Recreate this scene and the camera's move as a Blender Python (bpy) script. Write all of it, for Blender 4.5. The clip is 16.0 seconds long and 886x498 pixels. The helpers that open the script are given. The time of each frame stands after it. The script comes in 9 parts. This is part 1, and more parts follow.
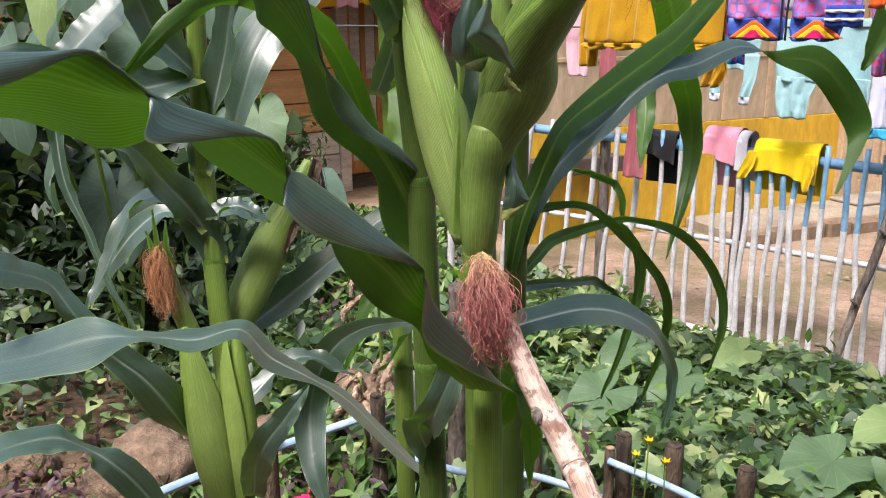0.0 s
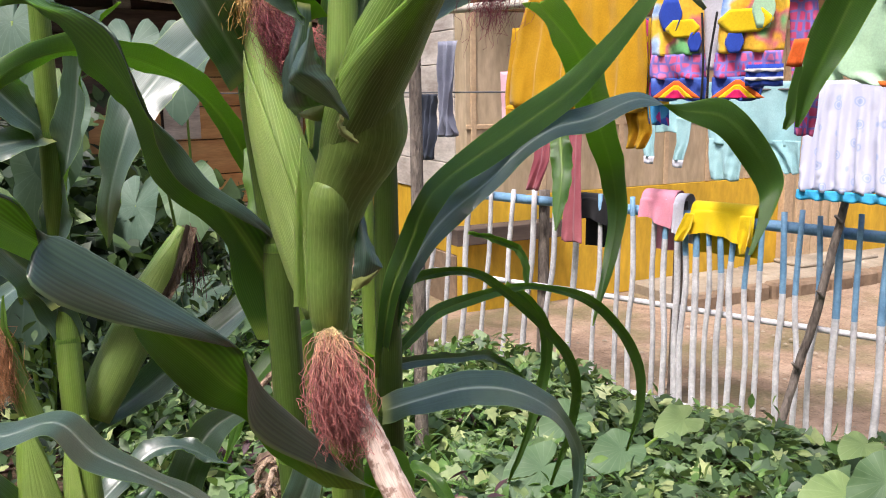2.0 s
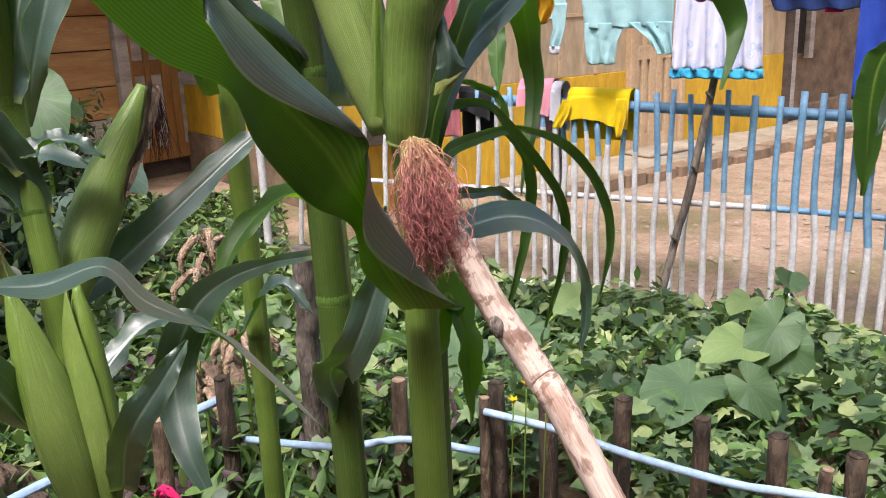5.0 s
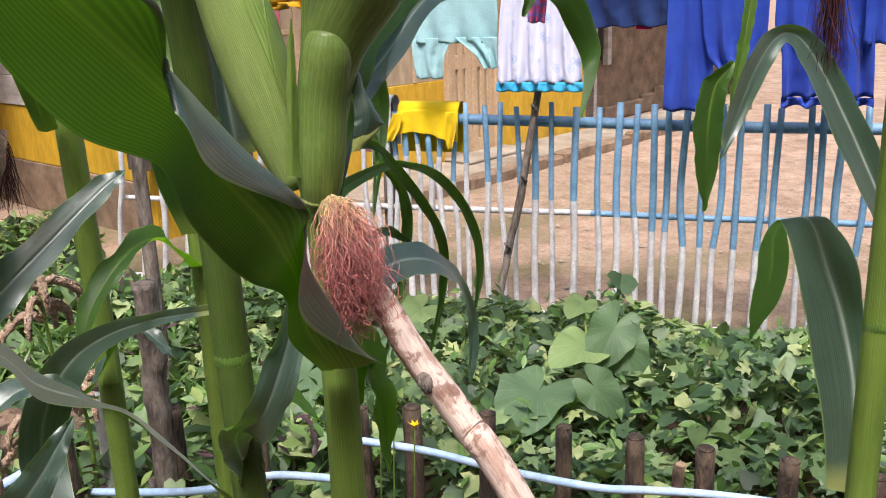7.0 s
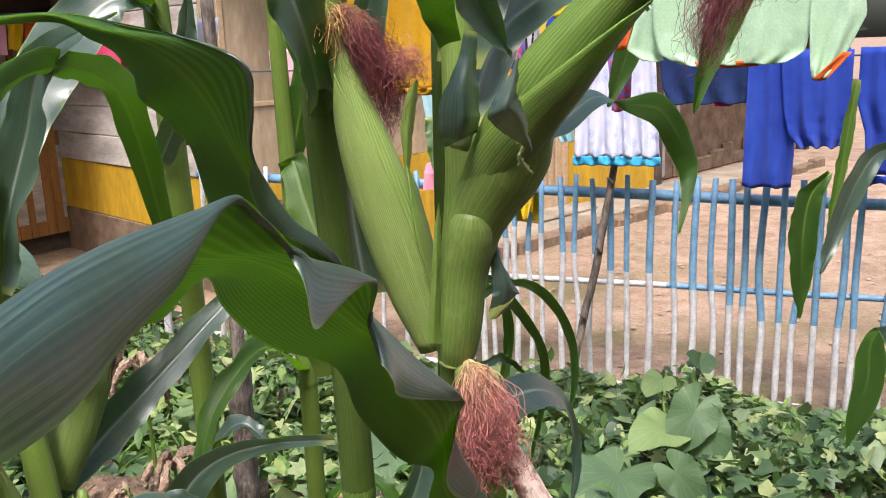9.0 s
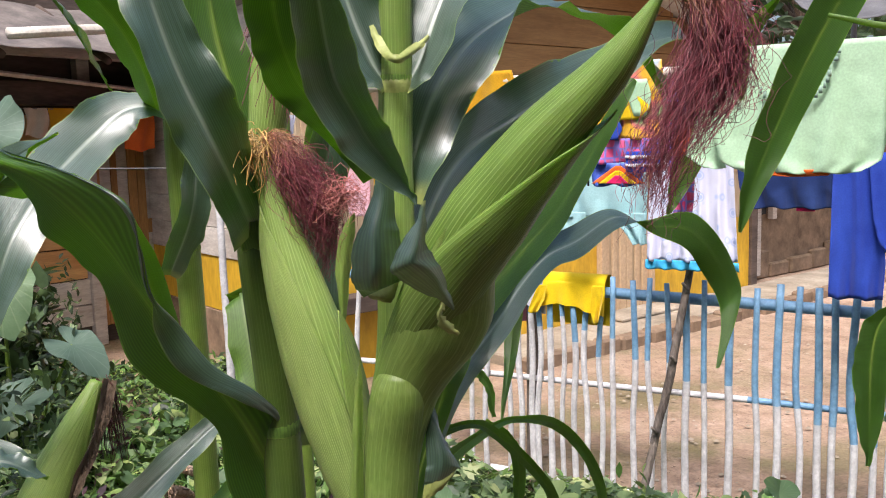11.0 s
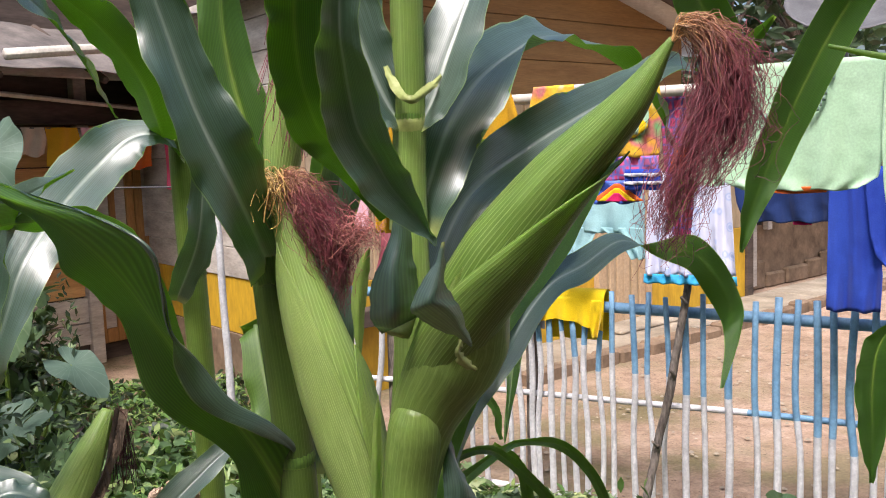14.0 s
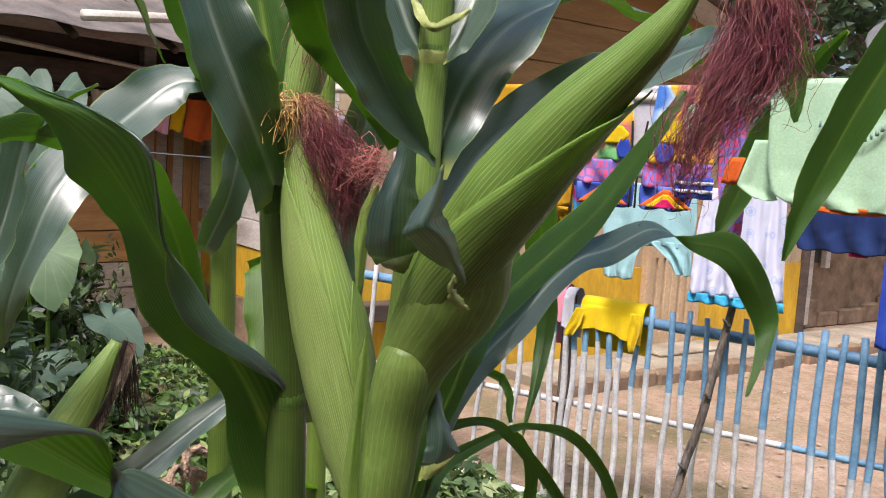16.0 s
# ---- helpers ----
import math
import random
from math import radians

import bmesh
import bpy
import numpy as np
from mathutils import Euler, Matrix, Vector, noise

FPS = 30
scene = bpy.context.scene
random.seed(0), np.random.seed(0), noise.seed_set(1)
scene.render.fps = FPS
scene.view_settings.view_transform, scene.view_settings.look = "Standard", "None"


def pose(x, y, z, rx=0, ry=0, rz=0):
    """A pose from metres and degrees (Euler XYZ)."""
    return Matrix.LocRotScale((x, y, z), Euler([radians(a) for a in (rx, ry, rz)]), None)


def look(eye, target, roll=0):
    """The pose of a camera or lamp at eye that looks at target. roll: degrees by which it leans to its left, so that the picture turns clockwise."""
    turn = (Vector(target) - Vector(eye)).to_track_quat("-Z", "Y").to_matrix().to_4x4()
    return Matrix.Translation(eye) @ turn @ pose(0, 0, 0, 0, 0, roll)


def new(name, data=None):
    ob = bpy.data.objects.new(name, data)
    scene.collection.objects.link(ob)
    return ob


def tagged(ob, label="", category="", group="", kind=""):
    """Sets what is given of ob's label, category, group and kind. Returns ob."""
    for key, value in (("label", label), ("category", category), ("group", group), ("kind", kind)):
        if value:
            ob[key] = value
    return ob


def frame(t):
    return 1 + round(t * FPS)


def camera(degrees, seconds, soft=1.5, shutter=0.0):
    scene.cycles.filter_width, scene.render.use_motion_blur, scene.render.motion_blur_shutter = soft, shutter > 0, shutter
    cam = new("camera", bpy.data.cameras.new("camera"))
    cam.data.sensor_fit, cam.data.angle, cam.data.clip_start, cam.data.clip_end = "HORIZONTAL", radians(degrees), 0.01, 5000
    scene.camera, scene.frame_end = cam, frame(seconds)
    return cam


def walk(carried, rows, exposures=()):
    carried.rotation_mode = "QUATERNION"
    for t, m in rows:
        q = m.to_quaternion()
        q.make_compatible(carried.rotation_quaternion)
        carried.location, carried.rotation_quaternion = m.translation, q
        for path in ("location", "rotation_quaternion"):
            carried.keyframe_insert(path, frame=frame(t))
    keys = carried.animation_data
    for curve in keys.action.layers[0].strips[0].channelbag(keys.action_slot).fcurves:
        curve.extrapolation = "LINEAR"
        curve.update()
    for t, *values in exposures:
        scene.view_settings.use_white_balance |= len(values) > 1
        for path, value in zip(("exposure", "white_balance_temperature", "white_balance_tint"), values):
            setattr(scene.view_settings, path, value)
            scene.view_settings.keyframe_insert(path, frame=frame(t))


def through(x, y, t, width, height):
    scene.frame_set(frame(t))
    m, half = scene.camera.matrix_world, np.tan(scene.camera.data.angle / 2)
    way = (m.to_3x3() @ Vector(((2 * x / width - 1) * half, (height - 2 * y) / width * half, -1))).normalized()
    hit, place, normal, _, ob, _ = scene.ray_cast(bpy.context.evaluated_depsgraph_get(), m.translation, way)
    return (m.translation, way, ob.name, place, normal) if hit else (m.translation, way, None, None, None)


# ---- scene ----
cam = camera(54.0, 16.0, soft=1.0)
PATH = [
    (0, (0.017, 0.045, 1.344), (-0.014, 1.978, 0.834), -0.5),
    (0.5, (0.026, 0.064, 1.355), (0.031, 2.009, 0.89), -0.1),
    (1, (0.047, 0.038, 1.353), (0.076, 1.996, 0.948), -0.3),
    (1.5, (0.073, 0.065, 1.331), (0.145, 2.025, 0.941), -0.2),
    (2, (0.117, 0.154, 1.32), (0.183, 2.12, 0.96), -0.8),
    (2.5, (0.096, 0.258, 1.317), (0.121, 2.225, 0.959), -1.7),
    (3, (0.033, 0.346, 1.36), (0.183, 2.314, 1.035), -2.4),
    (3.5, (-0.042, 0.393, 1.378), (0.297, 2.341, 1.079), -2.1),
    (4, (-0.044, 0.37, 1.367), (0.365, 2.306, 1.075), -2.1),
    (4.5, (-0.092, 0.313, 1.299), (0.36, 2.223, 0.915), -1.7),
    (5, (-0.096, 0.189, 1.223), (0.331, 2.065, 0.676), -2.2),
    (5.2, (-0.104, 0.161, 1.214), (0.326, 2.027, 0.637), -2.2),
    (7.3, (-0.172, 0.254, 1.28), (0.67, 1.983, 0.732), -1.8),
    (7.5, (-0.16, 0.26, 1.294), (0.655, 2.002, 0.745), -2.2),
    (8, (-0.172, 0.251, 1.344), (0.618, 2.001, 0.785), -2.9),
    (8.5, (-0.238, 0.223, 1.338), (0.547, 1.978, 0.788), -2.7),
    (9, (-0.23, 0.248, 1.375), (0.479, 2.064, 0.928), -2.0),
    (9.5, (-0.172, 0.26, 1.405), (0.423, 2.145, 1.106), -1.0),
    (10, (-0.118, 0.312, 1.396), (0.397, 2.227, 1.137), -1.4),
    (12.3, (-0.066, 0.308, 1.41), (0.465, 2.223, 1.189), -1.7),
    (12.5, (-0.072, 0.303, 1.409), (0.463, 2.217, 1.191), -1.7),
    (13, (-0.07, 0.296, 1.407), (0.474, 2.206, 1.175), -1.8),
    (13.5, (-0.084, 0.303, 1.402), (0.459, 2.212, 1.156), -2.0),
    (14, (-0.091, 0.305, 1.42), (0.438, 2.222, 1.207), -2.1),
    (14.5, (-0.054, 0.312, 1.408), (0.457, 2.237, 1.232), -0.8),
    (15, (-0.034, 0.31, 1.374), (0.419, 2.25, 1.193), 1.1),
    (15.5, (-0.021, 0.321, 1.342), (0.401, 2.267, 1.148), 2.3),
    (16, (-0.054, 0.319, 1.371), (0.362, 2.265, 1.17), 3.6),
]
walk(cam, [(t, look(eye, target, roll)) for t, eye, target, roll in PATH], exposures=[(0, 0.92), (1, 0.90), (2.5, 0.87), (5, 0.79), (8.5, 0.82), (9.5, 0.88), (10, 0.87), (13.5, 0.86), (14.2, 0.79), (15, 0.68), (16, 0.72)])


# ---- world, sun ----
world = bpy.data.worlds.new("world")
scene.world = world
world.use_nodes = True
wn, wl = world.node_tree.nodes, world.node_tree.links
sky = wn.new("ShaderNodeTexSky")
sky.sky_type, sky.sun_disc = "NISHITA", False
sky.sun_elevation, sky.sun_rotation = radians(61), radians(212)
sky.air_density, sky.dust_density, sky.ozone_density = 1.0, 6.0, 1.0
haze = wn.new("ShaderNodeHueSaturation")
haze.inputs["Saturation"].default_value = 1.2
wl.new(sky.outputs[0], haze.inputs["Color"])
wl.new(haze.outputs[0], wn["Background"].inputs["Color"])
wn["Background"].inputs["Strength"].default_value = 0.12
sun = new("sun", bpy.data.lights.new("sun", "SUN"))
sun.data.energy, sun.data.angle, sun.data.color = 2.65, radians(14), (1.0, 0.95, 1.0)
sun.matrix_world = look((-1.9, -3.0, 6.5), (0, 0, 0))


# ---- materials ----
def node(nt, kind, **kw):
    n = nt.nodes.new(kind)
    for k, v in kw.items():
        if k in n.inputs:
            n.inputs[k].default_value = v
    return n


def ramp(nt, stops, src):
    r = nt.nodes.new("ShaderNodeValToRGB")
    while len(r.color_ramp.elements) < len(stops):
        r.color_ramp.elements.new(0.5)
    for e, (p, c) in zip(r.color_ramp.elements, stops):
        e.position, e.color = p, (*c, 1)
    nt.links.new(src, r.inputs[0])
    return r.outputs[0]


def mixc(nt, kind, fac, a, b):
    m = nt.nodes.new("ShaderNodeMix")
    m.data_type, m.blend_type = "RGBA", kind
    for sock, v in ((m.inputs[0], fac), (m.inputs[6], a), (m.inputs[7], b)):
        if isinstance(v, (int, float)):
            sock.default_value = v
        elif isinstance(v, tuple):
            sock.default_value = (*v, 1)
        else:
            nt.links.new(v, sock)
    return m.outputs[2]


def noise_at(nt, scale, coord="Object", detail=4, stretch=None, rough=0.6):
    tc = nt.nodes.new("ShaderNodeTexCoord")
    src = tc.outputs[coord]
    if stretch:
        mp = nt.nodes.new("ShaderNodeMapping")
        mp.inputs["Scale"].default_value = stretch
        nt.links.new(src, mp.inputs[0])
        src = mp.outputs[0]
    n = node(nt, "ShaderNodeTexNoise", Scale=scale, Detail=detail, Roughness=rough)
    nt.links.new(src, n.inputs["Vector"])
    return n.outputs["Fac"]


def base_mat(name):
    m = bpy.data.materials.new(name)
    m.use_nodes = True
    nt = m.node_tree
    return m, nt, nt.nodes["Principled BSDF"]


def bump(nt, bs, height, strength=0.3, dist=0.002):
    b = node(nt, "ShaderNodeBump", Strength=strength, Distance=dist)
    nt.links.new(height, b.inputs["Height"])
    nt.links.new(b.outputs[0], bs.inputs["Normal"])


def plain(name, dark, light, scale=8, rough=0.7, fine=60, bumpy=0.3, stretch=None, spec=0.4, coord="Object", vary=0.0, metal=0.0):
    """Two colours mixed by coarse noise, with finer grain and relief."""
    m, nt, bs = base_mat(name)
    big = noise_at(nt, scale, coord, 3, stretch)
    small = noise_at(nt, fine, coord, 4, stretch)
    c = ramp(nt, [(0.3, dark), (0.7, light)], big)
    g = ramp(nt, [(0.25, (0.78, 0.78, 0.78)), (0.75, (1.12, 1.12, 1.12))], small)
    c = mixc(nt, "MULTIPLY", 1.0, c, g)
    if vary:
        oi = nt.nodes.new("ShaderNodeObjectInfo")
        v = ramp(nt, [(0, (1 - vary,) * 3), (1, (1 + vary,) * 3)], oi.outputs["Random"])
        c = mixc(nt, "MULTIPLY", 1.0, c, v)
    nt.links.new(c, bs.inputs["Base Color"])
    bs.inputs["Roughness"].default_value = rough
    bs.inputs["Specular IOR Level"].default_value = spec
    bs.inputs["Metallic"].default_value = metal
    bump(nt, bs, small, bumpy, 0.002 if bumpy < 0.95 else 0.012)
    return m


def stripes(nt, count, sharp=0.5, wob=0.0):
    """Fine lines that run along the second UV axis."""
    tc = nt.nodes.new("ShaderNodeTexCoord")
    w = nt.nodes.new("ShaderNodeTexWave")
    w.bands_direction = "X"
    w.inputs["Scale"].default_value = count
    w.inputs["Distortion"].default_value = wob
    w.inputs["Detail"].default_value = 1.0
    nt.links.new(tc.outputs["UV"], w.inputs["Vector"])
    return w.outputs["Fac"]


def leaf_mat(name, dark, light, rib, through, trans, rough, count=11, gloss=0.7, vein=0.1, bloom=0.0, coat=0.0):
    m, nt, bs = base_mat(name)
    tc = nt.nodes.new("ShaderNodeTexCoord")
    sep = nt.nodes.new("ShaderNodeSeparateXYZ")
    nt.links.new(tc.outputs["UV"], sep.inputs[0])
    big = noise_at(nt, 14, "Object", 4)
    c = ramp(nt, [(0.3, dark), (0.75, light)], big)
    lines = stripes(nt, count, wob=0.4)
    lc = ramp(nt, [(0.0, (1 - vein,) * 3), (0.6, (1.0, 1.0, 1.0)), (1.0, (1 + vein * 1.3, 1 + vein * 1.2, 1 + vein))], lines)
    c = mixc(nt, "MULTIPLY", 1.0, c, lc)
    streak = noise_at(nt, 1.0, "UV", 3, (70, 2.5, 1))
    c = mixc(nt, "MULTIPLY", 1.0, c, ramp(nt, [(0.42, (0.58, 0.62, 0.6)), (0.58, (1.34, 1.3, 1.3))], streak))
    ab = nt.nodes.new("ShaderNodeMath")
    ab.operation = "SUBTRACT"
    ab.inputs[1].default_value = 0.5
    nt.links.new(sep.outputs[0], ab.inputs[0])
    ab2 = nt.nodes.new("ShaderNodeMath")
    ab2.operation = "ABSOLUTE"
    nt.links.new(ab.outputs[0], ab2.inputs[0])
    ribm = ramp(nt, [(0.012, (1, 1, 1)), (0.034, (0.3, 0.3, 0.3)), (0.08, (0, 0, 0))], ab2.outputs[0])
    ribm = mixc(nt, "MULTIPLY", 1.0, ribm, ramp(nt, [(0.1, (1, 1, 1)), (0.85, (0.12, 0.12, 0.12))], sep.outputs[1]))
    c = mixc(nt, "MIX", ribm, c, rib)
    c = mixc(nt, "MIX", ramp(nt, [(0.012, (0.9, 0.9, 0.9)), (0.04, (0, 0, 0))], sep.outputs[1]), c, (0.36, 0.40, 0.12))
    c = mixc(nt, "MIX", ramp(nt, [(0.474, (0, 0, 0)), (0.49, (0.8, 0.8, 0.8))], ab2.outputs[0]), c, (0.22, 0.32, 0.10))
    spots = noise_at(nt, 90, "Object", 2)
    sp = ramp(nt, [(0.72, (0, 0, 0)), (0.76, (0.6, 0.6, 0.6))], spots)
    c = mixc(nt, "MIX", sp, c, tuple(min(1, v * 1.6 + 0.02) for v in light))
    nt.links.new(c, bs.inputs["Base Color"])
    bs.inputs["Roughness"].default_value = rough
    bs.inputs["Specular IOR Level"].default_value = gloss
    bs.inputs["Sheen Weight"].default_value = bloom
    bs.inputs["Sheen Roughness"].default_value = 0.4
    bs.inputs["Coat Weight"].default_value = coat
    bs.inputs["Coat Roughness"].default_value = 0.36
    bs.inputs["Coat IOR"].default_value = 1.65
    bs.inputs["Sheen Tint"].default_value = (0.85, 0.93, 1.0, 1)
    swell = noise_at(nt, 22, "Object", 3)
    bm1 = node(nt, "ShaderNodeBump", Strength=0.3, Distance=0.005)
    nt.links.new(swell, bm1.inputs["Height"])
    bm2 = node(nt, "ShaderNodeBump", Strength=0.3, Distance=0.001)
    nt.links.new(streak, bm2.inputs["Height"])
    nt.links.new(bm1.outputs[0], bm2.inputs["Normal"])
    bm3 = node(nt, "ShaderNodeBump", Strength=0.1, Distance=0.0003)
    nt.links.new(lines, bm3.inputs["Height"])
    nt.links.new(bm2.outputs[0], bm3.inputs["Normal"])
    nt.links.new(bm3.outputs[0], bs.inputs["Normal"])
    tr = nt.nodes.new("ShaderNodeBsdfTranslucent")
    tcol = mixc(nt, "MULTIPLY", 1.0, through, lc)
    nt.links.new(tcol, tr.inputs["Color"])
    mx = nt.nodes.new("ShaderNodeMixShader")
    mx.inputs[0].default_value = trans
    nt.links.new(bs.outputs[0], mx.inputs[1])
    nt.links.new(tr.outputs[0], mx.inputs[2])
    nt.links.new(mx.outputs[0], nt.nodes["Material Output"].inputs["Surface"])
    return m


M_LEAF = leaf_mat("corn_leaf_upper", (0.037, 0.074, 0.056), (0.074, 0.125, 0.096), (0.40, 0.47, 0.40), (0.30, 0.55, 0.08), 0.2, 0.40, gloss=1.0, vein=0.16, bloom=0.06, coat=0.6)
M_LEAF_LOW = leaf_mat("corn_leaf_under", (0.045, 0.092, 0.03), (0.078, 0.145, 0.048), (0.40, 0.48, 0.12), (0.5, 0.8, 0.09), 0.58, 0.42, count=11, vein=0.13)
M_PALE = leaf_mat("corn_leaf_pale", (0.09, 0.18, 0.03), (0.16, 0.28, 0.05), (0.3, 0.4, 0.15), (0.4, 0.6, 0.08), 0.4, 0.5)


def husk_mat(name, dark, light, count, depth=1.0):
    """Green husk with fine pale veins that run lengthwise and fade in and out."""
    m, nt, bs = base_mat(name)
    big = noise_at(nt, 9, "Object", 4)
    c = ramp(nt, [(0.3, dark), (0.72, light)], big)
    lines = stripes(nt, count, wob=1.0)
    fade = noise_at(nt, 7, "UV", 3, (2.5, 1, 1))
    fine = noise_at(nt, 60, "UV", 3, (7, 0.2, 1))
    vein = ramp(nt, [(0.8, (0, 0, 0)), (0.99, (1, 1, 1))], lines)
    vein = mixc(nt, "MULTIPLY", 1.0, vein, ramp(nt, [(0.32, (0.3, 0.3, 0.3)), (0.68, (0.95, 0.95, 0.95))], fade))
    fc = ramp(nt, [(0.3, (0.68, 0.74, 0.62)), (0.7, (1.27, 1.22, 1.27))], fine)
    c = mixc(nt, "MULTIPLY", 1.0, c, fc)
    c = mixc(nt, "MIX", mixc(nt, "MULTIPLY", 1.0, vein, (depth,) * 3), c, tuple(min(1, v * 1.6 + 0.07) for v in light))
    pale = ramp(nt, [(0.55, (0, 0, 0)), (0.75, (0.45, 0.45, 0.45))], noise_at(nt, 5, "UV", 3, (3, 1, 1)))
    c = mixc(nt, "MIX", pale, c, tuple(min(1, v * 1.3 + 0.02) for v in light))
    nt.links.new(c, bs.inputs["Base Color"])
    bs.inputs["Roughness"].default_value = 0.4
    bs.inputs["Specular IOR Level"].default_value = 0.45
    bs.inputs["Subsurface Weight"].default_value = 0.3
    bs.inputs["Subsurface Radius"].default_value = (0.5, 1.0, 0.2)
    bs.inputs["Subsurface Scale"].default_value = 0.012
    dent = node(nt, "ShaderNodeBump", Strength=0.35, Distance=0.004)
    nt.links.new(noise_at(nt, 1.0, "UV", 3, (9, 2, 1)), dent.inputs["Height"])
    rib = node(nt, "ShaderNodeBump", Strength=0.25 * depth, Distance=0.0004)
    nt.links.new(lines, rib.inputs["Height"])
    nt.links.new(dent.outputs[0], rib.inputs["Normal"])
    nt.links.new(rib.outputs[0], bs.inputs["Normal"])
    tr = nt.nodes.new("ShaderNodeBsdfTranslucent")
    nt.links.new(c, tr.inputs["Color"])
    mx = nt.nodes.new("ShaderNodeMixShader")
    mx.inputs[0].default_value = 0.18
    nt.links.new(bs.outputs[0], mx.inputs[1])
    nt.links.new(tr.outputs[0], mx.inputs[2])
    nt.links.new(mx.outputs[0], nt.nodes["Material Output"].inputs["Surface"])
    return m


M_HUSK = husk_mat("corn_husk", (0.20, 0.305, 0.075), (0.29, 0.41, 0.115), 13, 0.6)
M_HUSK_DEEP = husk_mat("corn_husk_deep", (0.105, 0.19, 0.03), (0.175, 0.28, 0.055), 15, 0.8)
M_HUSK_OUT = husk_mat("corn_husk_outer", (0.165, 0.26, 0.058), (0.235, 0.34, 0.08), 9, 0.28)
M_STALK = husk_mat("corn_stalk", (0.13, 0.21, 0.035), (0.2, 0.30, 0.055), 12, 0.3)
# half-bright copy of the stalk green: shade on the rear stalks, put into colour
M_STALK_SHADED = husk_mat("corn_stalk_shaded", (0.052, 0.098, 0.016), (0.098, 0.155, 0.028), 12, 0.25)


def silk_mat(name, tip, root, blond=0.16):
    m, nt, bs = base_mat(name)
    tc = nt.nodes.new("ShaderNodeTexCoord")
    sep = nt.nodes.new("ShaderNodeSeparateXYZ")
    nt.links.new(tc.outputs["UV"], sep.inputs[0])
    c = ramp(nt, [(blond * 0.4, root), (blond, tuple((a + b) / 2 for a, b in zip(tip, root))), (blond * 2, tip)], sep.outputs[1])
    geo = nt.nodes.new("ShaderNodeNewGeometry")
    v = ramp(nt, [(0, (0.55, 0.55, 0.55)), (1, (1.5, 1.4, 1.4))], geo.outputs["Random Per Island"])
    c = mixc(nt, "MULTIPLY", 1.0, c, v)
    nt.links.new(c, bs.inputs["Base Color"])
    bs.inputs["Roughness"].default_value = 0.45
    return m


M_SILK_PINK = silk_mat("silk_pink", (0.50, 0.19, 0.17), (0.66, 0.55, 0.26), 0.24)
M_SILK_DARK = silk_mat("silk_dark", (0.22, 0.055, 0.07), (0.66, 0.42, 0.17), 0.24)
M_SILK_BROWN = silk_mat("silk_brown", (0.48, 0.24, 0.11), (0.56, 0.38, 0.17))
M_SILK_BLOND = silk_mat("silk_blond", (0.55, 0.36, 0.12), (0.72, 0.55, 0.22))
M_SILK_BLACK = silk_mat("silk_black", (0.05, 0.012, 0.015), (0.12, 0.04, 0.03))


def foliage_mat(name, stops, through, trans=0.2, rough=0.5):
    m, nt, bs = base_mat(name)
    geo = nt.nodes.new("ShaderNodeNewGeometry")
    c = ramp(nt, stops, geo.outputs["Random Per Island"])
    n = ramp(nt, [(0.3, (0.75, 0.78, 0.75)), (0.7, (1.2, 1.18, 1.15))], noise_at(nt, 40, "Object", 3))
    c = mixc(nt, "MULTIPLY", 1.0, c, n)
    nt.links.new(c, bs.inputs["Base Color"])
    bs.inputs["Roughness"].default_value = rough
    tr = nt.nodes.new("ShaderNodeBsdfTranslucent")
    tr.inputs["Color"].default_value = (*through, 1)
    mx = nt.nodes.new("ShaderNodeMixShader")
    mx.inputs[0].default_value = trans
    nt.links.new(bs.outputs[0], mx.inputs[1])
    nt.links.new(tr.outputs[0], mx.inputs[2])
    nt.links.new(mx.outputs[0], nt.nodes["Material Output"].inputs["Surface"])
    return m


M_SWEET = foliage_mat("sweet_potato_leaves", [(0, (0.022, 0.05, 0.022)), (0.5, (0.085, 0.15, 0.065)), (0.8, (0.19, 0.275, 0.12)), (1, (0.40, 0.45, 0.20))], (0.3, 0.45, 0.1))
# the deep shadow among the shrubs is put into these near-black greens
M_BUSH_SHADED = foliage_mat("bush_leaves_shaded", [(0, (0.007, 0.016, 0.007)), (0.6, (0.02, 0.042, 0.015)), (0.88, (0.06, 0.105, 0.035)), (1, (0.17, 0.24, 0.09))], (0.14, 0.25, 0.05), 0.12)
M_GRASS = foliage_mat("weeds", [(0, (0.06, 0.13, 0.03)), (0.7, (0.13, 0.24, 0.06)), (1, (0.26, 0.32, 0.1))], (0.25, 0.45, 0.08))
M_PURPLE = foliage_mat("purple_leaves", [(0, (0.035, 0.018, 0.025)), (1, (0.10, 0.05, 0.06))], (0.2, 0.08, 0.1))
M_TREE = foliage_mat("tree_leaves", [(0, (0.02, 0.04, 0.015)), (1, (0.06, 0.10, 0.04))], (0.1, 0.2, 0.05), 0.15)


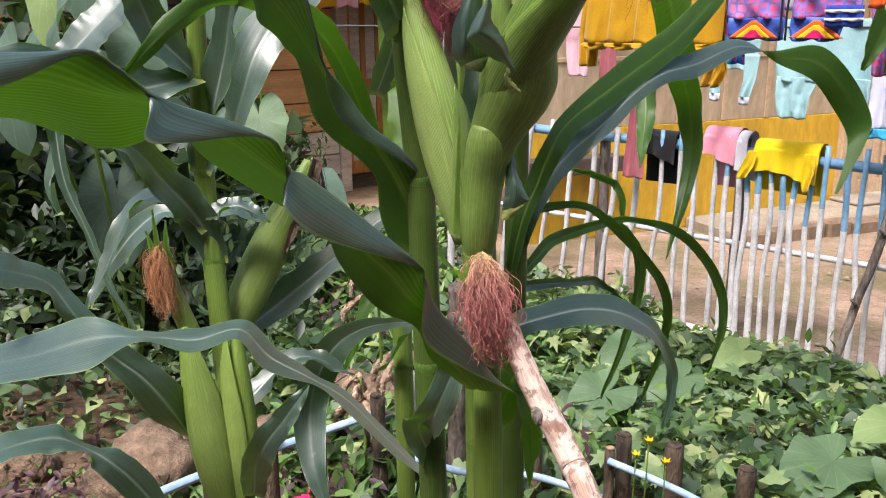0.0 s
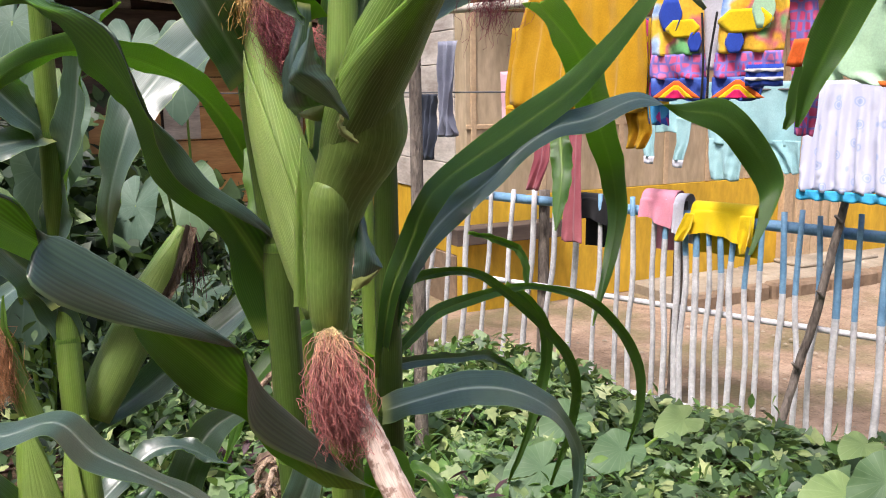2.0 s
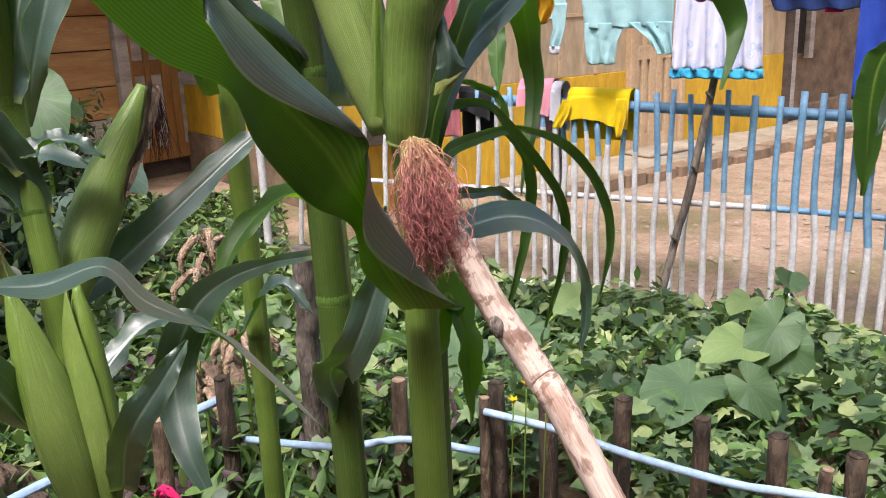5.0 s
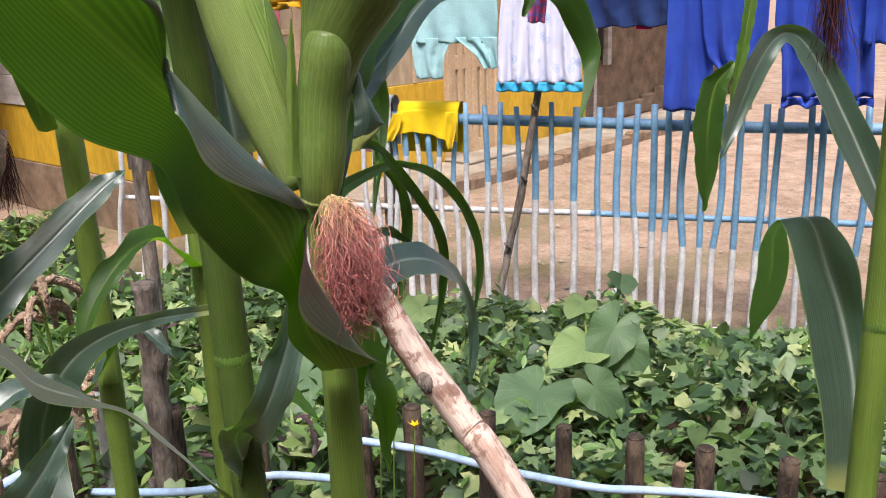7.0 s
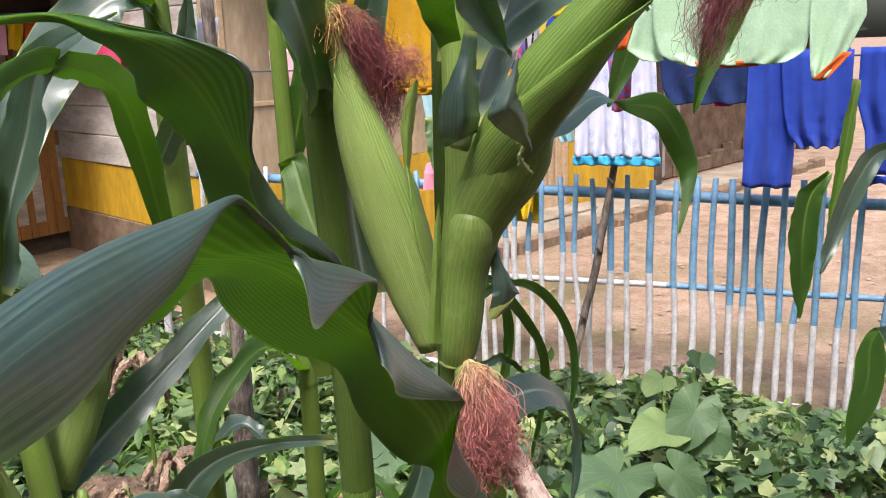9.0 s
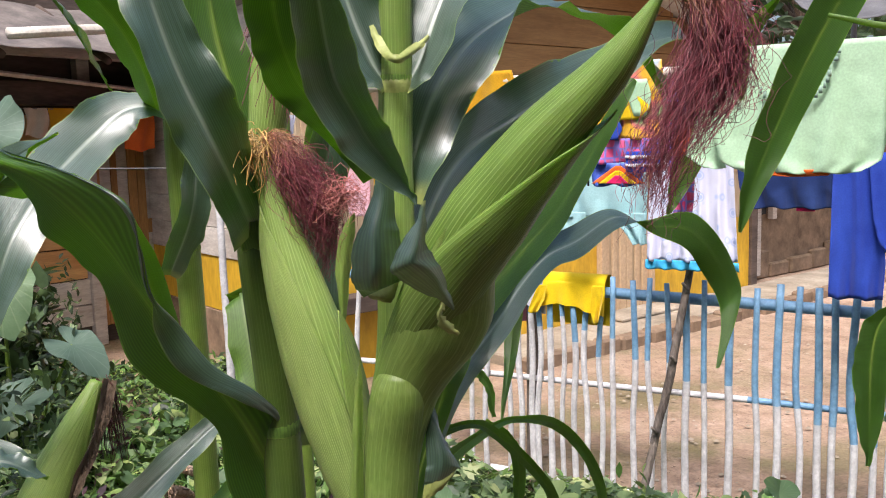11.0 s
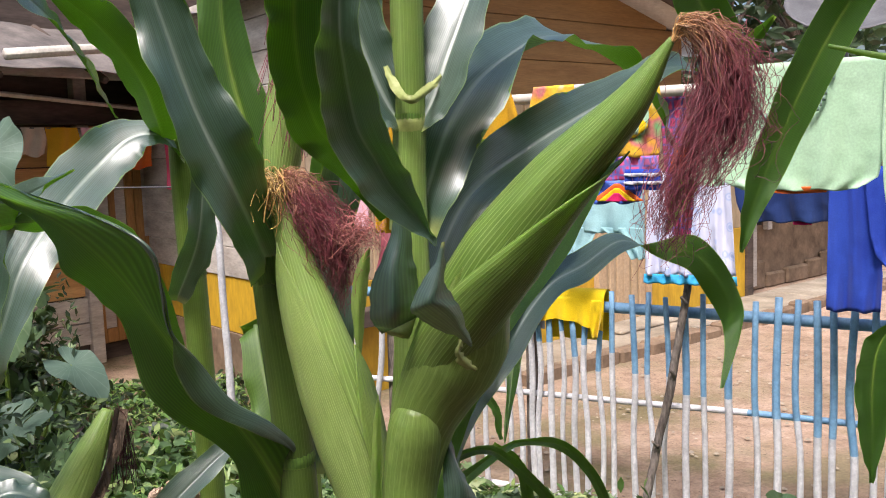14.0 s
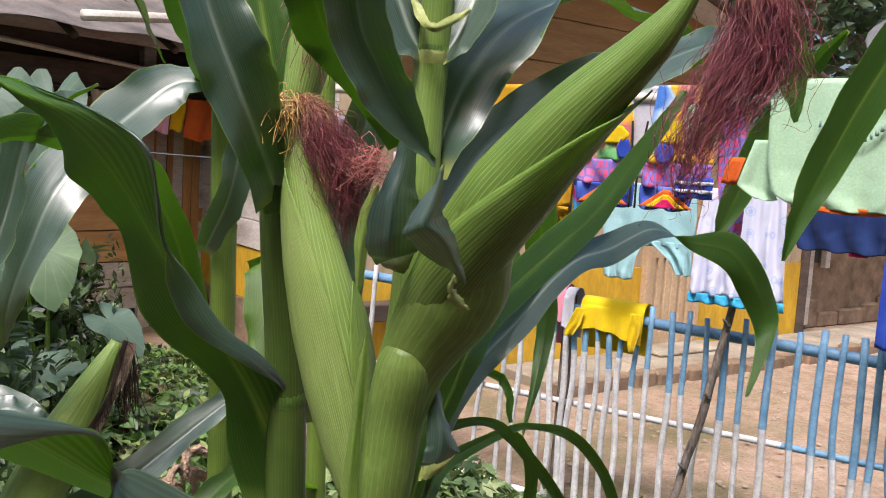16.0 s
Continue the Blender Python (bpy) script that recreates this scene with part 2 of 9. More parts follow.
def peeled_mat():
    """Bare pale wood with torn red-brown scraps of bark."""
    m, nt, bs = base_mat("peeled_branch")
    c = ramp(nt, [(0.3, (0.47, 0.32, 0.25)), (0.7, (0.72, 0.57, 0.48))], noise_at(nt, 1.0, "UV", 4, (5, 14, 1)))
    scrap = noise_at(nt, 1.0, "UV", 4, (3.2, 17, 1), 0.6)
    c = mixc(nt, "MIX", ramp(nt, [(0.53, (0, 0, 0)), (0.57, (0.75, 0.75, 0.75)), (0.7, (0.95, 0.95, 0.95))], scrap), c, (0.25, 0.13, 0.09))
    grain = noise_at(nt, 1.0, "UV", 4, (60, 25, 1))
    c = mixc(nt, "MULTIPLY", 1.0, c, ramp(nt, [(0.3, (0.85, 0.83, 0.82)), (0.7, (1.1, 1.1, 1.1))], grain))
    nt.links.new(c, bs.inputs["Base Color"])
    bs.inputs["Roughness"].default_value = 0.75
    b1 = node(nt, "ShaderNodeBump", Strength=0.6, Distance=0.002)
    nt.links.new(scrap, b1.inputs["Height"])
    b2 = node(nt, "ShaderNodeBump", Strength=0.4, Distance=0.001)
    nt.links.new(grain, b2.inputs["Height"])
    nt.links.new(b1.outputs[0], b2.inputs["Normal"])
    nt.links.new(b2.outputs[0], bs.inputs["Normal"])
    return m


M_BARK_PALE = peeled_mat()
M_SEED = plain("amaranth_seed_head", (0.46, 0.29, 0.18), (0.76, 0.57, 0.42), 60, 0.9, 260, 1.0)
M_COLLAR = plain("leaf_collar", (0.24, 0.29, 0.075), (0.36, 0.40, 0.14), 60, 0.5, 200, 0.3)
for _n in M_BARK_PALE.node_tree.nodes:
    if _n.type == "VALTORGB" and _n.color_ramp.elements[0].position == 0.3 or _n.type == "VALTORGB" and abs(_n.color_ramp.elements[0].position - 0.3) < 1e-4:
        _n.color_ramp.elements[0].position, _n.color_ramp.elements[1].position = 0.42, 0.5
M_BARK = plain("grey_bark", (0.07, 0.055, 0.045), (0.30, 0.25, 0.21), 30, 0.85, 120, 1.0, (1, 1, 0.3))
M_POST_DARK = plain("burnt_wood", (0.01, 0.008, 0.007), (0.15, 0.105, 0.07), 26, 0.85, 110, 1.0, (1, 1, 0.3))
M_POST_BROWN = plain("weathered_post", (0.05, 0.032, 0.02), (0.26, 0.18, 0.12), 26, 0.85, 110, 1.0, (1, 1, 0.3))
M_CUT = plain("cut_wood", (0.25, 0.17, 0.1), (0.42, 0.3, 0.2), 40, 0.85, 150, 0.4)
M_BLUE = plain("blue_paint", (0.13, 0.27, 0.43), (0.22, 0.40, 0.58), 14, 0.5, 80, 0.4, vary=0.12)
M_WHITE = plain("white_paint", (0.49, 0.48, 0.49), (0.71, 0.70, 0.71), 16, 0.55, 80, 0.4, vary=0.08)
M_PIPE = plain("pale_blue_pipe", (0.32, 0.48, 0.70), (0.5, 0.65, 0.82), 10, 0.4, 60, 0.15)
M_BAMBOO = plain("bamboo_pole", (0.5, 0.45, 0.38), (0.72, 0.68, 0.6), 8, 0.5, 60, 0.3)
M_ROCK = plain("rock", (0.08, 0.05, 0.032), (0.30, 0.21, 0.14), 16, 0.9, 70, 1.0)
M_CONCRETE = plain("worn_concrete", (0.22, 0.18, 0.13), (0.42, 0.36, 0.28), 3, 0.9, 40, 0.7)
M_YELLOW_WALL = plain("yellow_wall_paint", (0.47, 0.28, 0.022), (0.70, 0.42, 0.03), 5, 0.65, 30, 0.25, (1, 1, 0.35))
M_CREAM_WALL = plain("cream_wall_paint", (0.36, 0.28, 0.17), (0.52, 0.40, 0.27), 9, 0.7, 30, 0.25, (1, 1, 0.3))
M_OCHRE_PLANK = plain("ochre_planks", (0.23, 0.125, 0.045), (0.34, 0.2, 0.075), 4, 0.7, 40, 0.4, (0.3, 0.3, 3), vary=0.12)
M_ORANGE_PLANK = plain("varnished_planks", (0.42, 0.21, 0.075), (0.64, 0.38, 0.16), 4, 0.55, 40, 0.4, (0.35, 0.35, 3), vary=0.15)
M_WHITE_PLANK = plain("flaking_white_boards", (0.34, 0.29, 0.25), (0.66, 0.61, 0.55), 5, 0.8, 45, 0.5, (0.5, 0.5, 2), vary=0.1)
M_DOOR = plain("brown_door_wood", (0.28, 0.13, 0.04), (0.42, 0.21, 0.07), 5, 0.55, 40, 0.4, (2, 2, 0.4), vary=0.1)
M_DOOR_CREAM = plain("cream_door_paint", (0.46, 0.32, 0.19), (0.56, 0.41, 0.26), 3, 0.6, 40, 0.25)
M_DARK_WOOD = plain("old_dark_wood", (0.05, 0.035, 0.028), (0.13, 0.095, 0.075), 5, 0.85, 40, 0.5, (0.4, 0.4, 2))
M_STONE = plain("rubble_stone", (0.14, 0.095, 0.06), (0.30, 0.21, 0.14), 6, 0.9, 30, 0.8)
# near-black paint for the unlit inside of the window opening
M_INTERIOR_SHADE = plain("interior_shade", (0.02, 0.018, 0.016), (0.04, 0.035, 0.03), 3, 0.9)
M_TIN = plain("rusty_tin", (0.28, 0.22, 0.19), (0.46, 0.40, 0.36), 2.5, 0.5, 30, 0.2, metal=0.3)
M_TIN_WHITE = plain("pale_tin", (0.5, 0.5, 0.5), (0.68, 0.67, 0.66), 2.5, 0.45, 30, 0.2)
M_NET = plain("grey_roof_sheet", (0.08, 0.07, 0.065), (0.22, 0.19, 0.17), 5, 0.75, 50, 0.5)
M_SKIN_STEEL = plain("grey_mesh_metal", (0.09, 0.09, 0.095), (0.16, 0.16, 0.165), 5, 0.6, 50, 0.2, metal=0.2)


def ground_mat():
    m, nt, bs = base_mat("ground_soil_and_yard")
    tc = nt.nodes.new("ShaderNodeTexCoord")
    sep = nt.nodes.new("ShaderNodeSeparateXYZ")
    nt.links.new(tc.outputs["Object"], sep.inputs[0])
    add = nt.nodes.new("ShaderNodeMath")
    nt.links.new(sep.outputs[0], add.inputs[0])
    nt.links.new(sep.outputs[1], add.inputs[1])
    n1, n2, n3 = noise_at(nt, 0.9, detail=5), noise_at(nt, 9, detail=5), noise_at(nt, 60, detail=4)
    wob = nt.nodes.new("ShaderNodeMath")
    wob.operation = "MULTIPLY_ADD"
    wob.inputs[1].default_value = 0.9
    nt.links.new(n1, wob.inputs[0])
    nt.links.new(add.outputs[0], wob.inputs[2])
    mr = nt.nodes.new("ShaderNodeMapRange")
    mr.inputs["From Min"].default_value, mr.inputs["From Max"].default_value = 4.9, 5.6
    nt.links.new(wob.outputs[0], mr.inputs["Value"])
    yard = ramp(nt, [(0.3, (0.285, 0.192, 0.13)), (0.55, (0.425, 0.30, 0.218)), (0.8, (0.53, 0.39, 0.298))], n2)
    soil = ramp(nt, [(0.3, (0.05, 0.032, 0.02)), (0.5, (0.13, 0.085, 0.05)), (0.75, (0.22, 0.15, 0.09))], n2)
    moss = ramp(nt, [(0.44, (0, 0, 0)), (0.58, (0.8, 0.8, 0.8))], noise_at(nt, 1.6, detail=8, rough=0.65))
    mr2 = nt.nodes.new("ShaderNodeMapRange")
    mr2.inputs["From Min"].default_value, mr2.inputs["From Max"].default_value = 4.6, 2.4
    nt.links.new(sep.outputs[0], mr2.inputs["Value"])
    mossy = mixc(nt, "MULTIPLY", 1.0, moss, mr2.outputs[0])
    yard = mixc(nt, "MIX", mossy, yard, (0.13, 0.115, 0.045))
    c = mixc(nt, "MIX", mr.outputs[0], soil, yard)
    g = ramp(nt, [(0.3, (0.72, 0.72, 0.72)), (0.7, (1.18, 1.18, 1.18))], n3)
    c = mixc(nt, "MULTIPLY", 1.0, c, g)
    worn = ramp(nt, [(0.36, (0.72, 0.70, 0.66)), (0.6, (1.05, 1.05, 1.05))], noise_at(nt, 3.2, detail=6, rough=0.7))
    c = mixc(nt, "MULTIPLY", 1.0, c, worn)
    bits = ramp(nt, [(0.67, (0, 0, 0)), (0.71, (0.85, 0.85, 0.85))], noise_at(nt, 34, detail=2))
    c = mixc(nt, "MIX", bits, c, (0.09, 0.06, 0.035))
    nt.links.new(c, bs.inputs["Base Color"])
    bs.inputs["Roughness"].default_value = 0.95
    bump(nt, bs, n3, 0.7, 0.01)
    return m


M_GROUND = ground_mat()


def cloth_mat(name, dark, light, rough=0.85):
    m, nt, bs = base_mat(name)
    c = ramp(nt, [(0.3, dark), (0.7, light)], noise_at(nt, 5, detail=3))
    g = ramp(nt, [(0.3, (0.9, 0.9, 0.9)), (0.7, (1.08, 1.08, 1.08))], noise_at(nt, 220, detail=2))
    c = mixc(nt, "MULTIPLY", 1.0, c, g)
    nt.links.new(c, bs.inputs["Base Color"])
    bs.inputs["Roughness"].default_value = rough
    bs.inputs["Specular IOR Level"].default_value = 0.15
    bs.inputs["Sheen Weight"].default_value = 0.15
    bump(nt, bs, noise_at(nt, 12, detail=3), 0.3, 0.008)
    return m


def pattern_mat(name, stops, scale, base=None):
    """Printed fabric: patches of colour."""
    m, nt, bs = base_mat(name)
    tc = nt.nodes.new("ShaderNodeTexCoord")
    v = node(nt, "ShaderNodeTexVoronoi", Scale=scale)
    nt.links.new(tc.outputs["Object"], v.inputs["Vector"])
    sep = nt.nodes.new("ShaderNodeSeparateColor")
    nt.links.new(v.outputs["Color"], sep.inputs[0])
    r = nt.nodes.new("ShaderNodeValToRGB")
    r.color_ramp.interpolation = "CONSTANT"
    while len(r.color_ramp.elements) < len(stops):
        r.color_ramp.elements.new(0.5)
    for e, (p, c) in zip(r.color_ramp.elements, stops):
        e.position, e.color = p, (*c, 1)
    nt.links.new(sep.outputs[0], r.inputs[0])
    nt.links.new(r.outputs[0], bs.inputs["Base Color"])
    bs.inputs["Roughness"].default_value = 0.85
    bump(nt, bs, noise_at(nt, 30, detail=3), 0.4, 0.006)
    return m


C_MUSTARD = cloth_mat("mustard_cotton", (0.43, 0.225, 0.008), (0.55, 0.31, 0.015))
C_YELLOW = cloth_mat("yellow_cotton", (0.62, 0.42, 0.005), (0.74, 0.53, 0.012))
C_MINT = cloth_mat("mint_jersey", (0.37, 0.57, 0.37), (0.46, 0.66, 0.46))
C_AQUA = cloth_mat("pale_aqua_fleece", (0.27, 0.48, 0.51), (0.38, 0.59, 0.61))
C_BLUE = cloth_mat("royal_blue_cloth", (0.015, 0.04, 0.30), (0.03, 0.075, 0.42))
C_NAVY = cloth_mat("navy_cloth", (0.008, 0.02, 0.09), (0.018, 0.04, 0.14))
C_CYAN = cloth_mat("cyan_hem", (0.04, 0.35, 0.62), (0.07, 0.45, 0.72))
C_PINK = cloth_mat("pink_fleece", (0.58, 0.2, 0.28), (0.7, 0.32, 0.38))
C_BLACK = cloth_mat("black_cloth", (0.008, 0.008, 0.009), (0.02, 0.02, 0.022))
C_MAROON = cloth_mat("dusty_red_leggings", (0.26, 0.06, 0.08), (0.4, 0.13, 0.15))
C_ORANGE = cloth_mat("orange_cloth", (0.6, 0.1, 0.015), (0.75, 0.16, 0.03))
C_MAGENTA = cloth_mat("magenta_cloth", (0.55, 0.01, 0.09), (0.7, 0.02, 0.14))
C_BEIGE = cloth_mat("beige_cloth", (0.42, 0.34, 0.25), (0.55, 0.45, 0.34))
C_ROSE = cloth_mat("rose_cloth", (0.62, 0.36, 0.42), (0.75, 0.46, 0.52))
C_DENIM = cloth_mat("dark_denim", (0.02, 0.025, 0.035), (0.06, 0.07, 0.10))
C_SLATE = cloth_mat("faded_slate_cloth", (0.13, 0.14, 0.19), (0.25, 0.26, 0.33))
C_GREY = cloth_mat("grey_fleece", (0.42, 0.42, 0.48), (0.58, 0.58, 0.64))
def printed(name, stops, scale):
    """Printed fabric with soft-edged blobs of colour."""
    m, nt, bs = base_mat(name)
    c = ramp(nt, stops, noise_at(nt, scale, detail=2, rough=0.4))
    g = ramp(nt, [(0.3, (0.85, 0.85, 0.85)), (0.7, (1.1, 1.1, 1.1))], noise_at(nt, 120, detail=2))
    nt.links.new(mixc(nt, "MULTIPLY", 1.0, c, g), bs.inputs["Base Color"])
    bs.inputs["Roughness"].default_value = 0.85
    bump(nt, bs, noise_at(nt, 30, detail=3), 0.4, 0.006)
    return m


def honeycomb(name, cells, edge, scale):
    """Printed fabric with rounded cells between lines of another colour."""
    m, nt, bs = base_mat(name)
    tc = nt.nodes.new("ShaderNodeTexCoord")
    v = node(nt, "ShaderNodeTexVoronoi", Scale=scale, Randomness=0.35)
    v.feature = "DISTANCE_TO_EDGE"
    nt.links.new(tc.outputs["Object"], v.inputs["Vector"])
    tint = ramp(nt, [(0.35, cells[0]), (0.65, cells[1])], noise_at(nt, 9, detail=2))
    line = ramp(nt, [(0.08, (1, 1, 1)), (0.16, (0, 0, 0))], v.outputs["Distance"])
    nt.links.new(mixc(nt, "MIX", line, tint, edge), bs.inputs["Base Color"])
    bs.inputs["Roughness"].default_value = 0.85
    bump(nt, bs, noise_at(nt, 30, detail=3), 0.4, 0.006)
    return m


C_PRINT = pattern_mat("bright_printed_fabric", [(0, (0.03, 0.09, 0.5)), (0.22, (0.6, 0.04, 0.22)), (0.38, (0.75, 0.48, 0.02)), (0.52, (0.05, 0.3, 0.6)), (0.66, (0.5, 0.05, 0.3)), (0.8, (0.15, 0.42, 0.2)), (0.9, (0.02, 0.04, 0.2))], 26)
C_PRINT_Y = printed("yellow_printed_fabric", [(0.3, (0.06, 0.2, 0.62)), (0.4, (0.45, 0.6, 0.8)), (0.45, (0.75, 0.5, 0.04)), (0.56, (0.78, 0.42, 0.03)), (0.62, (0.62, 0.16, 0.18)), (0.7, (0.16, 0.45, 0.16))], 11)
C_PRINT_P = honeycomb("pink_honeycomb_fabric", ((0.62, 0.05, 0.16), (0.62, 0.18, 0.36)), (0.2, 0.16, 0.5), 44)
C_PRINT_B = printed("blue_printed_fabric", [(0.35, (0.02, 0.04, 0.25)), (0.5, (0.04, 0.1, 0.46)), (0.62, (0.12, 0.2, 0.6)), (0.72, (0.5, 0.1, 0.35))], 14)


def dotted():
    m, nt, bs = base_mat("lavender_print_cotton")
    tc = nt.nodes.new("ShaderNodeTexCoord")
    v = node(nt, "ShaderNodeTexVoronoi", Scale=17.0)
    nt.links.new(tc.outputs["Object"], v.inputs["Vector"])
    c = ramp(nt, [(0.14, (0.40, 0.48, 0.72)), (0.2, (0.62, 0.64, 0.8)), (0.26, (0.42, 0.5, 0.74)), (0.34, (0.62, 0.63, 0.77))], v.outputs["Distance"])
    nt.links.new(c, bs.inputs["Base Color"])
    bs.inputs["Roughness"].default_value = 0.85
    bump(nt, bs, noise_at(nt, 30, detail=3), 0.4, 0.006)
    return m


C_DOTS = dotted()
C_INK = cloth_mat("faded_grey_print", (0.22, 0.33, 0.26), (0.3, 0.42, 0.34))


def veined(name, dark, light, vein, through):
    """Broad leaf with pale veins that fan out from the stalk."""
    m, nt, bs = base_mat(name)
    lines = stripes(nt, 3.5)
    c = ramp(nt, [(0.3, dark), (0.7, light)], noise_at(nt, 9, "Object", 4))
    vm = ramp(nt, [(0.94, (0, 0, 0)), (1.0, (0.42, 0.42, 0.42))], lines)
    c = mixc(nt, "MIX", vm, c, vein)
    nt.links.new(c, bs.inputs["Base Color"])
    bs.inputs["Roughness"].default_value = 0.58
    bump(nt, bs, noise_at(nt, 30, "Object", 3), 0.5, 0.006)
    tr = nt.nodes.new("ShaderNodeBsdfTranslucent")
    tr.inputs["Color"].default_value = (*through, 1)
    mx = nt.nodes.new("ShaderNodeMixShader")
    mx.inputs[0].default_value = 0.22
    nt.links.new(bs.outputs[0], mx.inputs[1])
    nt.links.new(tr.outputs[0], mx.inputs[2])
    nt.links.new(mx.outputs[0], nt.nodes["Material Output"].inputs["Surface"])
    return m


M_TARO = veined("taro_leaf", (0.06, 0.118, 0.052), (0.125, 0.205, 0.098), (0.22, 0.31, 0.16), (0.3, 0.5, 0.1))
M_TARO_Y = veined("taro_leaf_yellowing", (0.16, 0.25, 0.085), (0.25, 0.34, 0.13), (0.32, 0.4, 0.19), (0.4, 0.55, 0.1))
M_ELEPHANT = veined("elephant_ear_leaf", (0.06, 0.11, 0.08), (0.115, 0.18, 0.13), (0.17, 0.25, 0.18), (0.2, 0.35, 0.1))


# ---- builders ----
def finish(me, smooth=True):
    if smooth:
        for p in me.polygons:
            p.use_smooth = True
    return me


def mesh_of(name, verts, faces, mats, uvs=None, fmat=None, smooth=True):
    me = bpy.data.meshes.new(name)
    me.from_pydata([tuple(v) for v in verts], [], faces)
    for m in (mats if isinstance(mats, (list, tuple)) else [mats]):
        me.materials.append(m)
    if uvs is not None:
        lay = me.uv_layers.new(name="UVMap")
        idx = np.zeros(len(me.loops), dtype=np.int32)
        me.loops.foreach_get("vertex_index", idx)
        lay.data.foreach_set("uv", np.asarray(uvs, dtype=np.float32)[idx].ravel())
    if fmat is not None:
        me.polygons.foreach_set("material_index", np.asarray(fmat, dtype=np.int32))
    if smooth:
        me.polygons.foreach_set("use_smooth", np.ones(len(me.polygons), dtype=bool))
    me.update()
    return me


def put(name, me, parent=None, label=""):
    ob = new(name, me)
    if parent is not None:
        ob.parent = parent
        ob.matrix_parent_inverse = parent.matrix_basis.inverted()
    if label:
        ob["label"] = label
    return ob


def thing(name, at, label, category, group="", kind=""):
    ob = new(name)
    ob.location = at
    ob.empty_display_size = 0.05
    return tagged(ob, label, category, group, kind)


def part(name, bm, material, parent, label=""):
    me = bpy.data.meshes.new(name)
    bm.to_mesh(me)
    bm.free()
    me.materials.append(material)
    return put(name, me, parent, label)


def spline(ctrl, n):
    c = np.asarray(ctrl, float)
    p = np.vstack([2 * c[0] - c[1], c, 2 * c[-1] - c[-2]])
    out = []
    for u in np.linspace(0, len(c) - 1 - 1e-6, n):
        i = int(u)
        f = u - i
        a, b, d, e = p[i:i + 4]
        out.append(0.5 * (2 * b + (d - a) * f + (2 * a - 5 * b + 4 * d - e) * f * f + (3 * b - a - 3 * d + e) * f ** 3))
    return np.array(out)


def unit(v):
    return v / np.maximum(np.linalg.norm(v, axis=-1, keepdims=True), 1e-9)


def leaf(parent, ctrl, width, face=None, fold=0.25, wave=0.12, waves=3.0, phase=0.0, n=44, mats=None, base=0.6, tip=1.0, peak=0.25, name="leaf", label="", flaps=(), twist=0.16, rib=True):
    """A corn leaf: a folded, rippling blade with a midrib along a spline. face: the way that the upper side faces, from base to tip."""
    m = 15
    p = spline(ctrl, n)
    t = unit(np.gradient(p, axis=0))
    u = np.linspace(0, 1, n)
    fv = np.asarray(face if face is not None else (0, -0.35, 0.94), float).reshape(-1, 3)
    k = np.linspace(0, 1, len(fv))
    s = unit(np.cross(t, np.stack([np.interp(u, k, fv[:, i]) for i in range(3)], 1)))
    nrm = np.cross(s, t)
    # every blade sways a little about its own midrib, in its own way
    rng = np.random.RandomState(int(abs(p[n // 2] @ np.array((7919.0, 5477.0, 3671.0))) * 10) % 100000)
    q = rng.uniform(0, 2 * math.pi, 8)
    tw = twist * (np.sin(2 * math.pi * 1.3 * u + q[0]) + 0.5 * np.sin(2 * math.pi * 2.9 * u + q[1]))[:, None]
    s, nrm = s * np.cos(tw) + nrm * np.sin(tw), nrm * np.cos(tw) - s * np.sin(tw)
    half = 0.5 * width * (base + (1 - base) * np.clip(u / peak, 0, 1) ** 0.8) * (1 - (u * tip) ** 2.6) ** 0.8
    half = np.maximum(half, 0.0012)
    vs = np.array([-1, -0.86, -0.72, -0.56, -0.4, -0.22, -0.08, 0, 0.08, 0.22, 0.4, 0.56, 0.72, 0.86, 1.0])
    if flaps:
        vs = np.concatenate([np.linspace(-1, -0.05, 18), [0.0], np.linspace(0.05, 1, 18)])
    m = len(vs)
    vert, uv = [], []
    for _ in (0,):
        for i in range(n):
            ripple = wave * width * (0.35 + 0.65 * min(1, u[i] / 0.2)) * (1 - 0.5 * u[i])
            for v in vs:
                off = fold * half[i] * (abs(v) ** 1.15)
                ph = phase + (0.0 if v < 0 else 1.9)
                off += ripple * np.sin(2 * math.pi * waves * u[i] + ph) * abs(v) ** 2.2
                sd_ = 0 if v < 0 else 4
                off += width * abs(v) ** 2.6 * (0.5 + wave * 4) * (0.045 * np.sin(2 * math.pi * (waves * 1.9 + 1) * u[i] + q[2 + sd_ // 2]) + 0.022 * np.sin(2 * math.pi * (waves * 3.7 + 2) * u[i] + q[3 + sd_ // 2]))
                if v == 0:
                    off -= 0.0012
                across = v * half[i] * (1 - 0.12 * abs(np.sin(2 * math.pi * waves * u[i] + ph)) * abs(v))
                for sd in (-1, 1):
                    # the edge strip folds over about its hinge line
                    mine = [(radians(deg) * math.exp(-abs((u[i] - uc) / uw) ** 3), hg) for uc, uw, s_, deg, hg in flaps if s_ == sd]
                    if not mine:
                        continue
                    a, hinge = max(mine)
                    if v * sd > hinge and a > 0.02:
                        g = np.linspace(hinge, abs(v), 9)
                        th = a * np.clip((g - hinge) / 0.25, 0, 1)
                        dg = (abs(v) - hinge) / 8
                        run, rise = np.cos(th)[1:].sum() * dg, np.sin(th)[1:].sum() * dg
                        across = sd * half[i] * (hinge + run)
                        off = off * (1 - min(1, a)) - half[i] * rise
                vert.append(p[i] + s[i] * across + nrm[i] * off)
                uv.append((v * 0.5 + 0.5 if rib else 0.78 + v * 0.2, u[i]))
    # the underside is a second skin just below the first
    grid = np.array(vert).reshape(n, m, 3)
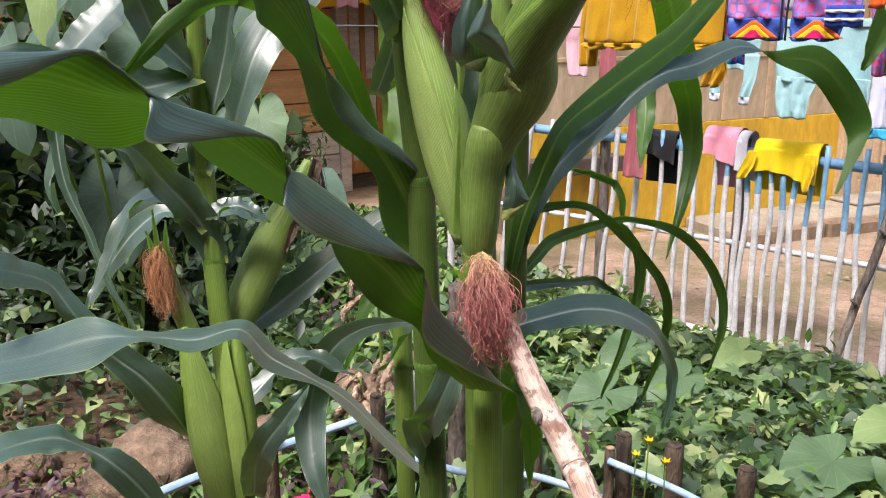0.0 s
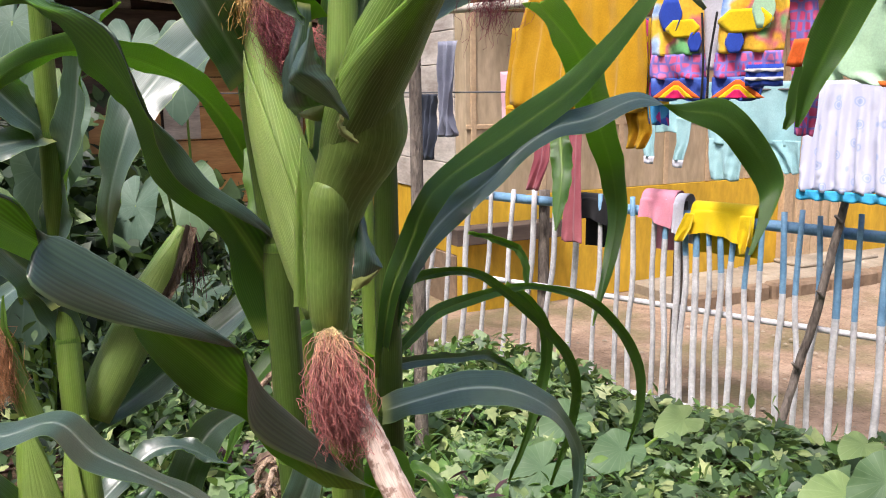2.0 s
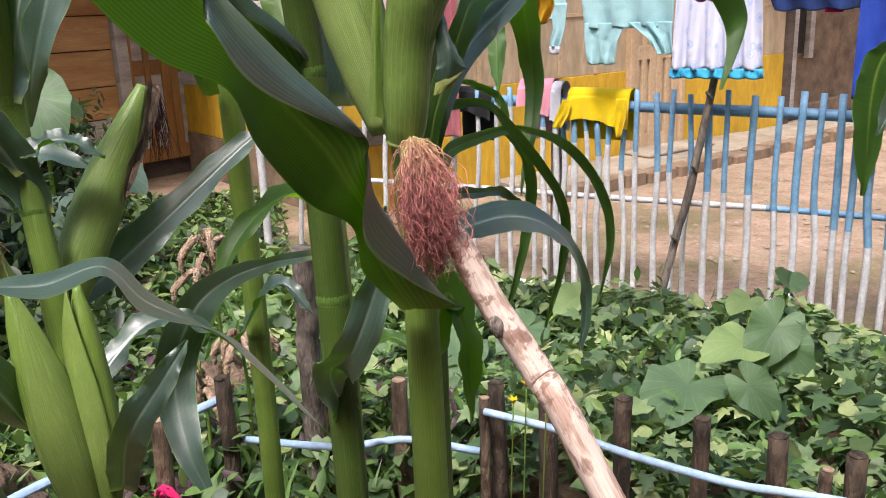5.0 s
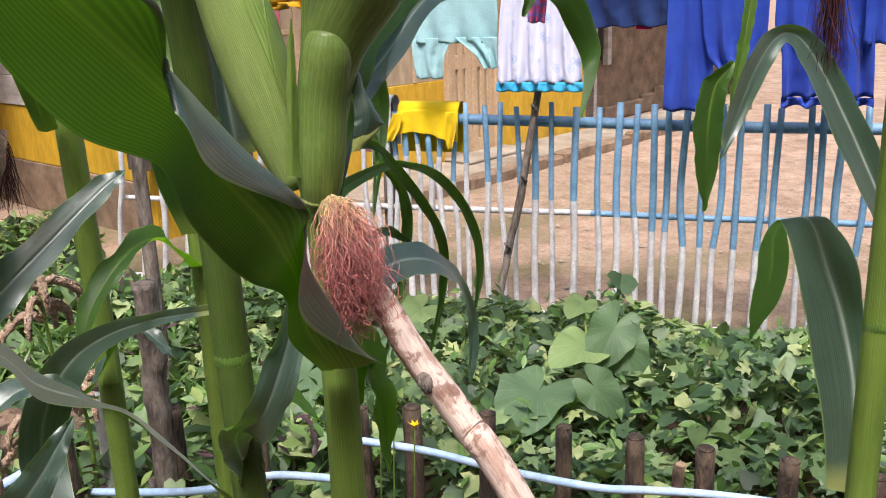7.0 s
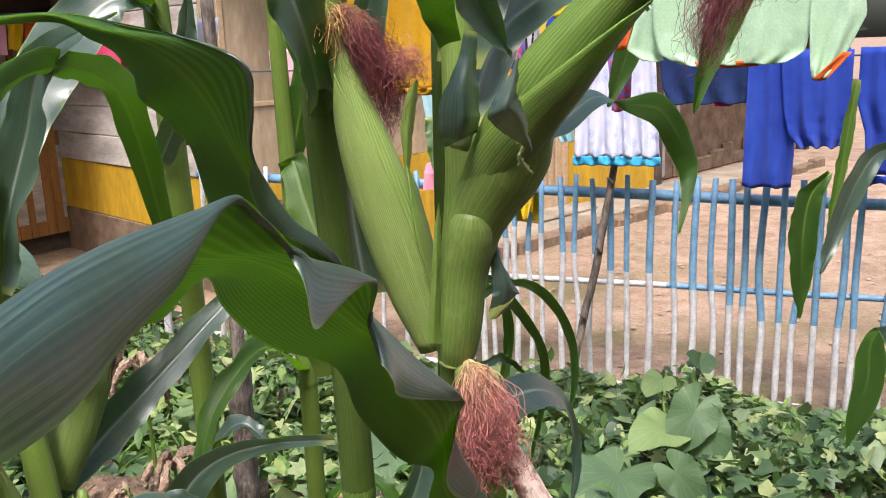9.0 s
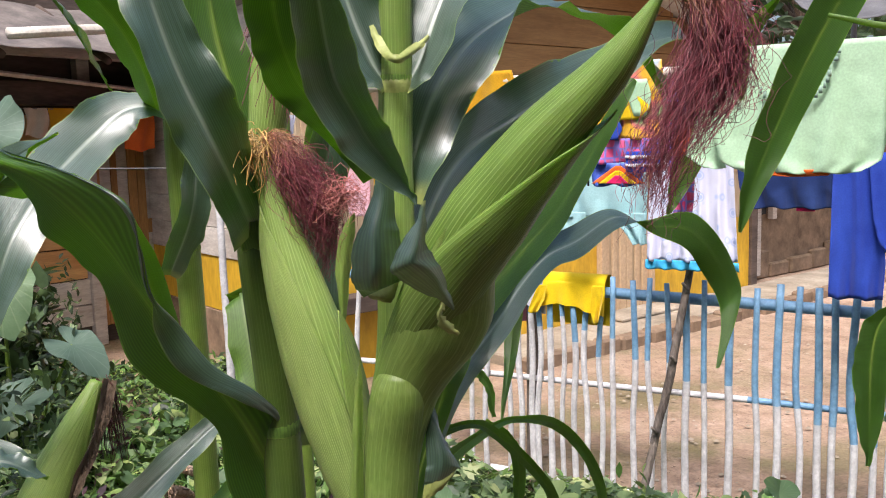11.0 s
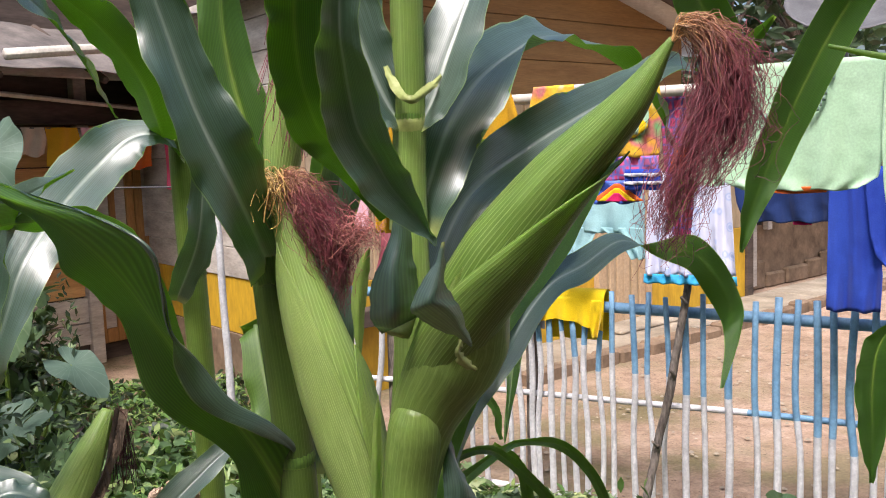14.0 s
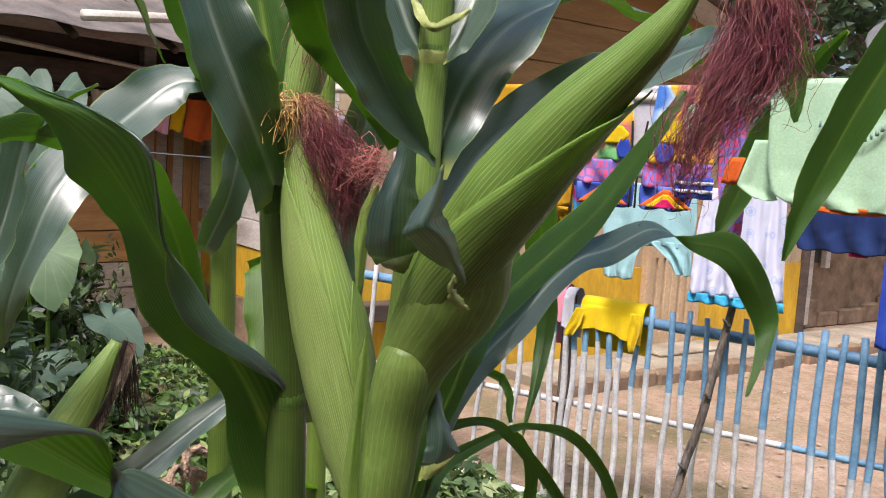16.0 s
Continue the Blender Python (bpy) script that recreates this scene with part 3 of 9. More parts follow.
    local = unit(np.cross(np.gradient(grid, axis=1), np.gradient(grid, axis=0)) + 1e-9)
    vert = np.vstack([grid.reshape(-1, 3), (grid - local * (0.0011 * (1 - vs ** 8) + 0.0001)[None, :, None]).reshape(-1, 3)])
    uv = uv + uv
    faces, fm = [], []
    for layer in (0, 1):
        o = layer * n * m
        for i in range(n - 1):
            for j in range(m - 1):
                q = (o + i * m + j, o + i * m + j + 1, o + (i + 1) * m + j + 1, o + (i + 1) * m + j)
                faces.append(q[::-1] if layer == 0 else q)
                fm.append(layer)
    ob = put(name, mesh_of(name, vert, faces, mats or (M_LEAF, M_LEAF_LOW), uv, fm), parent, label)
    return ob


def loft(parent, rails, mats, mid=1, n=90, ripple=0.0012, name="leaf", label="", rib=True, seed=0):
    """A blade stretched over rails that run from its base to its tip, with its midrib on one of them and a second skin beneath."""
    rng = np.random.RandomState(seed)
    lines = np.stack([spline(r, n) for r in rails])
    k = len(rails)
    m = 8 * (k - 1) + 1
    grid = np.stack([spline(lines[:, i], m) for i in range(n)])
    w = np.linspace(0, k - 1, m)
    x = np.where(w < mid, 0.5 * w / mid, 0.5 + 0.5 * (w - mid) / max(1e-6, k - 1 - mid))
    u = np.linspace(0, 1, n)
    up = unit(np.cross(np.gradient(grid, axis=0), np.gradient(grid, axis=1)) + 1e-12)
    q = rng.uniform(0, 6.3, 6)
    edge = np.abs(2 * x - 1) ** 2
    wave = sum(np.sin(f * u[:, None] + q[j] + (x[None, :] > 0.5) * 2.1) / (1 + 0.5 * j) for j, f in enumerate((23.0, 41.0, 67.0)))
    grid = grid + up * (ripple * wave * edge[None, :])[..., None]
    if rib:
        grid = grid - up * (0.0012 * np.exp(-((x - 0.5) / 0.035) ** 2) * (1 - u[:, None]))[..., None]
    vert = np.vstack([grid.reshape(-1, 3), (grid - up * (0.0009 * (1 - np.abs(2 * x - 1) ** 8) + 0.0001)[None, :, None]).reshape(-1, 3)])
    uv = [(a if rib else 0.62 + 0.36 * a, b) for b in u for a in x] * 2
    faces, fm = [], []
    for layer in (0, 1):
        o = layer * n * m
        for i in range(n - 1):
            for j in range(m - 1):
                f = (o + i * m + j, o + (i + 1) * m + j, o + (i + 1) * m + j + 1, o + i * m + j + 1)
                faces.append(f if layer == 0 else f[::-1])
                fm.append(layer)
    return put(name, mesh_of(name, vert, faces, mats, uv, fm), parent, label)


def tube(parent, name, ctrl, radii, mat, n=32, ring=20, ridge=0.0, ridges=12, caps=True, label="", bend=0.0, oval=1.0, fmat=None, seed=0):
    """A swept tube with a radius profile (list over the length)."""
    p = spline(ctrl, n)
    t = unit(np.gradient(p, axis=0))
    ref = np.array((1.0, 0, 0)) if abs(t[0][0]) < 0.8 else np.array((0, 1.0, 0))
    u = np.linspace(0, 1, n)
    r = np.interp(u, np.linspace(0, 1, len(radii)), radii)
    flat = np.interp(u, np.linspace(0, 1, len(oval)), oval) if isinstance(oval, list) else np.full(n, oval)
    rng = np.random.RandomState(seed)
    if bend:
        p = p + np.cumsum(rng.normal(0, bend, p.shape), axis=0) * np.array((1, 1, 0))
    vert, uv = [], []
    for i in range(n):
        a = unit(ref - (ref @ t[i]) * t[i])
        b = np.cross(t[i], a)
        for j in range(ring + 1):
            th = 2 * math.pi * j / ring
            rr = r[i] * (1 + ridge * math.cos(ridges * th))
            vert.append(p[i] + rr * (a * math.cos(th) + b * math.sin(th) * flat[i]))
            uv.append((j / ring, u[i]))
    faces, fm = [], []
    w = ring + 1
    for i in range(n - 1):
        for j in range(ring):
            faces.append((i * w + j, i * w + j + 1, (i + 1) * w + j + 1, (i + 1) * w + j))
            fm.append(fmat(p[i], u[i]) if fmat else 0)
    if caps:
        for i in (0, n - 1):
            vert.append(p[i] + t[i] * (0.0005 if i else -0.0005))
            uv.append((0.5, u[i]))
            c = len(vert) - 1
            for j in range(ring):
                f = (i * w + j, i * w + j + 1, c)
                faces.append(f if i else f[::-1])
                fm.append(fmat(p[i], u[i]) if fmat else 0)
    return put(name, mesh_of(name, vert, faces, mat, uv, fm), parent, label)


def strands(parent, name, root, aim, mat, count, length, spread, droop, radius=0.0005, curl=0.2, seed=1, label="", seg=14, rootr=0.006, lane=None, lane_r=0.012):
    """A tuft of corn silk: thin tubes that leave root along aim and hang down."""
    rng = np.random.RandomState(seed)
    aim = unit(np.asarray(aim, float))
    vert, uv, faces = [], [], []
    for k in range(count):
        p = np.asarray(root, float) + rng.normal(0, rootr, 3)
        d = unit(aim + rng.normal(0, spread, 3))
        ln = length * rng.uniform(0.55, 1.1)
        step = ln / seg
        w = rng.normal(0, 1, 3)
        pts = []
        for i in range(seg + 1):
            pts.append(p.copy())
            w = w * 0.85 + rng.normal(0, 0.5, 3)
            d = unit(d + np.array((0, 0, -droop)) + w * curl * (0.4 + i / seg))
            p = p + d * step
        pts = np.array(pts)
        if lane is not None:
            # strands that follow a common lane, each at its own place in the bundle and ending on its own
            end = rng.uniform(0.6, 1.0)
            q = spline(lane, 60)
            f = np.linspace(0, end, seg + 1)
            k = np.stack([np.interp(f, np.linspace(0, 1, 60), q[:, ax]) for ax in range(3)], 1)
            home = unit(rng.normal(0, 1, 3)) * rng.uniform(0, 1) ** 0.5
            ph = rng.uniform(0, 6.3, (3, 3))
            fr = rng.uniform((3, 14, 34), (7, 26, 70))
            am = rng.uniform((0.002, 0.0015, 0.0006), (0.009, 0.0055, 0.0026))
            sway = sum(am[h] * np.sin(f[:, None] * fr[h] + ph[h]) - am[h] * np.sin(ph[h]) for h in range(3))
            pts = k + home * (lane_r * (0.25 + 0.75 * np.minimum(1, f * 2.2)))[:, None] + sway * np.minimum(1, f * 2.5)[:, None]
        t = unit(np.gradient(pts, axis=0))
        a = unit(np.cross(t, rng.normal(0, 1, 3)))
        b = np.cross(t, a)
        o = len(vert)
        for i in range(seg + 1):
            r = radius * (1.1 - 0.5 * i / seg)
            for j in range(3):
                th = 2 * math.pi * j / 3
                vert.append(pts[i] + r * (a[i] * math.cos(th) + b[i] * math.sin(th)))
                uv.append((j / 3, i / seg))
        for i in range(seg):
            for j in range(3):
                q = o + i * 3
                faces.append((q + j, q + (j + 1) % 3, q + 3 + (j + 1) % 3, q + 3 + j))
    return put(name, mesh_of(name, vert, faces, mat, uv), parent, label)


def husk_leaf(parent, ctrl, radii, arc, turn, mat, label="", lift=0.0015, n=30, name="husk_leaf", point=1.0):
    """A sheath leaf wrapped round an ear or stalk over part of its girth, tapering to a point."""
    p = spline(ctrl, n)
    t = unit(np.gradient(p, axis=0))
    ref = np.array((1.0, 0, 0))
    u = np.linspace(0, 1, n)
    r = np.interp(u, np.linspace(0, 1, len(radii)), radii) + lift
    m = 17
    vert, uv, faces = [], [], []
    for i in range(n):
        a = unit(ref - (ref @ t[i]) * t[i])
        b = np.cross(t[i], a)
        half = radians(arc) * 0.5 * (1 - point * u[i] ** 2.2) + 0.02
        for j in range(m):
            f = j / (m - 1) * 2 - 1
            th = radians(turn) + f * half
            rr = r[i] + 0.0005 * abs(f) ** 3
            vert.append(p[i] + rr * (a * math.cos(th) + b * math.sin(th)))
            uv.append((0.5 + f * 0.5, u[i]))
    for i in range(n - 1):
        for j in range(m - 1):
            faces.append((i * m + j, i * m + j + 1, (i + 1) * m + j + 1, (i + 1) * m + j))
    ob = put(name, mesh_of(name, vert, faces, mat, uv), parent, label)
    sol = ob.modifiers.new("thickness", "SOLIDIFY")
    sol.thickness, sol.offset = 0.001, 1
    return ob


def box_mesh(name, o, u, nrm, s0, s1, z0, z1, d0, d1, mat, bevel=0.004):
    """A bevelled board along a facade: s along it, z up, d towards the viewer."""
    o, u, nrm = np.array((*o, 0.0)), np.array((*u, 0.0)), np.array((*nrm, 0.0))
    bm = bmesh.new()
    vs = []
    for z in (z0, z1):
        for s, d in ((s0, d0), (s1, d0), (s1, d1), (s0, d1)):
            q = o + u * s + nrm * d
            vs.append(bm.verts.new((q[0], q[1], z)))
    for f in ((0, 1, 2, 3), (4, 5, 6, 7), (0, 1, 5, 4), (1, 2, 6, 5), (2, 3, 7, 6), (3, 0, 4, 7)):
        bm.faces.new([vs[i] for i in f])
    bmesh.ops.recalc_face_normals(bm, faces=bm.faces)
    if bevel:
        bmesh.ops.bevel(bm, geom=bm.edges[:], offset=bevel, segments=1, affect="EDGES")
    me = bpy.data.meshes.new(name)
    bm.to_mesh(me)
    bm.free()
    me.materials.append(mat)
    return me


def on_plane(c, s, z, out=0.0):
    """A point on the upright plane x + y = c: s along it to the right, out towards the garden."""
    return np.array(((c + 2 ** 0.5 * s) / 2 - out * 0.7071, (c - 2 ** 0.5 * s) / 2 - out * 0.7071, z))


def cloth(parent, name, mat, c, rows, amp=0.01, folds=4.0, phase=0.0, out=0.0, nz=24, ns=30, label="", depth=0.0025, grow=1.0, bulge=0.0):
    """Hanging cloth on the plane x + y = c. rows: (z, s_left, s_right) from top to bottom."""
    rows = np.asarray(rows, float)
    k = np.linspace(0, 1, len(rows))
    vert, faces = [], []
    for layer in (0, 1):
        for i in range(nz):
            f = i / (nz - 1)
            z, a, b = (np.interp(f, k, rows[:, q]) for q in range(3))
            for j in range(ns):
                g = j / (ns - 1)
                s = a + (b - a) * g
                w = amp * (0.35 + grow * f) * (math.sin(2 * math.pi * folds * g + phase + 0.9 * math.sin(3.1 * f + phase)) + 0.45 * math.sin(2 * math.pi * folds * 1.9 * g + 2.3 * f + 2 * phase))
                w += 0.4 * amp * noise.noise(Vector((s * 26, z * 9, c + phase))) + 0.3 * amp * noise.noise(Vector((s * 45 + z * 30, z * 34 - s * 20, phase)))
                w += bulge * math.sin(math.pi * g) * math.sin(math.pi * min(1, f * 1.1))
                edge = 0.35 * amp * math.sin(2 * math.pi * folds * g + phase + 1) * (f > 0.9)
                vert.append(on_plane(c, s, z + edge, out + w - layer * depth))
    for layer in (0, 1):
        o = layer * nz * ns
        for i in range(nz - 1):
            for j in range(ns - 1):
                q = (o + i * ns + j, o + i * ns + j + 1, o + (i + 1) * ns + j + 1, o + (i + 1) * ns + j)
                faces.append(q if layer else q[::-1])
    rim = [(0, j) for j in range(ns)] + [(i, ns - 1) for i in range(1, nz)] + [(nz - 1, j) for j in range(ns - 2, -1, -1)] + [(i, 0) for i in range(nz - 2, 0, -1)]
    ids = [i * ns + j for i, j in rim]
    for a, b in zip(ids, ids[1:] + ids[:1]):
        faces.append((a, b, b + nz * ns, a + nz * ns))
    return put(name, mesh_of(name, vert, faces, mat), parent, label)


def draped(parent, name, mat, c, s0, s1, ztop, zf, zb, radius=0.026, amp=0.008, folds=3.0, phase=0.0, skew=0.0, label=""):
    """Cloth thrown over a rail: front flap to zf, back flap to zb."""
    n, ns = 40, 26
    vert, faces = [], []
    lf, lb, arc = ztop - zf, ztop - zb, math.pi * radius
    for layer in (0, 1):
        for i in range(n):
            d = i / (n - 1) * (lf + arc + lb)
            for j in range(ns):
                g = j / (ns - 1)
                s = s0 + (s1 - s0) * g + skew * (d - lf) * (1 if d < lf else 0.3)
                w = amp * math.sin(2 * math.pi * folds * g + phase + 2 * d)
                if d < lf:
                    z, o = zf + d + 0.02 * math.sin(4 * g + phase), radius + 0.004 + (w + amp) * (1 - d / lf) + 0.003
                elif d < lf + arc:
                    a = (d - lf) / radius
                    z, o = ztop + radius * math.sin(a), (radius + 0.004) * math.cos(a)
                else:
                    z, o = ztop - (d - lf - arc), -radius - 0.004 + w * 0.5 * min(1, (d - lf - arc) * 8)
                vert.append(on_plane(c, s, z + layer * (0.004 if lf <= d < lf + arc else 0), o + layer * 0.004 * (1 if d < lf + arc / 2 else -1)))
    for layer in (0, 1):
        o = layer * n * ns
        for i in range(n - 1):
            for j in range(ns - 1):
                q = (o + i * ns + j, o + i * ns + j + 1, o + (i + 1) * ns + j + 1, o + (i + 1) * ns + j)
                faces.append(q if layer else q[::-1])
    return put(name, mesh_of(name, vert, faces, mat), parent, label)


def scatter(name, mat, shape, spots, label, category, seed=3):
    """Many small leaves as one object. shape: (verts, faces) of a leaf about 1 wide; spots: rows x y z size yaw tilt roll."""
    sv, sf = np.asarray(shape[0], float), shape[1]
    k = len(sv)
    vert, faces = [], []
    for n, (x, y, z, size, yaw, tilt, rl) in enumerate(spots):
        cy, sy, ct, st, cr, sr = math.cos(yaw), math.sin(yaw), math.cos(tilt), math.sin(tilt), math.cos(rl), math.sin(rl)
        r1 = np.array(((1, 0, 0), (0, ct, -st), (0, st, ct)))
        r2 = np.array(((cr, 0, sr), (0, 1, 0), (-sr, 0, cr)))
        r3 = np.array(((cy, -sy, 0), (sy, cy, 0), (0, 0, 1)))
        vert.append((sv * size) @ (r3 @ r1 @ r2).T + (x, y, z))
        faces += [tuple(i + n * k for i in f) for f in sf]
    me = mesh_of(name, np.vstack(vert), faces, mat)
    return tagged(new(name, me), label, category, kind="stuff")


# heart-shaped, lobed, oval and grass-blade leaf outlines; the stalk joins at the origin, the tip points along +y
HEART = ([(0, 0, 0), (0, 0.45, -0.05), (0, 0.95, -0.16), (0.22, -0.16, 0.05), (0.46, 0.02, 0.07), (0.42, 0.34, 0.03), (0.2, 0.66, -0.04), (-0.22, -0.16, 0.05), (-0.46, 0.02, 0.07), (-0.42, 0.34, 0.03), (-0.2, 0.66, -0.04)],
         [(0, 3, 4, 5), (0, 5, 1), (1, 5, 6), (1, 6, 2), (0, 8, 7), (0, 9, 8), (0, 1, 9), (1, 10, 9), (1, 2, 10)])
LOBED = ([(0, 0, 0), (0, 0.4, -0.04), (0, 0.98, -0.14), (0.2, -0.08, 0.05), (0.52, 0.12, 0.02), (0.27, 0.26, 0.03), (0.46, 0.58, -0.03), (0.18, 0.5, 0), (-0.2, -0.08, 0.05), (-0.52, 0.12, 0.02), (-0.27, 0.26, 0.03), (-0.46, 0.58, -0.03), (-0.18, 0.5, 0)],
         [(0, 3, 4, 5), (0, 5, 1), (5, 6, 7), (5, 7, 1), (1, 7, 2), (0, 9, 8), (0, 10, 9), (0, 1, 10), (10, 12, 11), (10, 1, 12), (1, 2, 12)])
OVAL = ([(0, 0, 0), (0.17, 0.3, 0.04), (0.19, 0.6, 0.03), (0, 1, -0.1), (-0.19, 0.6, 0.03), (-0.17, 0.3, 0.04), (0, 0.45, -0.02)],
        [(0, 1, 6), (1, 2, 6), (2, 3, 6), (3, 4, 6), (4, 5, 6), (5, 0, 6)])
BLADE = ([(-0.03, 0, 0), (0.03, 0, 0), (-0.03, 0.4, 0.1), (0.03, 0.4, 0.1), (-0.018, 0.75, 0.06), (0.018, 0.75, 0.06), (0, 1, -0.08)],
         [(0, 1, 3, 2), (2, 3, 5, 4), (4, 5, 6)])

# ---- ground ----
GZ = -0.06


def make_ground():
    rng = np.random.RandomState(5)
    ax = np.concatenate([np.linspace(-400, -12, 12), np.linspace(-8, 14, 111), np.linspace(18, 400, 12)])
    ay = np.concatenate([np.linspace(-300, -8, 10), np.linspace(-4, 16, 101), np.linspace(20, 500, 12)])
    vert, faces = [], []
    for y in ay:
        for x in ax:
            near = abs(x) < 9 and -3 < y < 12
            d = 0.02 * math.sin(1.7 * x + 0.6) * math.cos(1.3 * y) + rng.normal(0, 0.004) if near else 0.0
            vert.append((x, y, GZ + d * (0.4 if x + y > 4.6 else 1.0)))
    w = len(ax)
    for i in range(len(ay) - 1):
        for j in range(w - 1):
            faces.append((i * w + j, i * w + j + 1, (i + 1) * w + j + 1, (i + 1) * w + j))
    return tagged(new("ground", mesh_of("ground", vert, faces, M_GROUND)), "bare tan earth yard and dark garden soil", "ground", kind="structure")


make_ground()

# ---- houses ----
OL, UL, NL = (-0.9, 7.3), (0.8, 0.6), (0.6, -0.8)
OR, UR, NR = (1.5, 5.9), (0.917, 0.399), (0.399, -0.917)


def board(parent, name, side, s0, s1, z0, z1, d0, d1, mat, label="", bevel=0.004):
    o, u, n = (OL, UL, NL) if side == "L" else (OR, UR, NR)
    return put(name, box_mesh(name, o, u, n, s0, s1, z0, z1, d0, d1, mat, bevel), parent, label)


def house_point(side, s, z, d):
    o, u, n = (OL, UL, NL) if side == "L" else (OR, UR, NR)
    return (o[0] + u[0] * s + n[0] * d, o[1] + u[1] * s + n[1] * d, z)


def corrugated(parent, name, side, s0, s1, za, da, zb, db, mat, pitch=0.09, amp=0.014, label="", run="s"):
    """A corrugated roof sheet between two eave lines; the waves repeat along s."""
    vert, faces = [], []
    ns = max(8, int((s1 - s0) / pitch * 6))
    for layer in (0, 1):
        for k in range(5):
            f = k / 4
            for j in range(ns + 1):
                s = s0 + (s1 - s0) * j / ns
                z = za + (zb - za) * f + amp * math.sin(2 * math.pi * s / pitch) - 0.004 * layer
                vert.append(house_point(side, s, z, da + (db - da) * f))
    for layer in (0, 1):
        o = layer * 5 * (ns + 1)
        for k in range(4):
            for j in range(ns):
                a = o + k * (ns + 1) + j
                q = (a, a + 1, a + ns + 2, a + ns + 1)
                faces.append(q if layer else q[::-1])
    return put(name, mesh_of(name, vert, faces, mat), parent, label)


def wooden_house():
    h = thing("wooden_house", house_point("L", 0, GZ, 0), "old wooden house with varnished planks and a paneled door", "house")
    board(h, "wall", "L", -2.6, 2.6, GZ, 2.9, -0.2, -0.05, M_DARK_WOOD)
    # planks beside the door, each course a board
    rng = random.Random(4)
    z = 0.46
    courses = [0.24, 0.27, 0.25, 0.22, 0.24]
    for c in courses:
        board(h, "plank", "L", -0.98, -0.06, z + 0.004, z + c - 0.004, -0.05, -0.03 + rng.uniform(0, 0.008), M_ORANGE_PLANK)
        z += c
    for s0, s1 in ((-2.6, -1.92), (-1.9, -1.02)):
        z = 0.3
        for c in (0.3, 0.3, 0.28, 0.28, 0.28):
            board(h, "plank", "L", s0, s1, z + 0.004, z + c - 0.004, -0.05, -0.028 + rng.uniform(0, 0.01), M_ORANGE_PLANK if rng.random() < 0.6 else M_DARK_WOOD)
            z += c
    board(h, "board", "L", -1.0, -0.72, 0.98, 1.7, -0.03, -0.012, M_WHITE_PLANK, "flaking white board")
    board(h, "board", "L", -1.02, -0.06, 0.27, 0.455, -0.05, -0.005, M_WHITE_PLANK, "weathered white sill board")
    board(h, "board", "L", -1.1, -0.06, 0.1, 0.262, -0.05, 0.0, M_WHITE_PLANK, "weathered white sill board")
    board(h, "foundation", "L", -2.6, -0.06, GZ - 0.05, 0.1, -0.05, -0.02, M_DARK_WOOD)
    # beam, posts and the room over the porch
    board(h, "beam", "L", -2.7, 0.95, 1.74, 1.9, 0.02, 0.16, M_DARK_WOOD)
    board(h, "beam", "L", -2.7, 2.5, 2.06, 2.13, 0.2, 0.27, M_WHITE_PLANK, "grey roof batten")
    for s in (-1.25, -0.02, 0.86):
        board(h, "post", "L", s - 0.05, s + 0.05, GZ, 2.3, -0.05, 0.03, M_WHITE_PLANK if s < 0 else M_DOOR)
    # white boards and yellow plinth past the door
    z = 0.7
    for c in (0.3, 0.3, 0.3, 0.3, 0.3):
        board(h, "board", "L", 0.93, 2.4, z + 0.003, z + c - 0.003, -0.05, -0.02, M_WHITE_PLANK, "whitewashed board")
        z += c
    board(h, "plinth", "L", 0.93, 2.6, 0.15, 0.7, -0.05, -0.012, M_YELLOW_WALL, "yellow painted plinth")
    board(h, "foundation", "L", 0.93, 2.6, GZ, 0.15, -0.05, -0.02, M_DARK_WOOD)
    for k in range(7):
        s = -2.4 + 0.7 * k
        tube(h, "rafter", [house_point("L", s, 2.72, -0.6), house_point("L", s + 0.05, 2.0, 0.75)], [0.03, 0.026], M_DARK_WOOD, 6, 8)
    corrugated(h, "roof", "L", -2.9, 2.7, 2.05, 0.85, 2.95, -1.2, M_NET, 0.7, 0.012, "sagging grey sheet roof")
    tube(h, "pole", [house_point("L", -1.0, 2.1, 0.95), house_point("L", 0.4, 2.28, 0.95), house_point("L", 1.3, 2.42, 0.95)], [0.035, 0.03, 0.03], M_BAMBOO, 14, 10, label="bleached bamboo roof pole")
    tube(h, "pole", [house_point("L", -1.6, 1.98, 0.4), house_point("L", 0.1, 1.86, 0.35), house_point("L", 0.5, 1.82, 0.3)], [0.02, 0.015, 0.012], M_BAMBOO, 14, 8, label="bent grey stick")
    # side and back walls close it
    for s in (-2.7, 2.6):
        board(h, "wall", "L", s, s + 0.1, GZ, 2.9, -3.0, -0.2, M_DARK_WOOD)
    board(h, "wall", "L", -2.7, 2.7, GZ, 2.9, -3.1, -3.0, M_DARK_WOOD)
    return h


wooden_house()


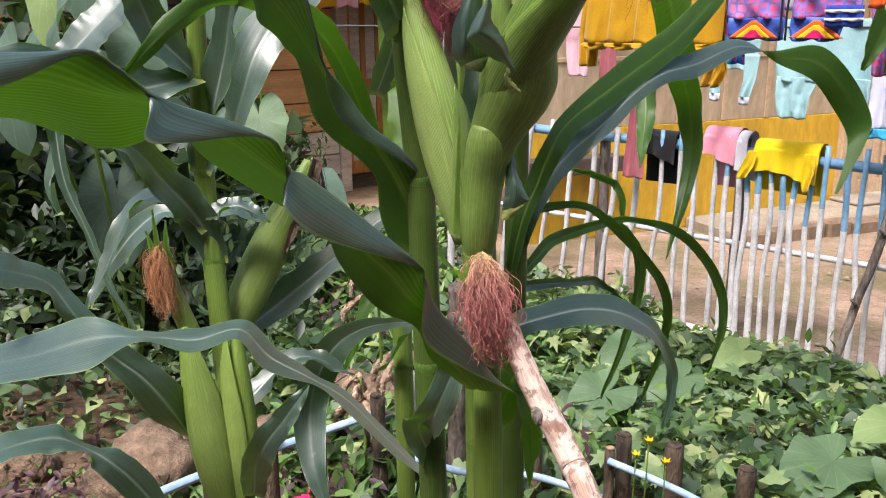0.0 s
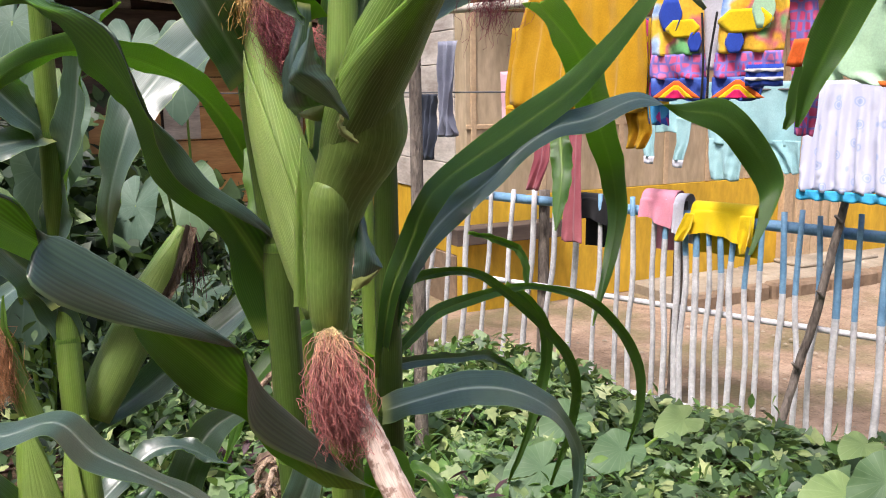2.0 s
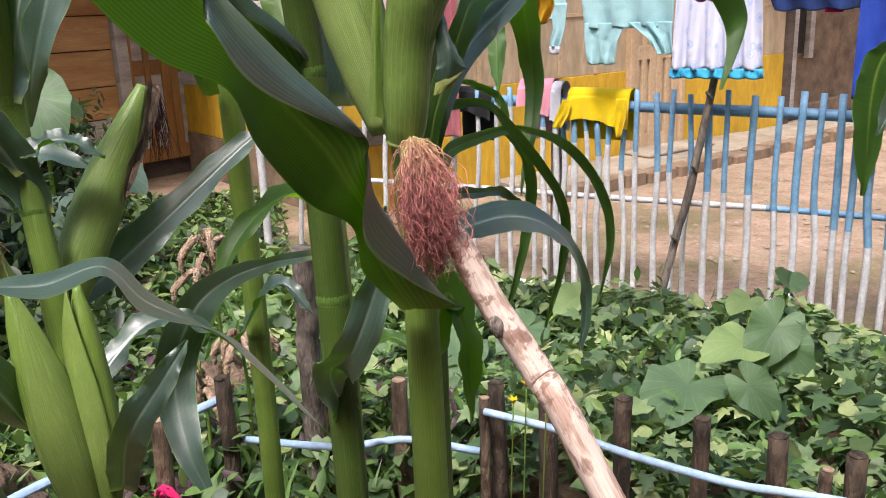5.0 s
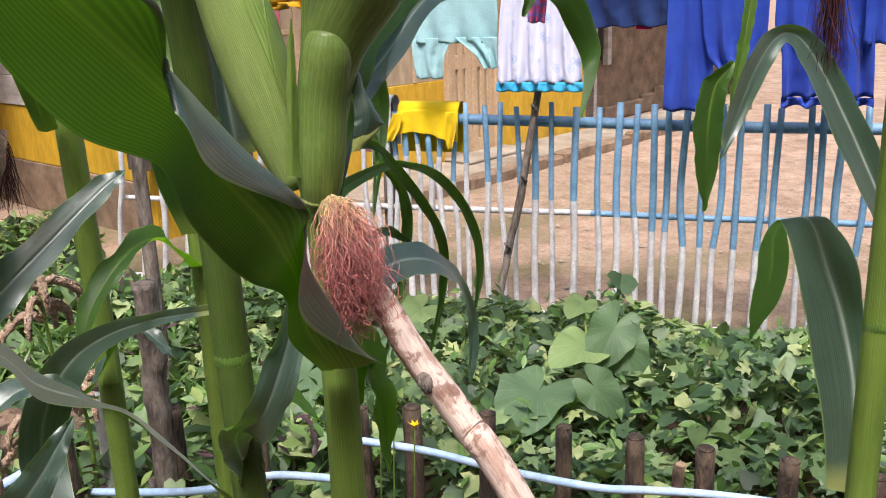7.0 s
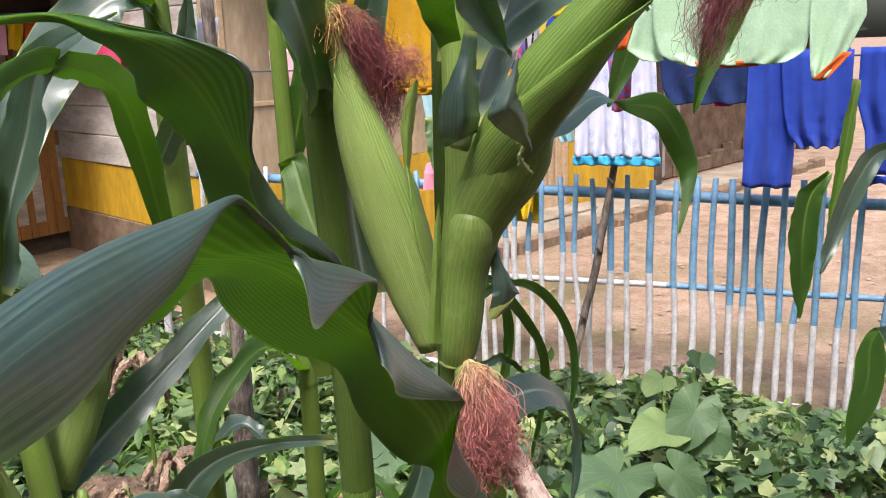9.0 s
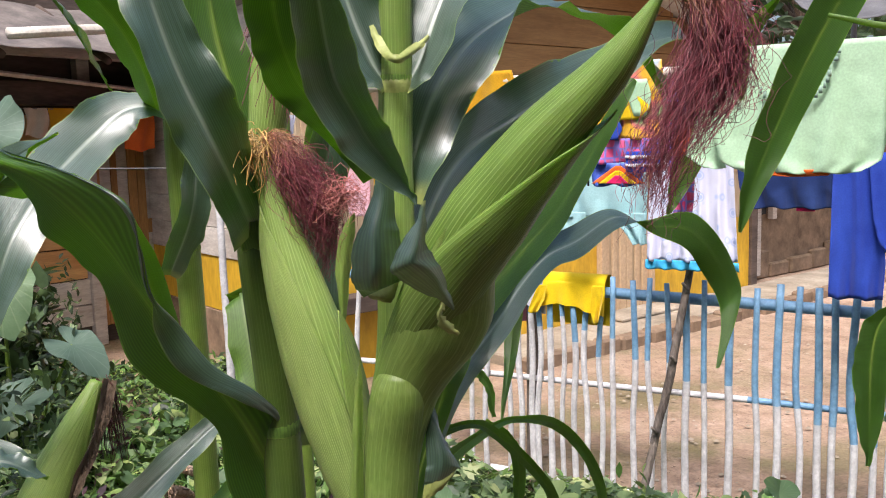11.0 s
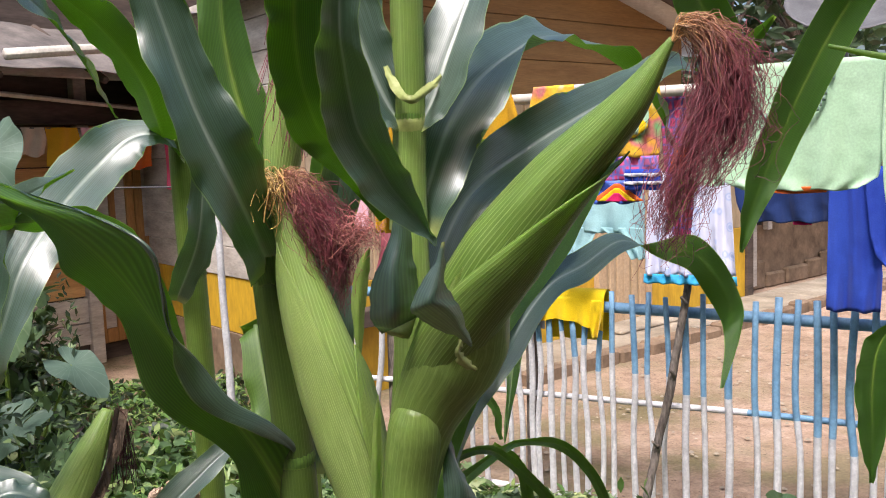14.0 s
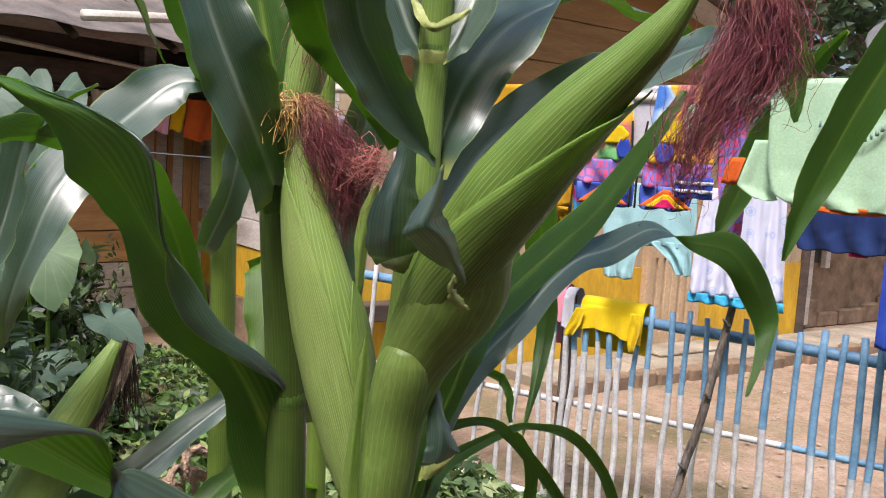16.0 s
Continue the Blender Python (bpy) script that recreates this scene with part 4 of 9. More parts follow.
def panel_door(side, s0, s1, z0, z1, label, frame_mat, panel_mat, name, d=-0.03):
    dr = thing(name, house_point(side, (s0 + s1) / 2, z0, d), label, "door", kind="structure")
    mid = (s0 + s1) / 2
    board(dr, "door_frame", side, s0 - 0.05, s0 - 0.002, z0, z1 + 0.06, d - 0.02, d + 0.05, frame_mat)
    board(dr, "door_frame", side, s1 + 0.002, s1 + 0.05, z0, z1 + 0.06, d - 0.02, d + 0.05, frame_mat)
    board(dr, "lintel", side, s0, s1, z1 + 0.003, z1 + 0.06, d - 0.02, d + 0.05, frame_mat)
    for a, b in ((s0 + 0.004, mid - 0.003), (mid + 0.003, s1 - 0.004)):
        lf = put("door_leaf", box_mesh("door_leaf", *((OL, UL, NL) if side == "L" else (OR, UR, NR)), a, b, z0 + 0.02, z1 - 0.004, d - 0.02, d, panel_mat), dr)
        w = b - a
        h = z1 - z0
        for p0, p1 in ((a, a + 0.07), (b - 0.07, b), (mid and (a + b) / 2 - 0.025, (a + b) / 2 + 0.025)):
            board(lf, "stile", side, p0, p1, z0 + 0.02, z1 - 0.006, d, d + 0.022, frame_mat)
        for f in (0.0, 0.42, 0.9):
            zz = z0 + 0.02 + f * h
            for p0, p1 in ((a + 0.071, (a + b) / 2 - 0.026), ((a + b) / 2 + 0.026, b - 0.071)):
                board(lf, "rail", side, p0, p1, zz, min(zz + 0.11, z1 - 0.006), d, d + 0.02, frame_mat)
    return dr


panel_door("L", 0.0, 0.78, 0.06, 1.68, "brown framed double door with flaking white panels", M_DOOR, M_WHITE_PLANK, "door_1")
panel_door("R", 1.5, 2.06, 0.02, 1.66, "cream painted double panel door", M_DOOR_CREAM, M_CREAM_WALL, "door_2", 0.0)


def yellow_house():
    h = thing("yellow_house", house_point("R", 1.5, GZ, 0), "house with yellow lower wall and cream panels above", "house")
    for a, b in ((-1.15, 1.45), (2.11, 3.62)):
        board(h, "wall", "R", a, b, GZ, 0.66, -0.15, 0.0, M_YELLOW_WALL, "yellow painted lower wall")
        board(h, "wall", "R", a, b, 0.66, 1.78, -0.15, -0.006, M_CREAM_WALL, "cream painted upper wall")
    board(h, "wall", "R", 1.45, 2.11, 1.72, 1.78, -0.15, -0.006, M_CREAM_WALL)
    board(h, "wall", "R", 1.45, 2.11, GZ, 1.72, -0.15, -0.05, M_DARK_WOOD)
    # panel strips on the cream wall
    for s in (-1.1, -0.6, 0.0, 0.38, 0.75, 1.12, 2.4, 2.8, 3.2):
        board(h, "batten", "R", s - 0.02, s + 0.02, 0.662, 1.775, -0.006, 0.006, M_DOOR_CREAM)
    for a, b in ((-1.15, 1.4), (2.15, 3.6)):
        board(h, "batten", "R", a, b, 1.08, 1.11, -0.006, 0.005, M_DOOR_CREAM)
    board(h, "corner_post", "R", 3.56, 3.66, GZ, 2.0, -0.05, 0.03, M_DARK_WOOD)
    board(h, "beam", "R", -1.3, -0.52, 0.40, 0.50, 0.01, 0.16, M_DARK_WOOD, "brown plank bench against the wall")
    # ochre planks of the gable
    z = 1.78
    k = 0
    while z < 2.75:
        half = min(2.2, max(0.1, (2.82 - z) / 0.24))
        lo, hi = max(-1.15, 0.75 - half), min(2.4, 0.75 + half)
        if z < 2.3:
            lo, hi = -1.15, 2.6
        board(h, "plank", "R", lo, hi, z + 0.002, z + 0.298, -0.12, 0.0 + 0.004 * (k % 2), M_OCHRE_PLANK)
        z += 0.3
        k += 1
    # roof: two corrugated slopes down from the ridge, which runs back from the gable
    for sgn, run in ((-1, 2.1), (1, 2.3)):
        vert, faces = [], []
        n = 70
        for layer in (0, 1):
            for i in range(n + 1):
                dd = 0.45 - 4.4 * i / n
                for j in range(5):
                    f = j / 4
                    s = 0.75 + sgn * run * f
                    zz = 2.86 - (0.5 if sgn > 0 else 0.42) * run * f * 0.55 + 0.012 * math.sin(2 * math.pi * dd / 0.08) - 0.006 * layer
                    vert.append(house_point("R", s, zz, dd))
        for layer in (0, 1):
            o = layer * (n + 1) * 5
            for i in range(n):
                for j in range(4):
                    a = o + i * 5 + j
                    q = (a, a + 1, a + 6, a + 5)
                    faces.append(q if layer else q[::-1])
        put("roof", mesh_of("roof", vert, faces, M_TIN_WHITE if sgn > 0 else M_TIN), h, "corrugated tin roof slope")
        e = 0.75 + sgn * run
        ze = 2.86 - (0.5 if sgn > 0 else 0.42) * run * 0.55
        tube(h, "fascia", [house_point("R", 0.75, 2.82, 0.43), house_point("R", e, ze - 0.04, 0.43)], [0.035, 0.035], M_BAMBOO if sgn < 0 else M_DARK_WOOD, 8, 8)
    # far end: brown door, post, near-black board as the window's inner shade, over rubble wall
    board(h, "side_door", "R", 3.7, 4.06, 0.05, 1.65, -0.35, -0.3, M_DOOR, "brown plank door")
    for s in (3.82, 3.94):
        board(h, "batten", "R", s - 0.008, s + 0.008, 0.06, 1.64, -0.3, -0.292, M_DARK_WOOD)
    board(h, "post", "R", 4.1, 4.2, 0.0, 1.8, -0.34, -0.26, M_WHITE_PLANK, "grey door post")
    board(h, "window_shade_board", "R", 4.22, 4.42, 0.6, 1.5, -0.36, -0.34, M_INTERIOR_SHADE, "near-black board painted as the shade inside an unglazed window")
    board(h, "post", "R", 4.44, 4.52, 0.55, 1.6, -0.34, -0.28, M_WHITE_PLANK, "grey window post")
    board(h, "wall", "R", 3.6, 7.6, GZ, 2.2, -0.5, -0.37, M_STONE, "brown plastered wall")
    rng = random.Random(8)
    for row in range(1):
        s = 4.22
        while s < 7.4:
            w = rng.uniform(0.2, 0.45)
            board(h, "stone", "R", s, s + w - 0.02, GZ, GZ + rng.uniform(0.14, 0.3), -0.37, -0.3 + rng.uniform(-0.02, 0.02), M_STONE, bevel=0.02)
            s += w
    board(h, "wall", "R", 7.5, 7.6, GZ, 2.2, -3.6, -0.15, M_DARK_WOOD)
    board(h, "wall", "R", -1.15, -1.05, 0.28, 0.66, -3.6, -0.15, M_YELLOW_WALL, "yellow painted side wall")
    board(h, "foundation", "R", -1.16, -1.05, GZ, 0.277, -3.6, -0.15, M_STONE)
    z = 0.663
    while z < 2.4:
        board(h, "side_board", "R", -1.16, -1.05, z, z + 0.2, -3.6, -0.15, M_WHITE_PLANK, "whitewashed side board")
        z += 0.204
    board(h, "wall", "R", -1.15, 7.6, GZ, 2.2, -3.7, -3.6, M_DARK_WOOD)
    corrugated(h, "roof", "R", 2.9, 7.8, 1.98, 0.35, 2.5, -2.6, M_TIN_WHITE, 0.09, 0.012, "low grey tin roof")
    return h


yellow_house()


def walkway():
    w = thing("pavement", house_point("R", 2.5, GZ, 0.3), "worn concrete walkway with a stone kerb along the house", "walkway", kind="structure")
    for k in range(6):
        a = 0.1 + 0.95 * k
        board(w, "slab", "R", a, a + 0.94, GZ - 0.02, 0.015 + 0.004 * (k % 3), 0.01, 0.52, M_CONCRETE, bevel=0.012)
    rng = random.Random(3)
    s = 0.1
    while s < 6.2:
        l = rng.uniform(0.18, 0.34)
        board(w, "kerb_stone", "R", s, s + l - 0.015, GZ - 0.03, 0.03 + rng.uniform(-0.02, 0.012), 0.53, 0.64 + rng.uniform(-0.03, 0.03), M_STONE, bevel=0.018)
        s += l
    board(w, "step", "R", 1.4, 2.2, 0.02, 0.05, 0.02, 0.3, M_CONCRETE, "doorstep", bevel=0.01)


walkway()


def leaning_bench():
    b = thing("leaning_chair", house_point("L", 1.2, GZ, 0.2), "broken dark wooden chair frame leaning by the wall", "chair")
    for s in (1.05, 1.35):
        tube(b, "leg", [house_point("L", s - 0.08, GZ, 0.5), house_point("L", s + 0.04, 0.62, 0.06)], [0.025, 0.022], M_DARK_WOOD, 6, 8)
    board(b, "seat", "L", 1.0, 1.42, 0.5, 0.53, 0.05, 0.3, M_DARK_WOOD)
    return b


leaning_bench()


def block_sky_behind():
    """Unseen walls and roof added behind the camera to keep low sky off the leaves."""
    h = thing("unseen_sky_blocker", (0, -2.6, GZ), "unseen dark plank wall and roof added to block sky light", "house")
    put("wall", box_mesh("wall", (0, -2.6), (1, 0), (0, -1), -6, 6, GZ, 3.9, 0.0, 0.15, M_DARK_WOOD), h)
    put("wall", box_mesh("wall", (-6, -2.6), (0, 1), (-1, 0), -0.1, 4.0, GZ, 2.6, 0.0, 0.15, M_DARK_WOOD), h)
    put("roof", box_mesh("roof", (0, -2.6), (1, 0), (0, -1), -6.4, 6.4, 3.9, 3.98, -0.9, 3.0, M_TIN), h)


block_sky_behind()

# ---- distance: trees, dish ----
def far_tree(x, y, h, spread, seed):
    rng = np.random.RandomState(seed)
    t = thing("tree", (x, y, GZ), "dark green leafy tree behind the houses", "tree", "trees behind the houses")
    tube(t, "trunk", [(x, y, GZ), (x + 0.2, y, h * 0.4), (x - 0.1, y + 0.1, h * 0.8)], [0.22, 0.15, 0.06], M_BARK, 12, 10)
    verts, faces = [], []
    sv = np.asarray(OVAL[0])
    for k in range(14):
        c = np.array((x, y, h * 0.68)) + rng.normal(0, 1, 3) * np.array((spread, spread * 0.6, h * 0.17))
        tube(t, "limb", [(x, y, h * 0.45), tuple((np.array((x, y, h * 0.5)) + c) / 2), tuple(c)], [0.07, 0.04, 0.02], M_BARK, 6, 6)
        for q in range(150):
            p = c + unit(rng.normal(0, 1, 3)) * rng.uniform(0.2, 1) ** 0.5 * spread * 0.55
            a = rng.uniform(-math.pi, math.pi, 3)
            m = np.array(Euler(a).to_matrix())
            o = len(verts) * 7
            verts.append(sv * rng.uniform(0.22, 0.42) @ m.T + p)
            faces += [tuple(i + o for i in f) for f in OVAL[1]]
    put("crown", mesh_of("crown", np.vstack(verts), faces, M_TREE), t)


for i, (x, y, h, sp) in enumerate([(9.5, 15, 6.5, 1.5), (12.5, 16.5, 7.5, 1.8), (15.5, 16, 6.5, 1.7), (7.2, 17, 7, 1.5), (19, 17, 8, 2.0), (4.2, 18, 7, 1.6), (23, 16, 8, 2)]):
    far_tree(x, y, h, sp, 20 + i)


def dish():
    cx, cy, cz = 6.6, 8.2, 2.75
    d = thing("satellite_dish", (cx, cy, 2.3), "grey mesh satellite dish on the far roof", "dish")
    vert, faces = [], []
    nr, na = 8, 24
    ax = unit(np.array((-0.35, -0.5, 0.8)))
    a = unit(np.cross(ax, (0, 0, 1.0)))
    b = np.cross(ax, a)
    for i in range(nr + 1):
        r = 0.62 * i / nr
        for j in range(na):
            th = 2 * math.pi * j / na
            vert.append(np.array((cx, cy, cz)) + r * (a * math.cos(th) + b * math.sin(th)) + ax * (r * r * 0.45))
    for i in range(nr):
        for j in range(na):
            faces.append((i * na + j, i * na + (j + 1) % na, (i + 1) * na + (j + 1) % na, (i + 1) * na + j))
    ob = put("bowl", mesh_of("bowl", vert, faces, M_SKIN_STEEL), d)
    s = ob.modifiers.new("thickness", "SOLIDIFY")
    s.thickness = 0.01
    for j in range(0, na, 3):
        tube(d, "rib", [tuple(vert[na + j] - ax * 0.012), tuple(vert[4 * na + j] - ax * 0.012), tuple(vert[nr * na + j] - ax * 0.012)], [0.01, 0.01, 0.01], M_SKIN_STEEL, 6, 6)
    tube(d, "mast", [(cx, cy, 1.9), (cx, cy, cz)], [0.03, 0.03], M_SKIN_STEEL, 4, 8)


dish()

# ---- picket fence ----
FC = 5.0


def fence_point(s, z, out=0.0):
    return on_plane(FC, s - 1.117, z, out)


def picket_fence():
    f = thing("picket_fence", fence_point(0, GZ), "stick picket fence painted white below and blue on top", "fence")
    rng = random.Random(11)
    known = [-1.664, -1.522, -1.396, -1.276, -1.15, -1.031, -0.934, -0.867, -0.755, -0.70, -0.655, -0.615, -0.563, -0.509, -0.46, -0.402, -0.335, -0.287, -0.205, -0.136, -0.07, 0.004, 0.075, 0.176, 0.268, 0.349, 0.416, 0.479, 0.533, 0.605, 0.67, 0.732, 0.8, 0.887, 0.937, 1.041, 1.083, 1.158]
    s = 1.23
    while s < 2.9:
        known.append(s)
        s += rng.uniform(0.06, 0.09)
    known = [-2.05, -1.93, -1.8] + known
    for s in known:
        z1 = 0.85 + rng.uniform(-0.012, 0.008)
        if -0.62 < s < -0.33:
            z1 = 0.73
        lean = rng.uniform(-0.012, 0.012) - (0.10 * min(1, max(0, (-0.9 - s) / 0.4)))
        split = min(0.78, max(0.26, 0.45 - 0.3 * s + rng.uniform(-0.05, 0.05)))
        if s < -1.35:
            split = 0.9
        b = rng.uniform(-0.014, 0.014)
        r = rng.uniform(0.0105, 0.0145)
        ctrl = [fence_point(s + lean * 1.0, GZ - 0.03, 0.03), fence_point(s + lean * 0.6 + b * 0.6, 0.25, 0.034), fence_point(s + lean * 0.3 - b, 0.5, 0.036), fence_point(s, z1, 0.04)]
        p = tube(f, "picket", [tuple(c) for c in ctrl], [r * 1.1, r, r * 1.05, r * 0.95], [M_WHITE, M_BLUE, M_BARK], 14, 8, fmat=lambda q, u, sp=split: 1 if q[2] > sp else 0)
    for k, (za, zb, r, m, lab) in enumerate([(0.80, 0.765, 0.022, M_BLUE, "blue painted top rail"), (0.365, 0.41, 0.0125, None, "slim middle rail, white then blue"), (-0.045, -0.068, 0.016, M_WHITE, "white bottom rail")]):
        n = 12
        ctrl = []
        for i in range(n):
            s = -2.1 + 5.1 * i / (n - 1)
            g = min(1, (s + 2.1) / 3)
            ctrl.append(tuple(fence_point(s, za + (zb - za) * g + rng.uniform(-0.004, 0.004), 0.0 if k != 1 else 0.008)))
        mats = [m] if m else [M_WHITE, M_BLUE]
        fx = fence_point(0.2, 0)[0]
        tube(f, "rail", ctrl, [r * 1.05, r, r * 0.95], mats, 60, 10, label=lab, fmat=None if m else (lambda q, u, x=fx: 1 if q[0] > x else 0))
    for s in (-1.4, -0.68):
        tube(f, "post", [tuple(fence_point(s, GZ - 0.1, -0.03)), tuple(fence_point(s + 0.01, 0.84, -0.03))], [0.03, 0.026], M_BARK if s < 0 else M_BLUE, 8, 10)
    return f


picket_fence()


def prop_pole():
    p = thing("prop_pole", (1.5, 3.22, GZ), "thin knotty branch propping up the washing line", "pole")
    tube(p, "branch", [(1.44, 3.2, GZ - 0.05), (1.52, 3.22, 0.2), (1.6, 3.22, 0.5), (1.645, 3.2, 0.8), (1.67, 3.18, 1.05), (1.7, 3.16, 1.32)], [0.0165, 0.0155, 0.0165, 0.0145, 0.0135, 0.0105], M_BARK, 40, 10, bend=0.0012, seed=4)
    for k, (x, y, z) in enumerate([(1.535, 3.205, 0.28), (1.612, 3.205, 0.55), (1.65, 3.185, 0.83)]):
        tube(p, "twig_stub", [(x, y, z), (x - 0.03, y - 0.01, z + 0.03)], [0.008, 0.005], M_BARK, 4, 6)


prop_pole()


# ---- low fence of the bed ----
def low_fence():
    f = thing("bed_fence", (0.53, 1.9, GZ), "low fence of charred posts tied with pale blue pipe", "fence")
    rng = random.Random(2)
    posts = [(0.414, 1.94, 0.385, 0.019, M_POST_DARK), (0.376, 1.90, 0.37, 0.012, M_POST_BROWN), (0.526, 1.906, 0.375, 0.022, M_POST_DARK), (0.658, 1.786, 0.379, 0.02, M_POST_DARK), (0.768, 1.647, 0.381, 0.018, M_POST_DARK), (0.872, 1.539, 0.381, 0.020, M_POST_DARK), (0.94, 1.475, 0.33, 0.013, M_POST_BROWN), (0.985, 1.455, 0.365, 0.02, M_POST_DARK), (1.09, 1.33, 0.37, 0.02, M_POST_DARK), (1.2, 1.22, 0.36, 0.02, M_POST_DARK),
             (-0.455, 2.02, 0.36, 0.022, M_POST_BROWN), (-0.34, 2.08, 0.34, 0.02, M_POST_BROWN), (-0.2, 2.2, 0.37, 0.02, M_POST_DARK), (-0.107, 2.388, 0.37, 0.016, M_WHITE), (-0.56, 1.88, 0.3, 0.022, M_POST_DARK), (-0.7, 1.75, 0.3, 0.02, M_POST_BROWN), (0.05, 2.28, 0.33, 0.02, M_POST_DARK), (0.22, 2.12, 0.34, 0.02, M_POST_BROWN), (-0.85, 1.6, 0.3, 0.02, M_POST_DARK)]
    for x, y, z, r, m in posts:
        po = tube(f, "post", [(x + rng.uniform(-0.012, 0.012), y, GZ - 0.08), (x + rng.uniform(-0.004, 0.004), y, 0.15), (x, y, z)], [r * 1.05, r, r * 0.97], m, 14, 12, ridge=0.06, ridges=5, bend=0.0006, seed=rng.randint(0, 99))
        tube(po, "post_top", [(x, y, z), (x, y, z + 0.003)], [r * 0.9, r * 0.8], M_CUT if m is M_POST_BROWN else M_POST_DARK, 2, 12)
    tube(f, "pipe", [(0.37, 1.885, 0.345), (0.5, 1.775, 0.335), (0.62, 1.66, 0.315), (0.735, 1.49, 0.33), (0.85, 1.47, 0.3), (1.0, 1.4, 0.28), (1.25, 1.18, 0.27)], [0.0085] * 3, M_PIPE, 40, 12, label="pale blue plastic pipe")
    tube(f, "pipe", [(-0.95, 1.5, 0.29), (-0.66, 1.83, 0.3), (-0.5, 1.985, 0.3), (-0.37, 2.1, 0.3), (-0.2, 2.24, 0.3)], [0.011] * 3, M_PIPE, 30, 12, label="white plastic pipe")
    tube(f, "pipe", [(-0.16, 2.2, 0.2), (0.05, 1.98, 0.26), (0.2, 1.95, 0.27), (0.36, 1.9, 0.24)], [0.009] * 3, M_PIPE, 20, 12, label="pale blue plastic pipe")


low_fence()


# ---- washing ----
LA, LB = 3.26, 4.8


def wash_line(name, c, z, s0, s1, r, mat, label, ends=2):
    t = thing(name, on_plane(c, s0, z), label, "washing line")
    n = 9
    ctrl = [tuple(on_plane(c, s0 + (s1 - s0) * i / (n - 1), z + (-0.02 * math.sin(math.pi * i / (n - 1))))) for i in range(n)]
    tube(t, "pole", ctrl, [r, r], mat, 40, 8)
    for s in (s0, s1)[2 - ends:]:
        tube(t, "support", [tuple(on_plane(c, s, GZ - 0.1, 0.02)), tuple(on_plane(c, s, z + 0.08, 0.02))], [0.025, 0.02], M_BARK, 8, 8)


wash_line("washing_pole", LA, 1.575, -2.1, 1.6, 0.014, M_BAMBOO, "bleached bamboo pole hung with washing")
wash_line("washing_line", LB, 1.325, -5.9, 2.6, 0.004, M_SKIN_STEEL, "wire line hung with washing above the fence", 1)


def garment(name, c, s, z, label, cat="garment"):
    return thing(name, on_plane(c, s, z), label, cat, "washing hung out to dry")


def yellow_shirt():
    g = garment("mustard_shirt", LA, -1.47, 1.58, "mustard yellow long-sleeved shirt hung upside down", "shirt")
    cloth(g, "body", C_MUSTARD, LA, [(1.59, -1.62, -1.27), (1.5, -1.65, -1.24), (1.38, -1.68, -1.23), (1.27, -1.70, -1.235)], 0.012, 5, 0.3, 0.02)
    cloth(g, "hem", C_MUSTARD, LA, [(1.272, -1.70, -1.235), (1.255, -1.70, -1.235)], 0.016, 5, 0.3, 0.026, 4)
    cloth(g, "sleeve", C_MUSTARD, LA, [(1.5, -1.34, -1.24), (1.3, -1.32, -1.24), (1.2, -1.3, -1.225), (1.155, -1.31, -1.25)], 0.008, 2, 1.0, -0.01)
    cloth(g, "sleeve", C_MUSTARD, LA, [(1.5, -1.71, -1.64), (1.3, -1.74, -1.66), (1.2, -1.73, -1.67)], 0.008, 2, 1.8, -0.01)


